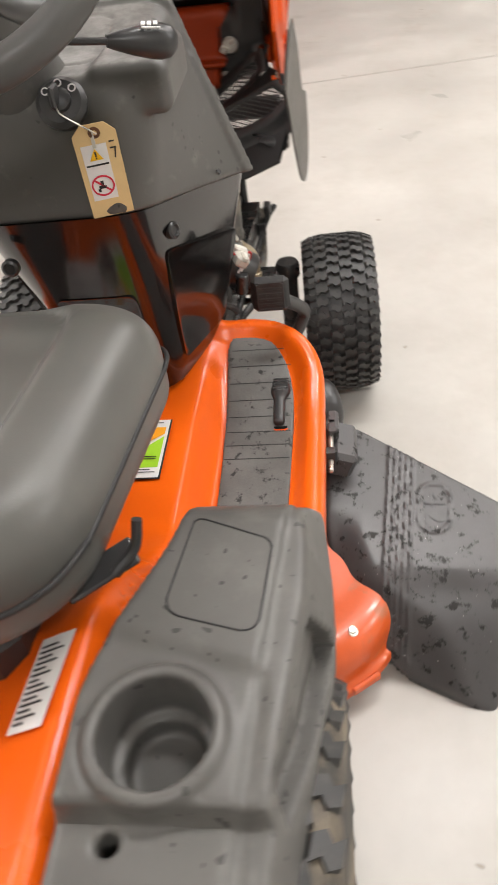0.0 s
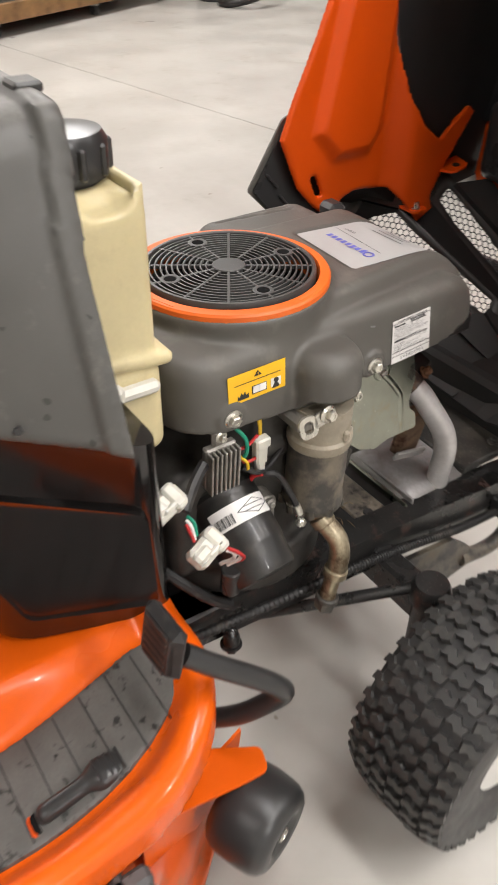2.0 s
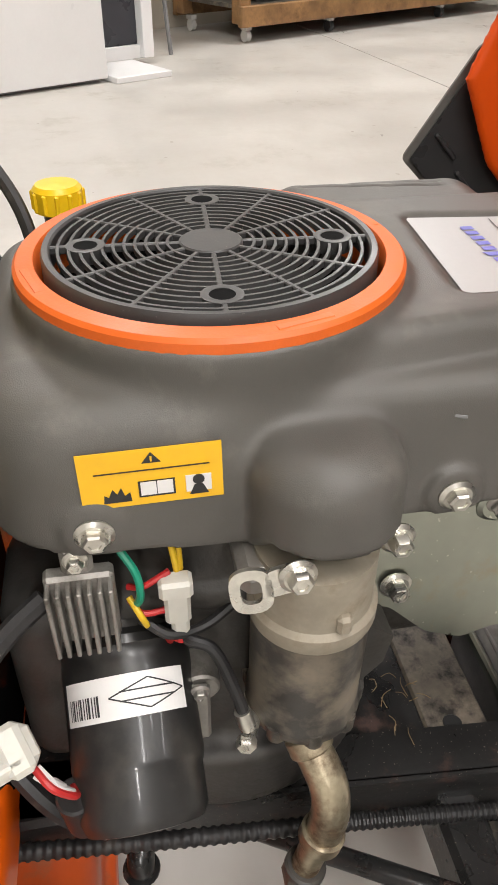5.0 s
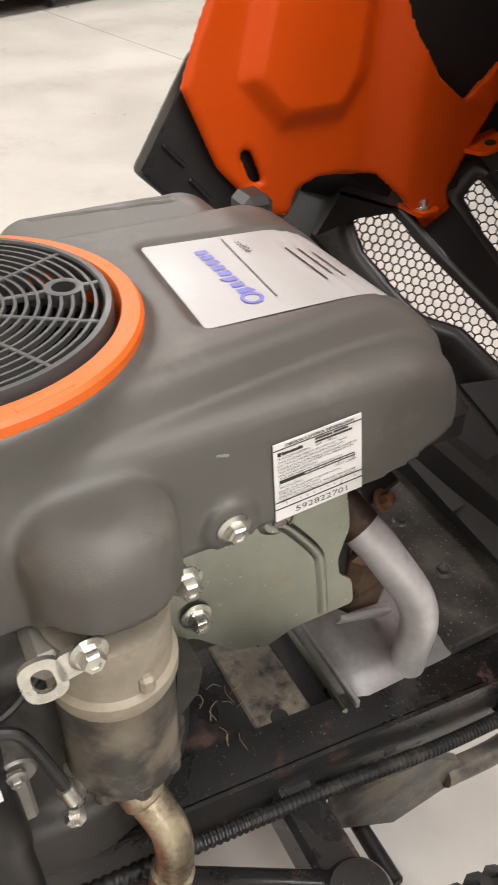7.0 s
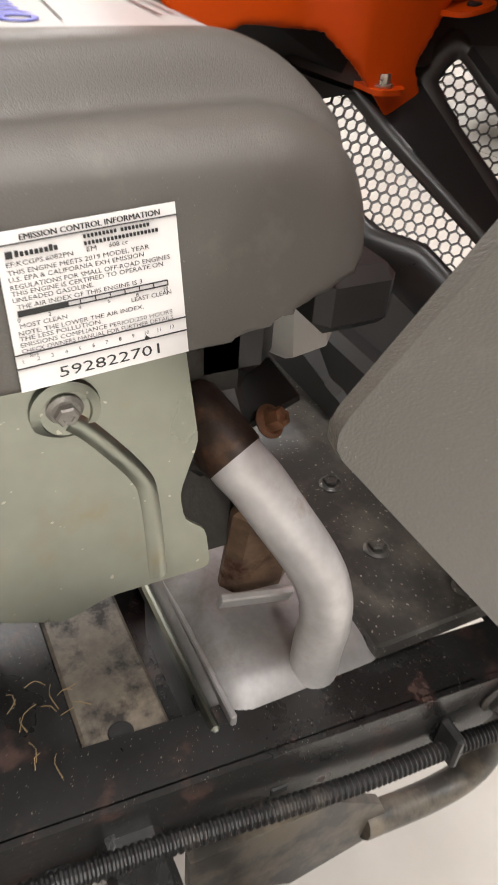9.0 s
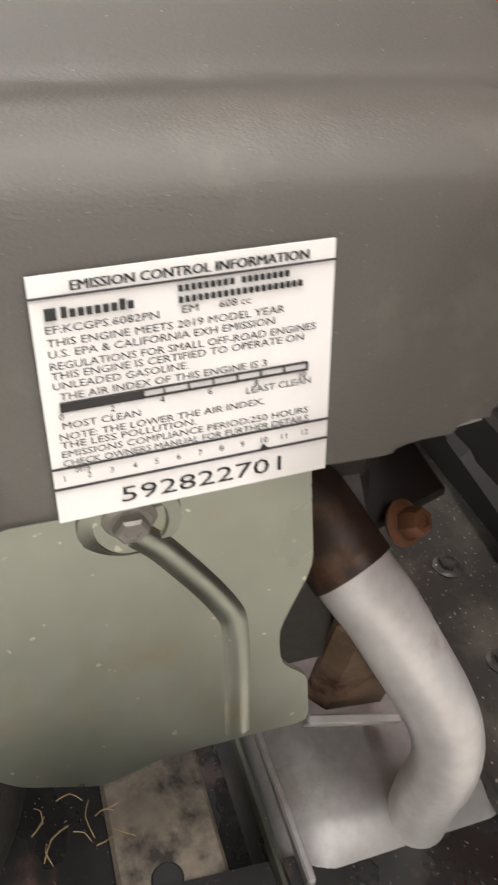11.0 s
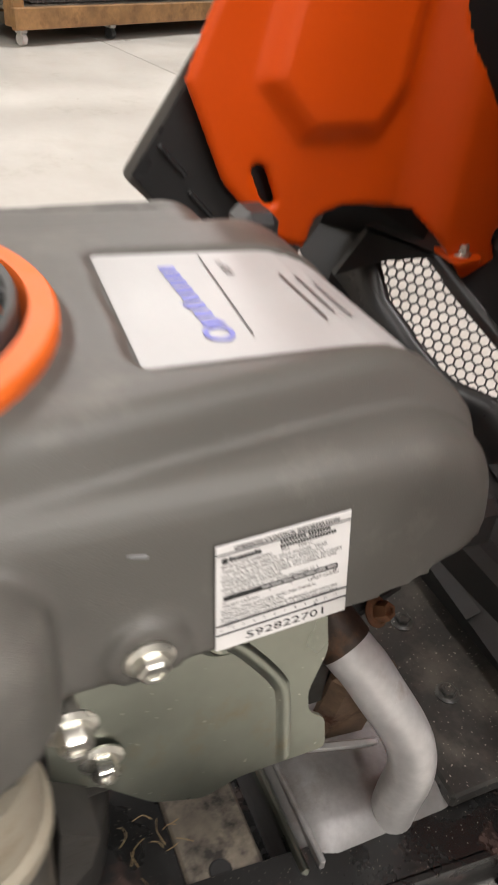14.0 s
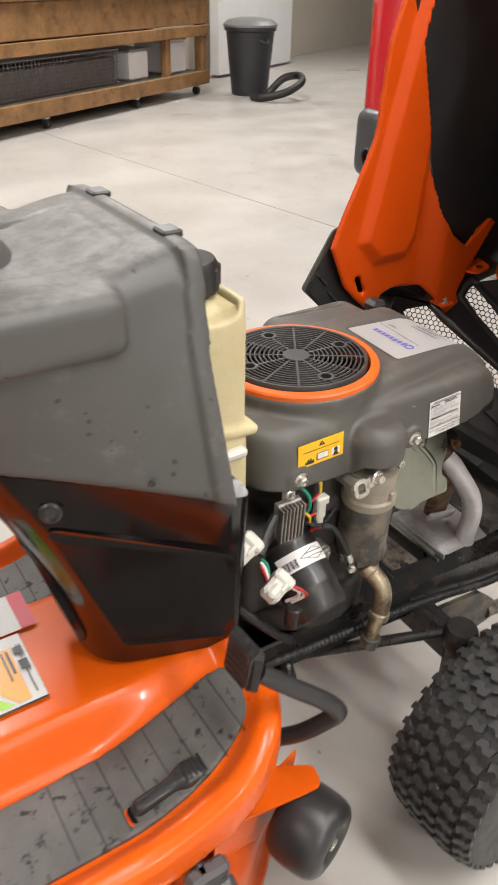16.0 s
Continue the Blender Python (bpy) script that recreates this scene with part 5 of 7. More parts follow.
def engine():
    def front(y, z, yf, zt, r):
        """A block whose front top corner is rounded off."""
        a, b = y - (yf - r), z - (zt - r)
        return np.hypot(np.maximum(a, 0), np.maximum(b, 0)) + np.minimum(np.maximum(a, b), 0) - r

    def field(x, y, z):
        # Long body with a shoulder, and the squarer shroud round the fan.
        xs = np.where(x > 0, x * 0.114 / (0.1137 - 0.1 * (z - 0.5735)), x)
        plan = d_rect(xs, y, (-0.003, 1.39), (0.234, 0.404), 0.036)
        d = meet(plan, front(y, z, 1.594, 0.6445, 0.058), 0.018)
        xf = np.where(x > 0, x * 0.118 / (0.1176 - 0.04 * (z - 0.6)), x)
        shroud = meet(d_rect(xf, y, (-0.001, 1.288), (0.238, 0.202), 0.05), z - 0.65 + (0.25 + 0.45 * ramp(y, 1.295, 1.335)) * np.maximum(0, x - 0.07), 0.026)
        d = join(d, shroud, 0.012)
        # Raised plateau with a sloping side that runs off the fan ring.
        xc = 0.097 - 0.022 * ramp(y, 1.33, 1.56)
        plateau = meet(meet((x - xc + 0.5 * (z - 0.646)) * 0.894, -x - 0.1, 0.01), front(y, z, 1.588, 0.664, 0.06), 0.007)
        d = join(d, np.maximum(np.maximum(plateau, 1.31 - y), plan + 0.012), 0.0015)
        d = join(d, d_tin(x, y, z, FAN, 0.1075, 0.6, 0.6685, 0.003), 0.006)
        d = join(d, d_box(x, y, z, (-0.127, 1.459, 0.61), (0.128, 0.176, 0.084), 0.03), 0.01)
        d = join(d, d_tin(x, y, z, (0.1175, 1.351), 0.0385, 0.54, 0.631, 0.023), 0.006)
        # Tabs round the two cover bolts.
        for ty, tz, tx in ((1.238, 0.585, 0.1135), (1.422, 0.581, 0.1095)):
            q = np.hypot(y - ty, z - tz) - 0.0155
            d = join(d, np.maximum(q, np.abs(x - tx) - 0.0075), 0.004)
        # Lower edge, rising at the front and under the starter dome; open well under the screen; sticker recess; grooves.
        d = np.maximum(d, 0.572 - 0.004 * ramp(y, 1.2, 1.3) + 0.006 * ramp(y, 1.4, 1.52) + 0.018 * ramp(y, 1.515, 1.59) + 0.014 * ramp(x, 0.122, 0.138) - z)
        well = d_tin(x, y, z, FAN, 0.0935, 0.63, 0.8, 0.004)
        d = meet(d, -well, 0.003)
        rec = np.maximum(d_poly(x, y, SILL), COVER_TOP(y) - 0.0032 - z)
        d = np.maximum(d, -rec)
        for k in range(4):
            g = np.maximum(np.abs(x + 0.16 + k * 0.0095 - 0.1 * (y - 1.45)) - 0.0018, np.maximum(np.abs(y - 1.455) - 0.055, 0.6492 - z))
            d = np.maximum(d, -g)
        return d

    SILL = rounded([(-0.063, 1.4435), (0.053, 1.4365), (0.0565, 1.577), (-0.047, 1.577)], 0.011, 4)
    ob = part("engine", solid(field, (-0.225, 1.165, 0.55), (0.175, 1.625, 0.69), 0.0031), GREY, mower, "engine under a textured grey plastic cover", 60)
    # Crankcase and cylinder below the cover.
    def case(x, y, z):
        d = d_tin(x, y, z, (0.0, 1.31), 0.1, 0.31, 0.6, 0.01)
        d = join(d, d_tin(x, y, z, (0.0, 1.31), 0.118, 0.31, 0.37, 0.008), 0.012)
        d = join(d, d_box(x, y, z, (0.045, 1.22, 0.44), (0.11, 0.09, 0.15), 0.02), 0.02)
        d = join(d, d_tin(x, y, z, (0.0, 1.31), 0.107, 0.5, 0.52, 0.004), 0.004)
        return join(d, d_box(x, y, z, (-0.01, 1.44, 0.49), (0.15, 0.14, 0.18), 0.02), 0.02)

    part("crankcase", solid(case, (-0.14, 1.16, 0.3), (0.14, 1.53, 0.61), 0.005), BLOCK, ob, "grey cast crankcase", 50)
    # Flat black disc, painted as the shade below the fan screen.
    part("fan_well_shade", Build().lathe([(0.094, 0), (0.094, 0.006), (0.0, 0.006)], (*FAN, 0.628), (0, 0, 1), 48), SHADE_BLACK, ob)
    # Orange ring with small notches.
    b = Build().lathe([(0.0932, -0.02), (0.0932, 0.004), (0.0945, 0.0066), (0.1036, 0.0056), (0.1055, 0.0034), (0.1055, -0.003)], (*FAN, 0.6695), (0, 0, 1), 96, True)
    ring = part("fan_ring", b, ORANGE_RING, ob, "orange plastic ring round the fan screen")
    for k in range(4):
        a = radians(-72 + 90 * k)
        part("ring_tab", Build().box((FAN[0] + 0.098 * math.cos(a), FAN[1] + 0.098 * math.sin(a), 0.6752), (0.03, 0.006, 0.0012), 0.0005, Euler((0, 0, a + math.pi / 2)).to_matrix()), ORANGE_RING, ring)
    # Screen: hub, spokes, hoops and four bosses.
    z0 = 0.6775
    screen = part("fan_screen", Build().lathe([(0.0855, -0.012), (0.0855, 0.001), (0.0865, 0.0022), (0.0895, 0.0022), (0.0905, 0.0), (0.0905, -0.012)], (*FAN, z0), (0, 0, 1), 80, True), SCREEN, ob, "dark grey spoked fan screen")
    part("hub", Build().lathe([(0.0175, -0.004), (0.0175, 0.001), (0.0165, 0.0018), (0.0, 0.0019)], (*FAN, z0), (0, 0, 1), 32), SCREEN, screen)
    for i in range(11):
        r = 0.0235 + i * 0.0058
        part("hoop", Build().lathe([(r - 0.001, -0.0018), (r - 0.0008, 0.001), (r + 0.0008, 0.001), (r + 0.001, -0.0018)], (*FAN, z0), (0, 0, 1), 64, True), SCREEN, screen)
    for k in range(12):
        a = radians(30 * k - 3)
        b = Build()
        for r0, r1 in ((0.014, 0.0575), (0.0765, 0.087)) if k % 3 == 0 else ((0.014, 0.087),):
            b.box((FAN[0] + (r0 + r1) / 2 * math.cos(a), FAN[1] + (r0 + r1) / 2 * math.sin(a), z0 - 0.001), (r1 - r0, 0.003, 0.0042), 0.0006, Euler((0, 0, a)).to_matrix())
        part("spoke", b, SCREEN, screen)
    for k in range(4):
        a = radians(90 * k - 3)
        c = (FAN[0] + 0.067 * math.cos(a), FAN[1] + 0.067 * math.sin(a), z0)
        part("boss", Build().lathe([(0.0065, -0.006), (0.0065, 0.0012), (0.008, 0.0016), (0.0105, 0.0012), (0.0105, -0.006)], c, (0, 0, 1), 28, True), SCREEN, screen)
    # Black discs imitate the shade inside the boss holes.
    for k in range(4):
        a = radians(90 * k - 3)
        part("boss_shade", Build().lathe([(0.0068, -0.003), (0.0068, 0.0), (0.0, 0.0002)], (FAN[0] + 0.067 * math.cos(a), FAN[1] + 0.067 * math.sin(a), z0 + 0.001), (0, 0, 1), 16), SHADE_BLACK, screen)
    # Fan blades, coloured near-black for the shade they lie in.
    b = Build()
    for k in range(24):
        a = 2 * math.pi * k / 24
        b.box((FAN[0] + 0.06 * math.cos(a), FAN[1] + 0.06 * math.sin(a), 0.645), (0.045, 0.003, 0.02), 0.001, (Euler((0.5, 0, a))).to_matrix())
    part("fan_blades", b, SHADE_BLACK, ob)
    # Cover bolts.
    for p in ((0.1205, 1.238, 0.585), (0.1165, 1.422, 0.581)):
        part("cover_bolt", Build().bolt(p, (1, 0, -0.08), 0.0064, 0.006), BOLT, ob)
    for p in ((0.119, 1.392, 0.558), (0.0945, 1.4075, 0.4935)):
        part("shield_bolt", Build().cyl((p[0] - 0.02, p[1], p[2]), p, 0.0045).bolt(p, (1, 0, 0.0), 0.0065, 0.009), BOLT, ob)
    # Yellow warning sticker.
    pl = plane_at((0.1183, 1.2345, 0.5985), (0.0, 1, 0.02), (-0.04, 0, 1))
    b = Build()
    card(b, pl, 0, 0, 0.066, 0.031)
    b.slot(1)
    b.add([pl(0.029, 0.0235, 0.001), pl(0.038, 0.0235, 0.001), pl(0.0335, 0.0295, 0.001)], [(0, 1, 2)])
    card(b, pl, 0.007, 0.0195, 0.06, 0.0199, 0.0006)
    flame = [(0.01, 0.003), (0.023, 0.003), (0.0225, 0.008), (0.02, 0.0062), (0.0185, 0.011), (0.0165, 0.0075), (0.0145, 0.0105), (0.0125, 0.006), (0.0105, 0.0075)]
    b.prism(flame, pl, 0.0006, 0.001)
    b.lathe([(0.0028, 0), (0.0028, 0.0004), (0, 0.0004)], pl(0.0545, 0.0115, 0.0012), pl(0, 0, 1) - pl(0, 0, 0), 14)
    b.prism([(0.05, 0.003), (0.059, 0.003), (0.0565, 0.0085), (0.0525, 0.0085)], pl, 0.0008, 0.0012)
    card(b, pl, 0.0265, 0.0045, 0.0435, 0.0135, 0.0005)
    b.slot(2)
    card(b, pl, 0.0275, 0.006, 0.0348, 0.0132, 0.0012)
    card(b, pl, 0.0352, 0.006, 0.0425, 0.0132, 0.0012)
    card(b, pl, 0.0485, 0.0045, 0.0605, 0.0138, 0.0004)
    b.slot(3)
    b.add([pl(0.0331, 0.0245, 0.0015), pl(0.0339, 0.0245, 0.0015), pl(0.034, 0.0275, 0.0015), pl(0.033, 0.0275, 0.0015)], [(0, 1, 2, 3)])
    part("warning_sticker", b, [YELLOW, INK, PAPER, YELLOW], ob, "yellow warning sticker with black pictograms")
    # Emission label.
    o = V3((0.1146, 1.449, 0.5718))
    pl0 = plane_at(o, (0, 1, 0.065), (-0.095, 0.032, 1))
    pl = lambda u, v, w: pl0(u * (1 - 0.7 * v) + 0.04 * v, v * 1.0, w)
    W, H = 0.0562, 0.0502
    b = Build()
    card(b, pl, 0, 0, W, H)
    b.slot(1)
    t = lambda s, u, v, h, w: write(b, s, pl, u, v, h, w, 0.0009)
    card(b, pl, 0, 0.0465, W, 0.0467, 0.0007)
    for du in (0.0, 0.00018):
        t("EMISSION CONTROL INFORMATION", 0.0072 + du, 0.0473, 0.0017, 0.0435)
    for k in range(9):
        card(b, pl, 0.0052 + k * 0.00145, 0.0428, 0.0062 + k * 0.00145, 0.0441 + 0.0005 * (k in (0, 7)), 0.0007)
    card(b, pl, 0.0024, 0.0426, 0.0044, 0.0446, 0.0007)
    for k in range(17):
        card(b, pl, 0.026 + k * 0.0012 + 0.001 * (k > 8), 0.0446, 0.0267 + k * 0.0012 + 0.001 * (k > 8), 0.0456, 0.0007)
    for k in range(20):
        card(b, pl, 0.026 + k * 0.0012, 0.0425, 0.0267 + k * 0.0012, 0.0435, 0.0007)
    rows = [("EF:KCGPS.6082PN", 0.0022, 0.0401, 0.02), ("EM", 0.0265, 0.0404, 0.003), ("608 cc", 0.0335, 0.0404, 0.006), ("THIS ENGINE MEETS 2019 MODEL YEAR", 0.0022, 0.0377, 0.044), ("U.S. EPA & CALIFORNIA EXH EMISSION", 0.0022, 0.0356, 0.042), ("REGULATIONS FOR SMALL OFF-ROAD ENGINES", 0.0022, 0.0333, 0.0505), ("THIS ENGINE IS CERTIFIED TO OPERATE ON", 0.0022, 0.0314, 0.048), ("UNLEADED GASOLINE.", 0.0022, 0.0294, 0.025), ("THE AIR INDEX OF THIS ENGINE IS 3", 0.0032, 0.0272, 0.0395), ("MOST CLEAN", 0.003, 0.0212, 0.0145), ("LEAST CLEAN", 0.0385, 0.0218, 0.0135), ("NOTE: THE LOWER THE AIR INDEX,", 0.0022, 0.0189, 0.04), ("THE LESS POLLUTION.", 0.0022, 0.0171, 0.026), ("EMISSIONS COMPLIANCE PERIOD:250 HOURS", 0.0022, 0.0151, 0.0495), ("CHECK OWNERS MANUAL FOR FURTHER DETAILS.", 0.0022, 0.0131, 0.05)]
    for s, u, v, w in rows:
        t(s, u, v, 0.0014, w)
    card(b, pl, 0.003, 0.0249, 0.0185, 0.0266, 0.0007)
    for v in (0.0249, 0.0265):
        card(b, pl, 0.003, v, 0.051, v + 0.0002, 0.0007)
    for i in range(11):
        card(b, pl, 0.003 + i * 0.0048, 0.0249, 0.0032 + i * 0.0048, 0.0266, 0.0007)
        if i % 2 == 0:
            t(str(i), 0.0026 + i * 0.0047, 0.0232, 0.0013, None)
    for v in (0.0127, 0.0081):
        card(b, pl, 0, v, W, v + 0.0002, 0.0007)
    t("2019", 0.0042, 0.0114, 0.001, None)
    for i in range(12):
        t(str(i + 1), 0.002 + i * 0.0044, 0.0098, 0.0013, None)
    b.add([pl(0.0412, 0.0083, 0.0009), pl(0.0432, 0.0083, 0.0009), pl(0.042, 0.0096, 0.0009)], [(0, 1, 2)])
    t("592822701", 0.0125, 0.0022, 0.0036, 0.0335)
    part("emission_label", b, [PAPER, INK], ob, "white printed emission control label")
    # Sticker on the top of the cover.
    def top_place(u, v, w):
        return V3((u, v, float(COVER_TOP(np.array(v))) - 0.0022 + w))

    b = Build()
    ys = np.linspace(0, 1, 15)
    edge = lambda t: ((-0.061 + 0.014 * t, 1.446 + 0.128 * t), (0.051 + 0.004 * t, 1.439 + 0.135 * t))
    for t0, t1 in zip(ys, ys[1:]):
        (p0, p1), (q0, q1) = edge(t0), edge(t1)
        b.add([top_place(*p0, 0), top_place(*p1, 0), top_place(*q1, 0), top_place(*q0, 0)], [(0, 1, 2, 3)])
    b.slot(2)
    # Maker's mark as plain shapes.
    b.lathe([(0.0068, 0), (0.0068, 0.0003), (0.0045, 0.0003), (0.0045, 0)], top_place(0.031, 1.4775, 0.0004), (0, 0, 1), 20, True)
    for i in range(8):
        x = 0.0205 - i * 0.0082
        b.add([top_place(x + 0.003, 1.4735, 0.0006), top_place(x + 0.003, 1.4815 + 0.003 * (i == 0), 0.0006), top_place(x - 0.0025, 1.4815, 0.0006), top_place(x - 0.0025, 1.4735 - 0.003 * (i == 2), 0.0006)], [(0, 3, 2, 1)])
    b.slot(1)
    b.add([top_place(0.036, 1.4905, 0.0006), top_place(-0.05, 1.4975, 0.0006), top_place(-0.05, 1.4983, 0.0006), top_place(0.036, 1.4913, 0.0006)], [(0, 1, 2, 3)])
    write(b, "608cc", lambda u, v, w: top_place(-u, 1.503 + v, w), 0.024, 0.0, 0.005, 0.018, 0.0006)
    for k, (x0, x1) in enumerate(((0.03, -0.02), (0.024, -0.016), (0.028, -0.01))):
        y = 1.528 + k * 0.007
        b.add([top_place(x0, y, 0.0006), top_place(x1, y, 0.0006), top_place(x1, y + 0.0012, 0.0006), top_place(x0, y + 0.0012, 0.0006)], [(0, 1, 2, 3)])
    part("cover_sticker", b, [SILVER, INK, BLUE], ob, "silver and blue sticker on the engine cover")
    # Starter motor.
    sc = (0.118, 1.347)
    b = Build().lathe([(0.0325, 0.0), (0.0345, 0.003), (0.035, 0.011), (0.033, 0.015), (0.033, 0.088)], (*sc, 0.43), (0.04, 0, 1), 48)
    st = part("starter_body", b, DUSTY, ob, "dusty black starter motor")
    b = Build().lathe([(0.0342, 0.0), (0.0352, 0.003), (0.0352, 0.011), (0.0322, 0.014), (0.032, 0.05)], (sc[0] + 0.004, sc[1], 0.518), (0.02, 0, 1), 48)
    b.box((sc[0] + 0.034, sc[1] + 0.008, 0.538), (0.012, 0.008, 0.012), 0.002)
    part("starter_cap", b, BEIGE, ob, "dusty beige starter end cap")
    for k in range(9):
        a = 2 * math.pi * k / 9
        part("flange_lobe", Build().lathe([(0.006, 0), (0.0065, 0.012), (0.0, 0.012)], (sc[0] - 0.002 + 0.032 * math.cos(a), sc[1] + 0.032 * math.sin(a), 0.428), (0, 0, 1), 12), DUSTY, ob)
    part("starter_bracket", Build().prism([(1.38, 0.435), (1.396, 0.455), (1.4, 0.478), (1.384, 0.49)], lambda u, v, w: V3((0.095 + w, u, v)), 0, 0.025), BLOCK, ob)
    # Lifting eye.
    pl = plane_at((0.147, 1.309, 0.563), (0.1, 1, 0.15), (-0.2, 0, 1))
    b = Build()
    out, inn = rounded([(-0.0105, -0.0125), (0.0105, -0.0125), (0.0105, 0.0125), (-0.0105, 0.0125)], 0.01, 6), rounded([(-0.0052, -0.007), (0.0052, -0.007), (0.0052, 0.007), (-0.0052, 0.007)], 0.0052, 6)
    n = len(out)
    vs = [pl(u, v, w) for w in (0, 0.003) for loop in (out, inn) for u, v in loop]
    fs = [(k, (k + 1) % n, 2 * n + (k + 1) % n, 2 * n + k) for k in range(n)] + [(3 * n + k, 3 * n + (k + 1) % n, n + (k + 1) % n, n + k) for k in range(n)] + [(2 * n + k, 2 * n + (k + 1) % n, 3 * n + (k + 1) % n, 3 * n + k) for k in range(n)]
    b.add(vs, fs).prism(rounded([(0.006, -0.005), (0.03, -0.002), (0.03, 0.013), (0.008, 0.01)], 0.004, 3), pl, 0.0, 0.003)
    part("lifting_eye", b, BOLT, ob, "zinc plated lifting eye")
    part("eye_bolt", Build().bolt(pl(0.023, 0.006, 0.003), (1, 0.05, 0.1), 0.0062, 0.007), BOLT, ob)
    part("eye_base", Build().box((0.118, 1.33, 0.556), (0.045, 0.05, 0.018), 0.005), ALLOY, ob)
    # Oil filter with its white band.
    a0, a1 = V3((0.094, 1.243, 0.462)), V3((0.172, 1.247, 0.408))
    ax = (a1 - a0).normalized()
    L = (a1 - a0).length
    b = Build().lathe([(0.0345, -0.012), (0.0385, -0.008), (0.0392, -0.003), (0.0375, 0.0), (0.038, 0.006), (0.038, L * 0.62), (0.0375, L * 0.66), (0.0362, L * 0.7), (0.036, L * 0.92), (0.033, L * 0.985), (0.026, L), (0.0, L)], a0, ax, 48)
    fl = part("oil_filter", b, FILTER, ob, "glossy black oil filter with a white band")
    side = V3((0.75, -0.25, 0.6))
    side = (side - ax * side.dot(ax)).normalized()
    cross = ax.cross(side)
    place = lambda u, v, w: a0 + ax * v + (0.0383 + w) * (math.cos(u / 0.038) * side + math.sin(u / 0.038) * cross)
    b = Build()
    us = np.linspace(-0.046, 0.032, 25)
    for u0, u1 in zip(us, us[1:]):
        b.add([place(u0, 0.036, 0), place(u1, 0.036, 0), place(u1, 0.013, 0), place(u0, 0.013, 0)], [(0, 1, 2, 3)])
    b.slot(1)
    for k in range(12):
        u = 0.006 + k * 0.0019
        b.add([place(u, 0.033, 0.0003), place(u + 0.0008 + 0.0006 * (k % 3 == 0), 0.033, 0.0003), place(u + 0.0008 + 0.0006 * (k % 3 == 0), 0.022, 0.0003), place(u, 0.022, 0.0003)], [(0, 1, 2, 3)])
    for pa, pb in (((-0.044, 0.0245), (-0.022, 0.0165)), ((-0.022, 0.0165), (0.0, 0.0245)), ((0.0, 0.0245), (-0.022, 0.0325)), ((-0.022, 0.0325), (-0.044, 0.0245)), ((-0.038, 0.022), (-0.006, 0.022)), ((-0.038, 0.027), (-0.006, 0.027))):
        d = V3((pb[0] - pa[0], pb[1] - pa[1], 0)).normalized() * 0.0004
        for q in range(8):
            p0, p1 = [[pa[i] + (pb[i] - pa[i]) * w / 8 for i in (0, 1)] for w in (q, q + 1)]
            b.add([place(p0[0] - d.y, p0[1] + d.x, 0.0004), place(p1[0] - d.y, p1[1] + d.x, 0.0004), place(p1[0] + d.y, p1[1] - d.x, 0.0004), place(p0[0] + d.y, p0[1] - d.x, 0.0004)], [(0, 1, 2, 3)])
    part("filter_band", b, [PAPER, INK], ob, "white paper band with barcode")
    part("filter_mount", Build().cyl(a0 - ax * 0.05, a0 - ax * 0.01, 0.03, 0.034), BLOCK, ob)
    # Moulding nub, pale to imitate its highlight, and dry grass caught on the plates.
    part("lit_nub", Build().box((0.1083, 1.42, 0.6245), (0.0012, 0.0075, 0.0022), 0.0005, Euler((-0.25, -0.3, 0)).to_matrix()), LIDGREY, ob, "moulded nub on the cover, highlight in its pale colour")
    rnd = random.Random(8)
    b = Build()
    for k in range(14):
        x, y, z, a = rnd.uniform(0.035, 0.085), rnd.uniform(1.425, 1.465), 0.3155 + rnd.uniform(0, 0.006), rnd.uniform(0, 6.3)
        n = rnd.uniform(0.008, 0.02)
        b.tube([(x, y, z), (x + n * 0.5 * math.cos(a), y + n * 0.5 * math.sin(a), z + rnd.uniform(0.001, 0.004)), (x + n * math.cos(a + 0.3), y + n * math.sin(a + 0.3), z)], 0.0003, 4, 2)
    tagged(part("dry_grass", b, STRAW, ob, "dry grass clippings"), kind="stuff")
    # Finned rectifier.
    b = Build()
    m = Euler((0.0, 0.06, 0.0)).to_matrix()
    b.box((0.112, 1.2265, 0.53), (0.01, 0.035, 0.052), 0.002, m)
    b.box((0.112, 1.2265, 0.563), (0.008, 0.016, 0.02), 0.003)
    part("rectifier", b, ALLOY, ob, "finned alloy rectifier")
    for k in range(7):
        part("fin", Build().box((0.1205, 1.2109 + k * 0.0052, 0.528), (0.012, 0.0024, 0.05), 0.0006, m), ALLOY, ob)
    part("rectifier_bolt", Build().bolt((0.117, 1.2265, 0.566), (1, 0, 0), 0.0042, 0.005), BOLT, ob)
    # Wires and plugs by the rectifier.
    b = Build().box((0.114, 1.275, 0.527), (0.012, 0.014, 0.03), 0.002).box((0.117, 1.2745, 0.54), (0.012, 0.018, 0.012), 0.002).box((0.113, 1.276, 0.508), (0.01, 0.01, 0.018), 0.002)
    part("wire_plug", b, WHITE_P, ob, "cream wire plug")
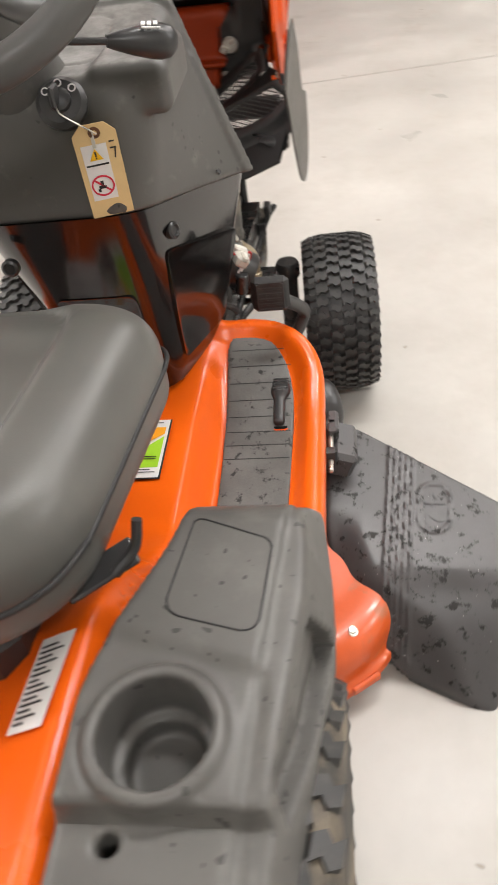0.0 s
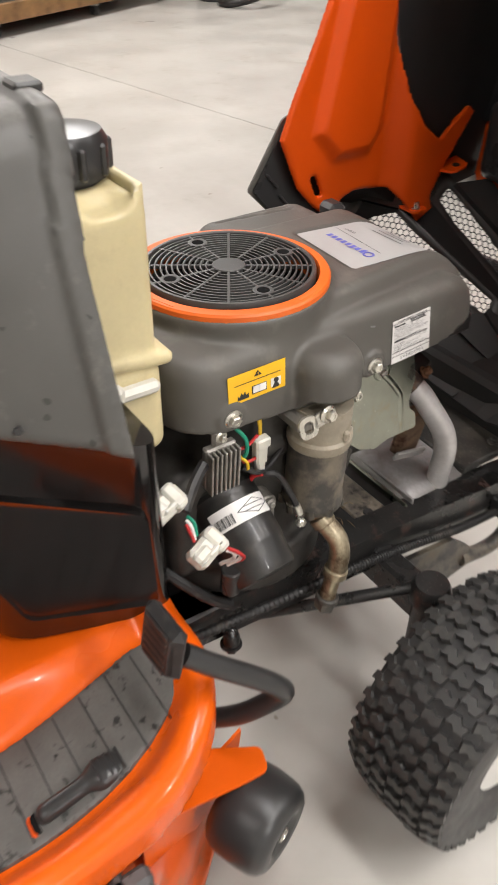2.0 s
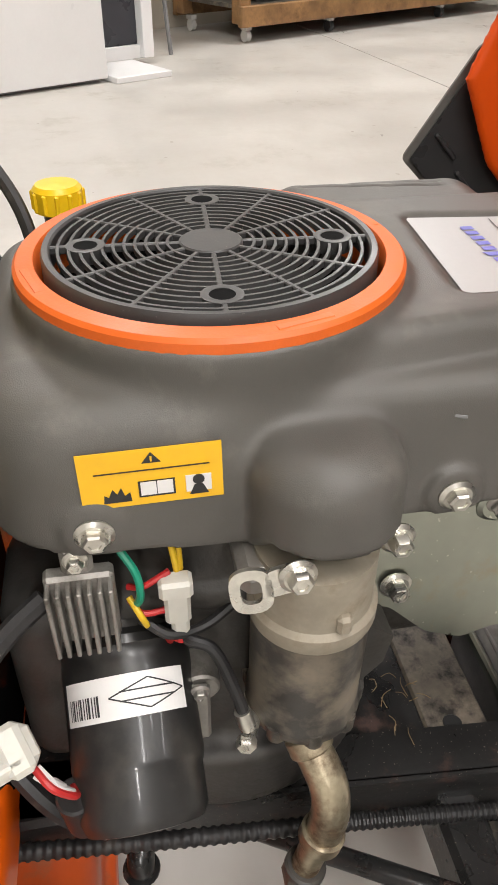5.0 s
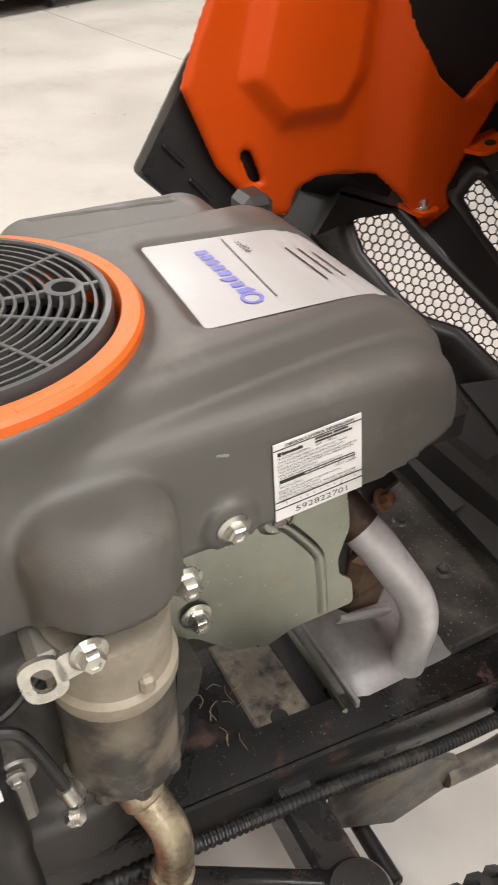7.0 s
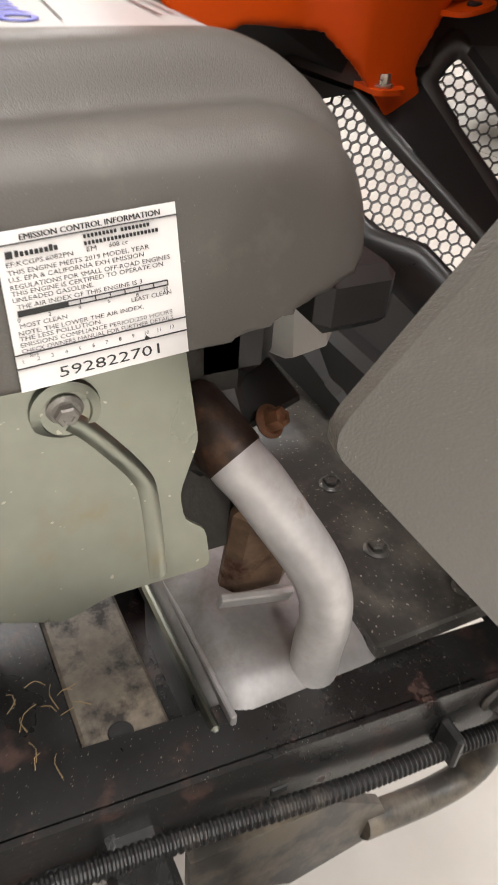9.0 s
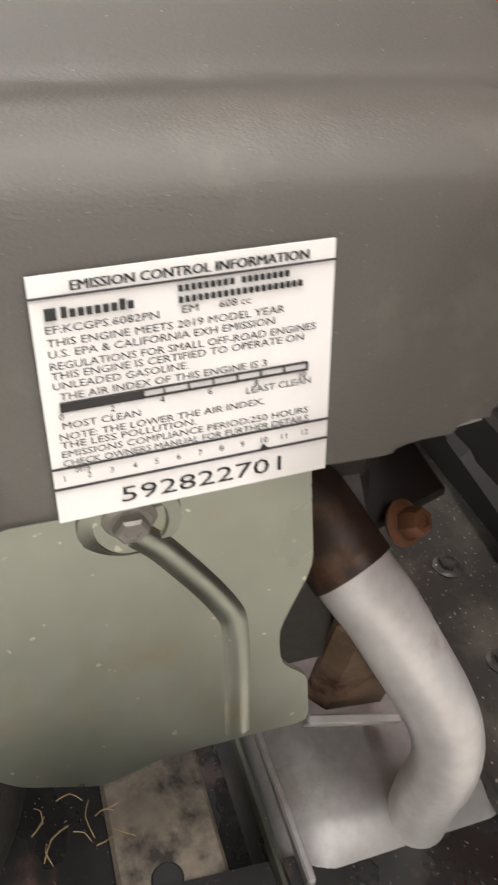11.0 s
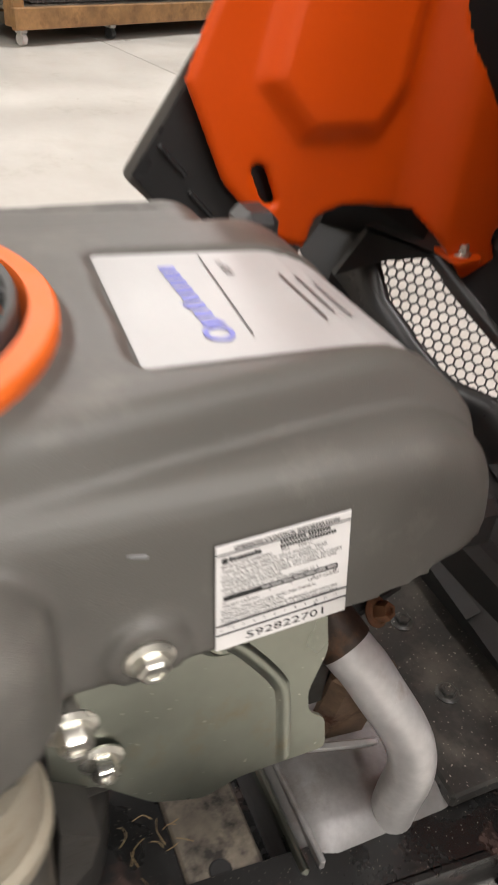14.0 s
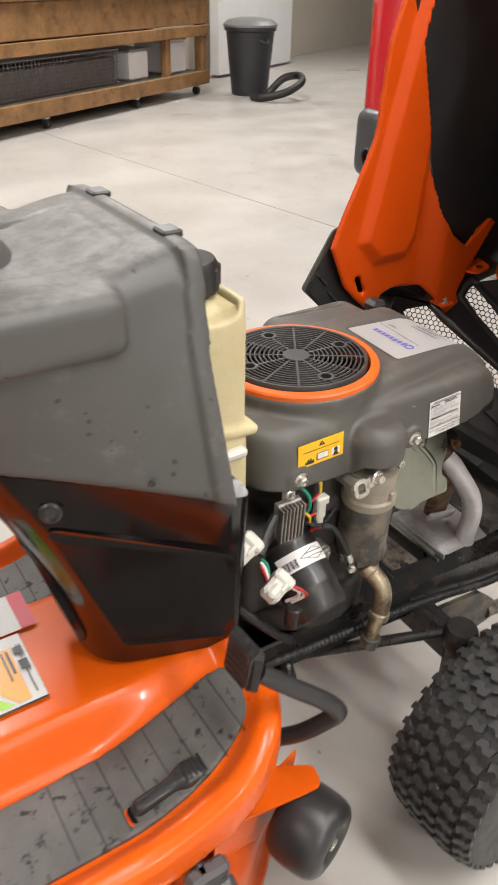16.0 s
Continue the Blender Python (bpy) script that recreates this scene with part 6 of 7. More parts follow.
    for pts, m, r in (([(0.112, 1.276, 0.545), (0.113, 1.2745, 0.56), (0.108, 1.272, 0.578)], WIRE_Y, 0.0018), ([(0.11, 1.278, 0.545), (0.11, 1.2775, 0.56), (0.106, 1.276, 0.578)], WIRE_Y, 0.0018), ([(0.113, 1.252, 0.524), (0.118, 1.256, 0.535), (0.117, 1.255, 0.552), (0.108, 1.246, 0.566)], WIRE_G, 0.0022), ([(0.112, 1.25, 0.538), (0.116, 1.258, 0.541), (0.114, 1.272, 0.548)], WIRE_R, 0.0018), ([(0.112, 1.25, 0.528), (0.117, 1.256, 0.522), (0.117, 1.266, 0.522), (0.114, 1.274, 0.522)], WIRE_R, 0.0018), ([(0.112, 1.25, 0.53), (0.12, 1.255, 0.524), (0.118, 1.258, 0.513)], WIRE_Y, 0.0018), ([(0.112, 1.255, 0.512), (0.118, 1.27, 0.503), (0.112, 1.29, 0.5), (0.105, 1.31, 0.51)], HOSE, 0.003)):
        part("wire", Build().tube(pts, r, 8), m, ob)
    part("starter_cable", Build().tube([(0.1, 1.272, 0.49), (0.118, 1.28, 0.497), (0.124, 1.293, 0.492), (0.135, 1.303, 0.468), (0.142, 1.308, 0.45)], 0.0036, 10), HOSE, ob)
    part("starter_cable", Build().tube([(0.1, 1.268, 0.465), (0.108, 1.27, 0.49), (0.118, 1.276, 0.499)], 0.003, 10), WIRE_R, ob)
    b = Build().tube([(0.14, 1.306, 0.456), (0.143, 1.309, 0.444)], 0.005, 12).cyl((0.125, 1.318, 0.436), (0.152, 1.306, 0.438), 0.0042).bolt((0.146, 1.308, 0.4375), (1, -0.3, 0), 0.006, 0.007, False)
    part("cable_terminal", b, BOLT, ob)
    part("sensor", Build().cyl((0.09, 1.285, 0.45), (0.118, 1.285, 0.45), 0.012).box((0.122, 1.284, 0.435), (0.006, 0.012, 0.05), 0.002).bolt((0.124, 1.284, 0.457), (1, 0, 0), 0.004, 0.004), ALLOY, ob)
    # Drain elbow.
    b = Build().tube([(0.137, 1.347, 0.412), (0.148, 1.353, 0.402), (0.157, 1.357, 0.391), (0.162, 1.358, 0.376), (0.1625, 1.357, 0.358), (0.1625, 1.355, 0.345)], 0.0122, 18, 6)
    b.cyl((0.134, 1.346, 0.416), (0.142, 1.35, 0.407), 0.0142).cyl((0.1625, 1.3555, 0.35), (0.1625, 1.353, 0.338), 0.0145)
    part("drain_elbow", b, PIPE, ob, "weathered threaded brass drain elbow")
    part("drain_riser", Build().cyl((0.112, 1.34, 0.44), (0.138, 1.348, 0.411), 0.0098), PIPE, ob)
    part("drain_nipple", Build().cyl((0.1625, 1.353, 0.342), (0.1625, 1.344, 0.3), 0.0098), PIPE, ob)
    part("drain_cap", Build().bolt((0.1625, 1.3445, 0.302), (0.0, -0.2, -1), 0.0135, 0.014, False).cyl((0.1625, 1.346, 0.308), (0.1625, 1.3445, 0.3), 0.0142), DUSTY, ob)
    # Heat shield: zinc plate with a pressed rib.
    poly = [(1.385, 0.574), (1.515, 0.585), (1.521, 0.515), (1.511, 0.492), (1.5125, 0.478), (1.522, 0.471), (1.5235, 0.45), (1.475, 0.45), (1.455, 0.444), (1.43, 0.453), (1.405, 0.476), (1.385, 0.48)]
    shield = lambda u, v, w: V3((0.0835 + w + 0.017 * (0.54 - v) / 0.1, u, v))
    b = Build().prism(rounded(poly, 0.004, 2), shield, 0, 0.002)
    part("heat_shield", b, ZINC, ob, "zinc plated heat shield with a pressed rib")
    b = Build().tube([shield(*p, -0.003) for p in ((1.47, 0.535), (1.478, 0.527), (1.4935, 0.506), (1.4975, 0.492), (1.4985, 0.452))], 0.0065, 14, 6)
    b.lathe([(0.014, 0), (0.0135, 0.002), (0.01, 0.003), (0.0095, 0.0005), (0, 0.0005)], shield(1.468, 0.5405, 0.001), (1, 0, 0), 28)
    part("shield_rib", b, ZINC, ob)
    part("shield_screw", Build().bolt(shield(1.468, 0.5405, 0.001), (1, 0, -0.1), 0.0048, 0.004), ALLOY, ob)
    # Exhaust port, pipe and silencer.
    part("exhaust_port", Build().box((0.025, 1.553, 0.475), (0.05, 0.045, 0.06), 0.014), BLOCK, ob)
    part("cylinder_head", Build().box((-0.01, 1.545, 0.475), (0.1, 0.06, 0.19), 0.012), BLOCK, ob, "dark cast cylinder head")
    part("head_cover", Build().box((-0.02, 1.56, 0.53), (0.12, 0.055, 0.06), 0.012), BLACK, ob)
    part("port_collar", Build().tube([(0.035, 1.538, 0.496), (0.055, 1.545, 0.487), (0.061, 1.5485, 0.482), (0.0655, 1.551, 0.4785)], 0.0162, 24, 8), SCORCH, ob, "scorched exhaust collar")
    part("exhaust_bolt", Build().bolt((0.057, 1.573, 0.489), (0.6, 0.3, 0.6), 0.0058, 0.009), RUST, ob)
    line = [(0.0635, 1.55, 0.48), (0.0675, 1.5528, 0.4755), (0.073, 1.5605, 0.465), (0.079, 1.571, 0.447), (0.089, 1.589, 0.415), (0.093, 1.598, 0.39), (0.0925, 1.602, 0.364), (0.09, 1.602, 0.34), (0.088, 1.602, 0.29)]
    part("exhaust_pipe", Build().tube(line, 0.0152, 24, 10), EXHAUST, ob, "heat dulled steel exhaust pipe")
    dull = mat("dull_grey_silencer_steel", (0.32, 0.305, 0.3), 0.45, 0.3, var=0.25, scale=16, fine=200, bump=0.1, dirt=(0.13, 0.1, 0.08), dirt_at=(0.55, 0.8), dirt_scale=20)
    mf = solid(lambda x, y, z: d_box(x, y, z + 0.05 * (x - 0.09), (0.03, 1.597, 0.271), (0.15, 0.128, 0.108), 0.024), (-0.06, 1.52, 0.2), (0.17, 1.68, 0.37), 0.005)
    part("silencer", mf, dull, ob, "pressed steel silencer", 60)
    part("silencer_seam", Build().box((0.045, 1.541, 0.316), (0.12, 0.004, 0.014), 0.001), dull, ob)
    part("heat_strap", Build().box((0.052, 1.578, 0.352), (0.005, 0.045, 0.02), 0.001, Euler((0, 0.5, -0.25)).to_matrix()), EXHAUST, ob)
    part("rust_patch", Build().box((0.04, 1.585, 0.385), (0.02, 0.045, 0.09), 0.008, Euler((0, 0.2, -0.1)).to_matrix()), HEAT, ob)
    part("port_gasket", Build().box((0.042, 1.56, 0.492), (0.03, 0.07, 0.005), 0.002, Euler((0.15, 0.45, 0.3)).to_matrix()), LINER, ob)
    # Underside stays and carburettor block ahead of the cover.
    part("front_bracket", Build().box((0.0, 1.6, 0.56), (0.16, 0.04, 0.03), 0.006), BLACK, ob)
    part("front_duct", Build().box((0.0, 1.612, 0.522), (0.05, 0.04, 0.055), 0.01, Euler((0.2, 0.2, 0)).to_matrix()), STEEL_W, ob, "pale plastic duct")
    part("knob", Build().box((-0.146, 1.572, 0.64), (0.032, 0.026, 0.022), 0.006), BLACK, ob)
    # Dipstick.
    cap = part("dipstick_cap", Build().lathe([(0.013, 0), (0.0165, 0.002), (0.0165, 0.016), (0.014, 0.019), (0.0, 0.02)], (-0.126, 1.226, 0.655), (0, 0, 1), 28), YELLOW_P, ob, "yellow dipstick cap")
    for k in range(12):
        a = 2 * math.pi * k / 12
        part("grip", Build().box((-0.126 + 0.0165 * math.cos(a), 1.226 + 0.0165 * math.sin(a), 0.664), (0.003, 0.003, 0.013), 0.0008), YELLOW_P, cap)
    part("dipstick_tube", Build().cyl((-0.126, 1.226, 0.4), (-0.126, 1.226, 0.657), 0.011), BLACK, ob)
    return ob


engine_ob = engine()

# Loose plugs of the wiring harness between dash and engine.
for nm, c, turn, m in (("harness_plug", (0.14, 1.15, 0.532), (0.3, 0.5, 0.4), WHITE_P), ("harness_plug", (0.165, 1.178, 0.482), (0.2, 0.6, 0.5), WHITE_P)):
    r = Euler(turn).to_matrix()
    b = Build().box(c, (0.023, 0.04, 0.019), 0.004, r).box(V3(c) + r @ V3((0, 0.01, 0.003)), (0.027, 0.014, 0.021), 0.003, r).box(V3(c) + r @ V3((0.006, 0.002, 0.011)), (0.006, 0.022, 0.005), 0.002, r).box(V3(c) + r @ V3((0, -0.012, 0.008)), (0.012, 0.02, 0.012), 0.003, r)
    part(nm, b, m, frame_ob, "milky white harness plug")
for pts, m, r in (([(0.145, 1.168, 0.503), (0.155, 1.168, 0.497), (0.16, 1.168, 0.492)], WIRE_R, 0.0018), ([(0.142, 1.17, 0.506), (0.15, 1.172, 0.5), (0.158, 1.17, 0.492)], PAPER, 0.0018), ([(0.14, 1.172, 0.508), (0.148, 1.175, 0.504), (0.156, 1.173, 0.494)], WIRE_G, 0.0018), ([(0.172, 1.196, 0.476), (0.178, 1.207, 0.47), (0.172, 1.212, 0.455), (0.16, 1.205, 0.44)], PAPER, 0.002), ([(0.17, 1.196, 0.478), (0.18, 1.205, 0.474), (0.176, 1.214, 0.458), (0.16, 1.21, 0.44)], WIRE_R, 0.002), ([(0.168, 1.197, 0.476), (0.173, 1.204, 0.468), (0.168, 1.207, 0.455), (0.155, 1.2, 0.44)], PAPER, 0.002), ([(0.135, 1.135, 0.512), (0.11, 1.12, 0.52), (0.06, 1.12, 0.53)], HOSE, 0.005), ([(0.14, 1.17, 0.515), (0.125, 1.19, 0.53), (0.115, 1.208, 0.54)], HOSE, 0.006), ([(0.1, 1.15, 0.42), (0.13, 1.18, 0.39), (0.14, 1.2, 0.37), (0.14, 1.22, 0.35)], HOSE, 0.006)):
    part("harness_wire", Build().tube(pts, r, 8), m, frame_ob)
part("harness_clamp", Build().cyl((0.16, 1.21, 0.432), (0.155, 1.212, 0.395), 0.011), BLACK, frame_ob)

# ---- opened hood ----
hood = part("hood", Build().box((0.0, 1.93, 0.46), (0.4, 0.02, 0.05), 0.006), BLACK, mower, "orange hood tipped forward on its hinge")


def askew(b, side=-1):
    """The hood hangs a little askew: its right trim lies further back."""
    b.v = [(x - 0.006, y - 0.088 * (x + 0.25) + (0.075 if side > 0 else 0), z) for x, y, z in b.v]
    return b


def mirrored(b, shift=0.0):
    b.v = [(shift - x, y, z) for x, y, z in b.v]
    return b


def slab(b, p, q, r, s, t):
    """A flat plate through four corners, t thick."""
    p, q, r, s = V3(p), V3(q), V3(r), V3(s)
    n = (q - p).cross(s - p).normalized() * t
    b.add([p, q, r, s, p - n, q - n, r - n, s - n], [(0, 1, 2, 3), (7, 6, 5, 4), (0, 4, 5, 1), (1, 5, 6, 2), (2, 6, 7, 3), (3, 7, 4, 0)])


def side_panel(s):
    back = [(1.74, 1.2), (1.7, 1.0), (1.757, 0.81), (1.785, 0.735)] if s < 0 else [(1.8, 1.2), (1.797, 1.0), (1.797, 0.74)]
    outline = [(1.56, 0.705), (1.575, 0.745), (1.61, 0.82), (1.632, 0.872), (1.636, 0.93), (1.642, 1.0), (1.665, 1.07), (1.70, 1.16), (1.73, 1.22), *back, (1.815, 0.696), (1.85, 0.672), (1.905, 0.715), (1.918, 0.705), (1.872, 0.634), (1.846, 0.585), (1.86, 0.552), (1.825, 0.546), (1.79, 0.585), (1.765, 0.607), (1.7, 0.612), (1.676, 0.603), (1.669, 0.578), (1.645, 0.585), (1.62, 0.605), (1.592, 0.635)]

    def field(x, y, z):
        ax = x * s
        d = d_poly(y, z, outline)
        press = ramp(d_poly(y, z, [(1.612, 0.705), (1.652, 0.662), (1.722, 0.664), (1.745, 0.7), (1.77, 1.1), (1.7, 1.1), (1.645, 0.86)]), 0.004, -0.02)
        x0 = (0.244 if s < 0 else 0.229) + (0.011 if s > 0 else -0.012) * press - 0.024 * ramp(y, 1.745, 1.8)
        dd = np.maximum(np.abs(ax - x0) - 0.0042, d)
        hole = d_rect(y + 0.45 * (z - 0.63), z, (1.627, 0.632), (0.012, 0.032), 0.006)
        return np.maximum(dd, -hole)

    lo, hi = (0.19, 0.285) if s > 0 else (-0.285, -0.19)
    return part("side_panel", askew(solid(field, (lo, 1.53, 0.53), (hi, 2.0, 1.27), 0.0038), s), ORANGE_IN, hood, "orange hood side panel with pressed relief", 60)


def side_trim(s):
    """Grey outer trim along the lower edge of the hood side, black ribbed inside."""
    low = [(1.74, 0.565), (1.8, 0.545), (1.845, 0.46), (1.862, 0.36), (1.82, 0.335), (1.74, 0.375), (1.657, 0.466)] if s > 0 else [(1.7, 0.6), (1.67, 0.56), (1.63, 0.528)]
    poly = rounded([(1.518, 0.637), (1.576, 0.728), (1.6, 0.735), (1.67, 0.665), *low], [0.006, 0.006, 0.006, 0.02, *([0.02, 0.02, 0.03, 0.03, 0.03, 0.05, 0.05] if s > 0 else [0.02, 0.02, 0.02])], 3)
    b = Build()
    bend = lambda u, v, w: V3((s * (0.2635 - 0.1 * max(0, 0.56 - v) + w if s < 0 else 0.2465 + 0.11 * (u - 1.53) - 0.08 * (0.62 - v) + w), u, v))
    b.prism(poly, bend, 0, 0.0035)
    ob = part("side_trim", askew(b), GREY, hood, "grey plastic hood trim")
    ins = Build()
    lx, shear, lean = (0.2605, 0.0, 0.0) if s < 0 else (0.2425, 0.11, 0.08)
    at = lambda u, v: (s * (lx + shear * (u - 1.53) - lean * (0.62 - v)), u, v)
    for k in range(4):
        ins.box((s * (lx - 0.003 + shear * (0.026 + k * 0.024)), 1.556 + k * 0.024, 0.648 - k * 0.034), (0.006, 0.004, 0.03), 0.001, Euler((0.75, 0, 0)).to_matrix())
    slab(ins, at(1.525, 0.638), at(1.58, 0.722), at(1.685, 0.62), at(1.63, 0.52), 0.002)
    if s > 0:
        slab(ins, at(1.63, 0.52), at(1.685, 0.62), at(1.78, 0.545), at(1.74, 0.40), 0.002)
    part("trim_liner", askew(ins), BLACK, hood)
    return ob


for s in (-1, 1):
    side_panel(s)
    side_trim(s)
    # Strut, tab and bolt at the hinge end.
    b = Build()
    slab(b, (s * 0.236, 1.83, 0.55), (s * 0.236, 1.85, 0.55), (s * 0.236, 1.918, 0.705), (s * 0.236, 1.892, 0.69), 0.012)
    b.prism(rounded([(s * 0.248, 1.85), (s * 0.192, 1.868), (s * 0.192, 1.9), (s * 0.248, 1.912)], 0.01, 4), lambda u, v, w: V3((u, v, 0.625 + w + 0.2 * (v - 1.88))), 0, 0.004)
    b.prism(rounded([(s * 0.245, 1.80), (s * 0.202, 1.803), (s * 0.202, 1.832), (s * 0.245, 1.84)], 0.01, 4), lambda u, v, w: V3((u, v, 0.567 + w)), 0, 0.004)
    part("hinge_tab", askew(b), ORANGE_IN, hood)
    part("tab_hole", askew(Build().cyl((s * 0.207, 1.886, 0.6285), (s * 0.207, 1.886, 0.632), 0.0065)), LINER, hood)
    part("tab_bolt", askew(Build().bolt((s * 0.217, 1.8165, 0.571), (0, 0, 1), 0.006, 0.008)), BOLT, hood)

# Skin of the hood, facing forward now; its inside shows towards the engine.
b = Build()
rows = []
for z, y, w in ((0.56, 1.988, 0.2), (0.6, 1.994, 0.228), (0.68, 2.015, 0.24), (0.77, 2.038, 0.248), (0.803, 2.0455, 0.25), (0.95, 2.06, 0.255), (1.1, 2.045, 0.255), (1.2, 2.0, 0.25), (1.245, 1.9, 0.25), (1.235, 1.78, 0.25)):
    rows.append([V3((x * w, y - 0.035 * abs(x) ** 3, z)) for x in np.linspace(-1, 1, 17)])
b.add([p for r in rows for p in r], [(i * 17 + k, i * 17 + k + 1, i * 17 + k + 18, i * 17 + k + 17) for i in range(len(rows) - 1) for k in range(16) if not (i == 3 and 4 <= k <= 8)])
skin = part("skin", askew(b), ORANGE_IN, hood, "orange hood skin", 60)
solidify = skin.modifiers.new("thick", "SOLIDIFY")
solidify.thickness = 0.004
inner = Build()
deep = [[p + V3((0, -0.014, 0)) for p in r] for r in rows[2:8]]
inner.add([p for r in deep for p in r], [(i * 17 + k, i * 17 + k + 1, i * 17 + k + 18, i * 17 + k + 17) for i in range(len(deep) - 1) for k in range(16) if not (i >= 1 and 3 <= k <= 7)])
lining = part("skin_liner", askew(inner), LINER, hood, "dull black lining inside the hood", 60)
lining.modifiers.new("thick", "SOLIDIFY").thickness = 0.003
# Nose: lower orange lip with a slot; hood shade is put into its colour.
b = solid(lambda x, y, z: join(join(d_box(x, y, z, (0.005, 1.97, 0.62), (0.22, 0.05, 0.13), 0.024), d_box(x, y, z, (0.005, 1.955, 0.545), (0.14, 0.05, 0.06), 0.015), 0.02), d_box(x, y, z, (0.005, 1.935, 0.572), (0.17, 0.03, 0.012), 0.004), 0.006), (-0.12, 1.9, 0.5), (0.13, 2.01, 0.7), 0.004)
part("nose", askew(b), NOSE, hood, "orange plastic nose lip with a slot, shade in its colour", 60)
part("nose_slot", askew(Build().box((0.01, 1.928, 0.548), (0.04, 0.004, 0.012), 0.002)), LINER, hood)
# Black liners, lamp housings and the curved strap.
for s in (-1, 1):
    b = Build()
    wide = 0.2385 if s < 0 else 0.198
    slab(b, (s * wide, 1.80, 0.685), (s * wide, 2.0, 0.6), (s * wide, 2.03, 1.2), (s * wide, 1.635 if s < 0 else 1.79, 1.2), 0.004)
    slab(b, (s * 0.21, 1.97, 0.62), (s * 0.1, 1.98, 0.62), (s * 0.16, 2.03, 1.0), (s * 0.21, 2.0, 1.15), 0.004)
    part("liner", askew(b), LINER, hood, "dull black inner liner")
    hx = s * 0.105
    hs = solid(lambda x, y, z: join(d_box(x, y, z + 0.2 * (y - 1.98), (hx, 1.995, 0.6), (0.13, 0.1, 0.15), 0.03), d_box(x, y, z, (s * 0.165, 1.975, 0.66), (0.09, 0.07, 0.12), 0.015), 0.012), (min(s * 0.02, s * 0.23), 1.9, 0.48), (max(s * 0.02, s * 0.23), 2.07, 0.75), 0.006)
    part("lamp_housing", askew(hs), BLACK, hood, "black plastic lamp housing", 60)
    socket = part("bulb_socket", askew(Build().lathe([(0.017, 0), (0.019, 0.003), (0.017, 0.011), (0.01, 0.012), (0.0, 0.009)], (hx, 1.945, 0.606), (0, -1, 0.35), 24)), ALLOY, hood, "grey bulb socket")
    part("socket_tab", askew(Build().box((hx - 0.014, 1.934, 0.6), (0.018, 0.006, 0.02), 0.003, Euler((0.3, 0.5, 0)).to_matrix()).box((hx + 0.006, 1.933, 0.616), (0.016, 0.006, 0.012), 0.003, Euler((0.3, -0.4, 0)).to_matrix())), WHITE_P, socket)
    part("housing_screw", askew(Build().bolt((s * 0.085, 1.948, 0.545), (0, -1, 0.2), 0.006, 0.005)), ALLOY, hood)
arc = [V3((0.0 + 0.215 * math.cos(a), 1.945 + 0.01 * math.sin(a), 0.91 + 0.205 * math.sin(a))) for a in np.linspace(math.pi * 0.93, math.pi * 2.07, 28)]
c = V3((0, 1.945, 0.91))
b = Build().loft([[p, c + (p - c) * 0.84, c + (p - c) * 0.84 + V3((0, 0.02, 0)), p + V3((0, 0.02, 0))] for p in arc])
part("strap", askew(b), BLACK, hood, "curved glossy black inner strap", 60)


def honeycomb(b, at, poly, cell):
    """Hexagonal mesh that fills an outline (u, v)."""
    done = set()
    r = cell / math.sqrt(3)
    us, vs = [p[0] for p in poly], [p[1] for p in poly]
    for i in range(int((max(us) - min(us)) / (cell * 0.866)) + 2):
        for j in range(int((max(vs) - min(vs)) / cell) + 2):
            u, v = min(us) + i * cell * 0.866, min(vs) + (j + 0.5 * (i % 2)) * cell
            if d_poly(np.array(u), np.array(v), poly) > 0.0045:
                continue
            c = [(u + r * math.cos(radians(60 * k)), v + r * math.sin(radians(60 * k))) for k in range(6)]
            for p, q in zip(c, c[1:] + c[:1]):
                key = tuple(sorted((round(p[0] * 2000) * 10000 + round(p[1] * 2000), round(q[0] * 2000) * 10000 + round(q[1] * 2000))))
                if key in done:
                    continue
                done.add(key)
                d = V3((q[0] - p[0], q[1] - p[1], 0)).normalized() * 0.0008
                b.prism([(p[0] - d.y, p[1] + d.x), (q[0] - d.y, q[1] + d.x), (q[0] + d.y, q[1] - d.x), (p[0] + d.y, p[1] - d.x)], at, -0.0015, 0.0015)


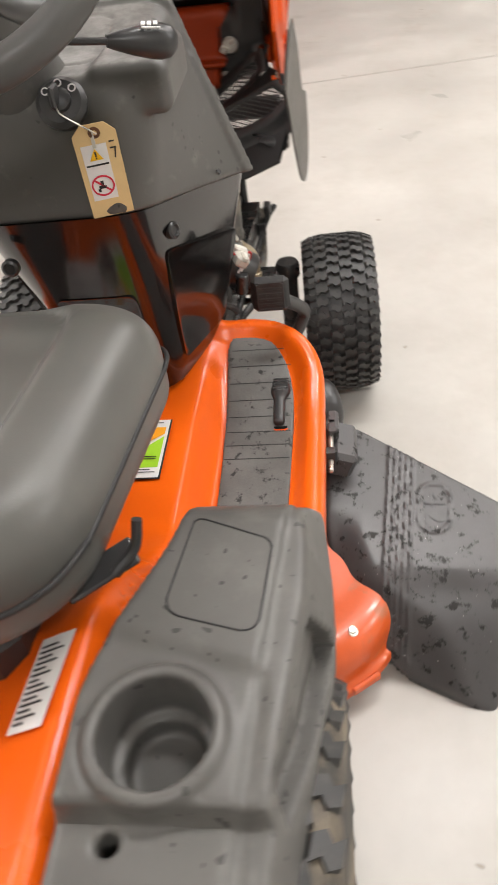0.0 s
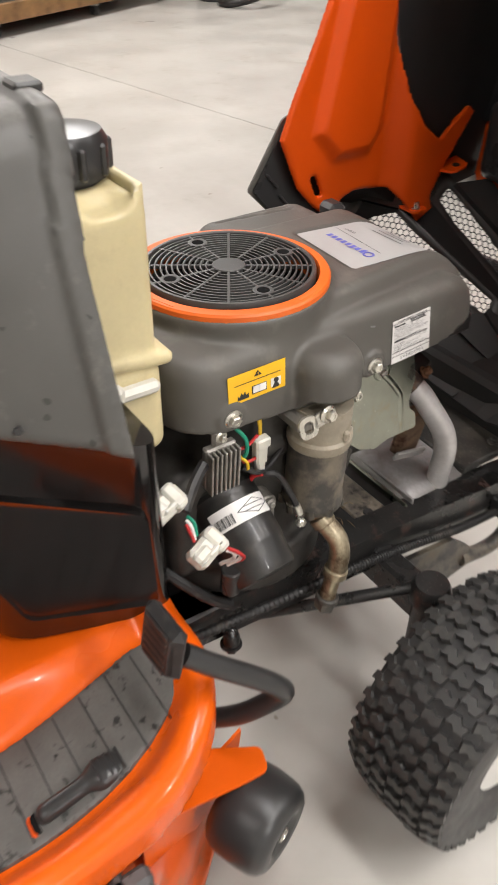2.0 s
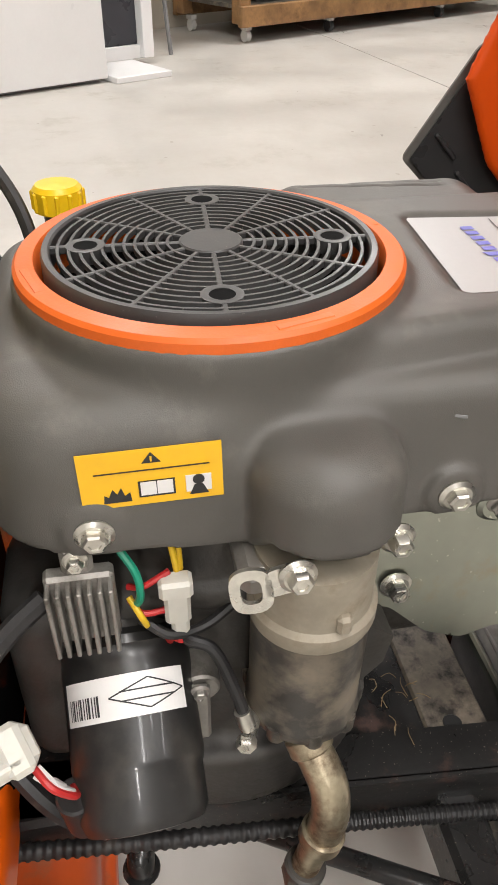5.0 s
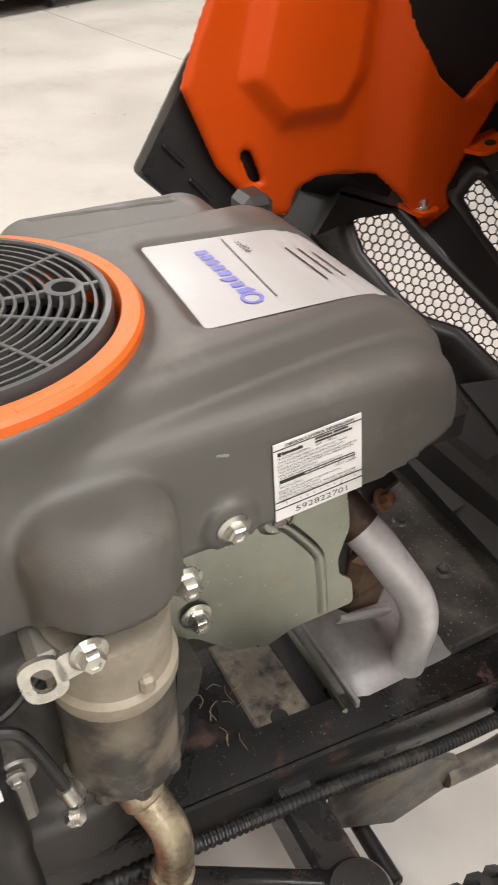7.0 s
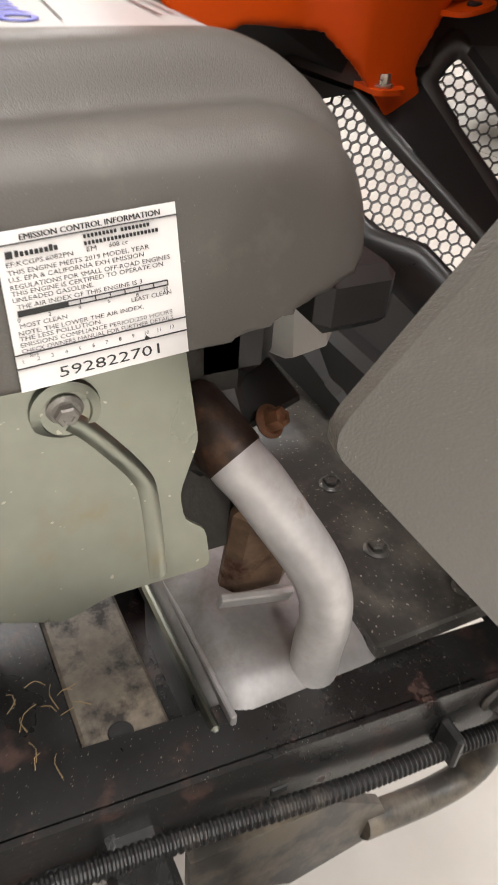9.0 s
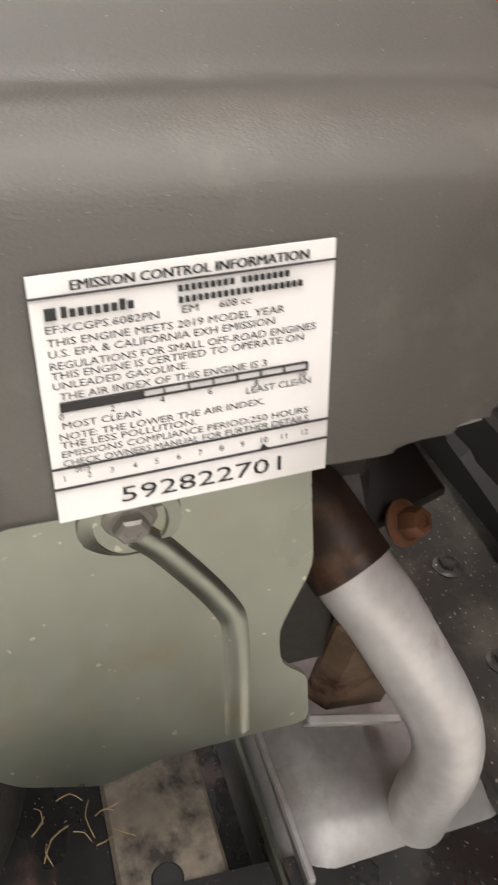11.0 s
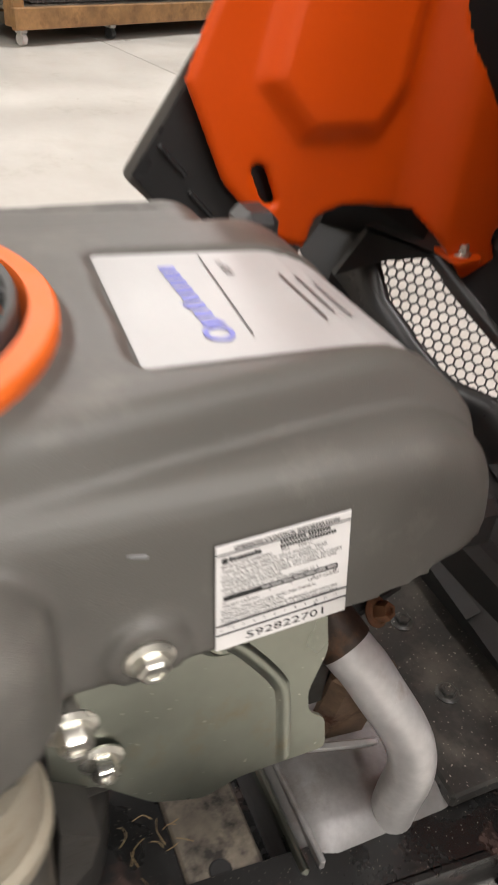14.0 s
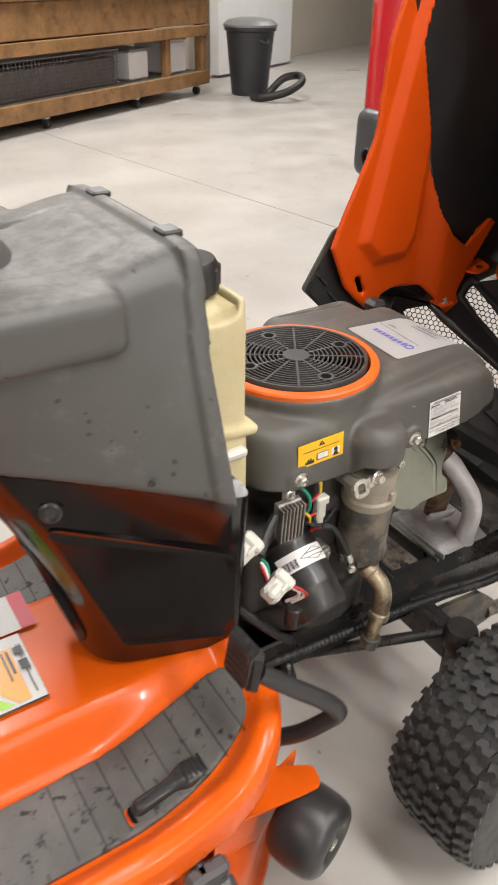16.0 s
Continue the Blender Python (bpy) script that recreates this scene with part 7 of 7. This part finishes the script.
# Grille, lying face down: bars on each side with two honeycomb strips between them.
for s in (-1, 1):
    X = lambda p: (p[0] if s < 0 else -0.05 - p[0], p[1], p[2])
    A0, A1 = (-0.278, 1.772, 0.548), (-0.068, 1.86, 0.436)
    B0, B1 = (-0.247, 1.804, 0.561), (-0.072, 1.894, 0.446)
    C0, C1 = (-0.228, 1.866, 0.58), (-0.072, 1.945, 0.455)
    D0, D1 = (-0.213, 1.892, 0.591), (-0.052, 1.972, 0.469)
    E0, E1 = (-0.2, 1.96, 0.59), (-0.02, 1.985, 0.475)
    R0, R1 = (-0.285, 1.722, 0.535), (-0.1, 1.815, 0.42)
    O0, O1 = (-0.285, 1.75, 0.575), (-0.255, 1.89, 0.62)
    strip = [(0, -0.0036), (0.028, 0.029), (0.08, 0.025), (0.138, 0.0247), (0.25, 0.0246), (0.2575, 0.0024), (0.173, -0.0012), (0.132, -0.021), (0.0945, -0.0224), (0.035, -0.0185)]
    strip_2 = [(0.0146, 0.0015), (0.0106, 0.0257), (0.06, 0.0235), (0.165, 0.016), (0.1755, -0.0056), (0.06, -0.004)]
    at = plane_at(A0, V3(A1) - V3(A0), V3(B0) - V3(A0))
    at_2 = plane_at(C0, V3(C1) - V3(C0), V3(D0) - V3(C0))
    flip = lambda b: askew(b) if s < 0 else askew(mirrored(b, -0.05))
    edge = [(-0.1, -0.05), (-0.085, -0.03), (-0.026, 0.041), (0.06, 0.041)] if s < 0 else [(-0.015, -0.05), (-0.015, 0.038)]
    for place, hole, rim in ((at, strip, [*edge, (0.29, 0.034), (0.31, -0.03), (0.2, -0.075), (0.15, -0.09), (0.03, -0.095)]), (at_2, strip_2, [(-0.02, -0.012), (-0.014, 0.04), (0.2, 0.034), (0.215, -0.022), (0.06, -0.022)])):
        out = rounded(rim, 0.012, 4)

        def field(u, v, w, hole=hole, out=out):
            dh = d_poly(u, v, hole)
            top = 0.001 + 0.003 * ramp(dh, 0.0, 0.008) * ramp(dh, 0.03, 0.014) - 0.008 * ramp(dh, 0.02, 0.045)
            return np.maximum(np.maximum(np.maximum(w - top, top - 0.005 - w), d_poly(u, v, out)), -dh)

        b = solid(field, (min(p[0] for p in out) - 0.01, min(p[1] for p in out) - 0.01, -0.02), (max(p[0] for p in out) + 0.01, max(p[1] for p in out) + 0.01, 0.014), 0.0032)
        b.v = [tuple(place(*p)) for p in b.v]
        part("grille_plate", flip(b), BLACK, hood, "black plastic grille plate", 50)
        b = Build()
        honeycomb(b, lambda u, v, w: place(u, v, w - 0.003), hole, 0.0098)
        part("grille_mesh", flip(b), BLACK, hood, "black honeycomb grille mesh")
    b = Build()
    slab(b, X(at(-0.012, 0.034, -0.006)), X(at_2(-0.018, -0.01, -0.006)), X(at_2(0.21, -0.02, -0.006)), X(at(0.29, 0.032, -0.006)), 0.006)
    slab(b, X(D0), X(E0), X(E1), X(D1), 0.014)
    if s < 0:
        slab(b, X(R0), X(O0), X(B0), X(A0), 0.012)
        slab(b, X(B0), X(O0), X(O1), X(C0), 0.012)
    slab(b, X(A1), X(B1), X((0.0, 1.89, 0.41)), X((0.0, 1.86, 0.395)), 0.012)
    slab(b, X(B1), X(C1), X((0.0, 1.94, 0.44)), X((0.0, 1.89, 0.41)), 0.012)
    slab(b, X(C1), X(D1), X((0.0, 1.97, 0.46)), X((0.0, 1.94, 0.44)), 0.012)
    slab(b, X(R1), X(A1), X((0.0, 1.86, 0.395)), X((0.0, 1.83, 0.385)), 0.012)
    slab(b, X((-0.2385, 1.8, 0.69)), X((-0.236, 2.0, 0.6)), X((-0.234, 1.895, 0.585)), X((-0.2385, 1.858, 0.575)), 0.004)
    slab(b, X(at(-0.03 if s < 0 else 0.01, -0.05, -0.012)), X(at(0.15, -0.052, -0.012)), X((-0.12, 1.745, 0.36)), X((-0.26, 1.69, 0.44)), 0.006)
    slab(b, X(at(0.15, -0.052, -0.012)), X(R1), X((-0.1, 1.745, 0.36)), X((-0.12, 1.745, 0.36)), 0.006)
    slab(b, X(R1), X((0.0, 1.83, 0.385)), X((0.0, 1.745, 0.36)), X((-0.1, 1.745, 0.36)), 0.006)
    if s < 0:
        slab(b, X(at(-0.1, -0.04, -0.006)), X(at(0.04, 0.04, -0.006)), X((-0.262, 1.8, 0.625)), X((-0.262, 1.67, 0.64)), 0.004)
    part("grille_frame", askew(b), LINER, hood, "black plastic grille frame")
    # Bumper corner below the grille.
    bc = solid(lambda x, y, z: np.maximum(d_box(x, y, z, (s * 0.15, 1.79, 0.405), (0.16, 0.13, 0.13), 0.03), -(z - 0.53 + 0.4 * np.abs(x))), (min(0.05 * s, 0.25 * s), 1.7, 0.32), (max(0.05 * s, 0.25 * s), 1.88, 0.5), 0.006) if s > 0 else None
    if bc:
        part("bumper_corner", askew(bc), BLACK, hood, "black plastic bumper corner", 60)
part("red_button", askew(Build().box((0.1, 1.835, 0.41), (0.02, 0.012, 0.01), 0.003)), RED_P, hood)
part("red_button", askew(Build().box((-0.02, 1.86, 0.415), (0.014, 0.014, 0.014), 0.003)), RED_P, hood)

b = Build()
honeycomb(b, plane_at((0.03, 2.0425, 0.768), (-1, 0, 0), (0, 0.22, 1)), [(0, 0), (0.165, 0), (0.165, 0.036), (0, 0.036)], 0.0098)
part("vent_mesh", askew(b), BLACK, hood, "black honeycomb vent in the hood skin")

# ---- key tag ----
tag = thing("key_tag", "manila key tag with a prohibition sticker, hanging from the ignition", "key tag")
o, rt = V3((0.053, 0.862, 0.718)), V3((0.95, 0.3, 0.0))
pl = plane_at(o, rt, (-0.055, -0.2, 1.0))
shape = rounded([(0, 0), (0.047, 0), (0.047, 0.1), (0.036, 0.111), (0.011, 0.111), (0, 0.1)], 0.0015, 2)
part("card", Build().prism(shape, pl, 0, 0.0008), MANILA, tag)
b = Build().lathe([(0.0065, 0), (0.0065, 0.0006), (0.003, 0.0006), (0.003, 0)], pl(0.024, 0.101, 0.0009), pl(0, 0, 1) - pl(0, 0, 0), 20, True)
part("eyelet", b, RUST, tag, "brown card eyelet")
b = Build()
card(b, pl, 0.006, 0.022, 0.0335, 0.088, 0.0009)
b.slot(1)
n = pl(0, 0, 1) - pl(0, 0, 0)
b.lathe([(0.0128, 0), (0.0128, 0.0005), (0.0108, 0.0005), (0.0108, 0)], pl(0.0198, 0.0395, 0.0015), n, 36, True)
b.prism([(0.011, 0.0465), (0.0125, 0.048), (0.0285, 0.0325), (0.027, 0.031)], pl, 0.0016, 0.002)
b.slot(2)
b.add([pl(0.0125, 0.0705, 0.002), pl(0.0275, 0.0705, 0.002), pl(0.02, 0.084, 0.002)], [(0, 1, 2)])
b.slot(3)
b.add([pl(0.0193, 0.0745, 0.0024), pl(0.0207, 0.0745, 0.0024), pl(0.0211, 0.0805, 0.0024), pl(0.0189, 0.0805, 0.0024)], [(0, 1, 2, 3)])
card(b, pl, 0.0193, 0.0722, 0.0207, 0.0735, 0.0018)
card(b, pl, 0.0075, 0.064, 0.032, 0.0658, 0.0016)
card(b, pl, 0.015, 0.036, 0.0235, 0.0395, 0.0014)
card(b, pl, 0.0175, 0.039, 0.021, 0.0455, 0.0014)
card(b, pl, 0.0135, 0.0325, 0.0165, 0.036, 0.0014)
card(b, pl, 0.0365, 0.088, 0.0425, 0.0894, 0.001)
card(b, pl, 0.0365, 0.0805, 0.0435, 0.082, 0.001)
b.prism([(0.0415, 0.0815), (0.0432, 0.0812), (0.0408, 0.069), (0.0395, 0.0695)], pl, 0.001, 0.0013)
part("sticker", b, [PAPER, RED_INK, YELLOW, INK], tag, "white sticker with warning triangle and red ring")
b = Build().tube([(0.05, 0.848, 0.848), (0.058, 0.838, 0.842), pl(0.024, 0.104, 0.006), pl(0.024, 0.1, -0.001)], 0.0009, 8)
part("key_ring", b, BOLT, tag)
part("tie", Build().box(pl(0.021, 0.094, 0.0016), (0.004, 0.001, 0.018), 0.0004), WHITE_P, tag)
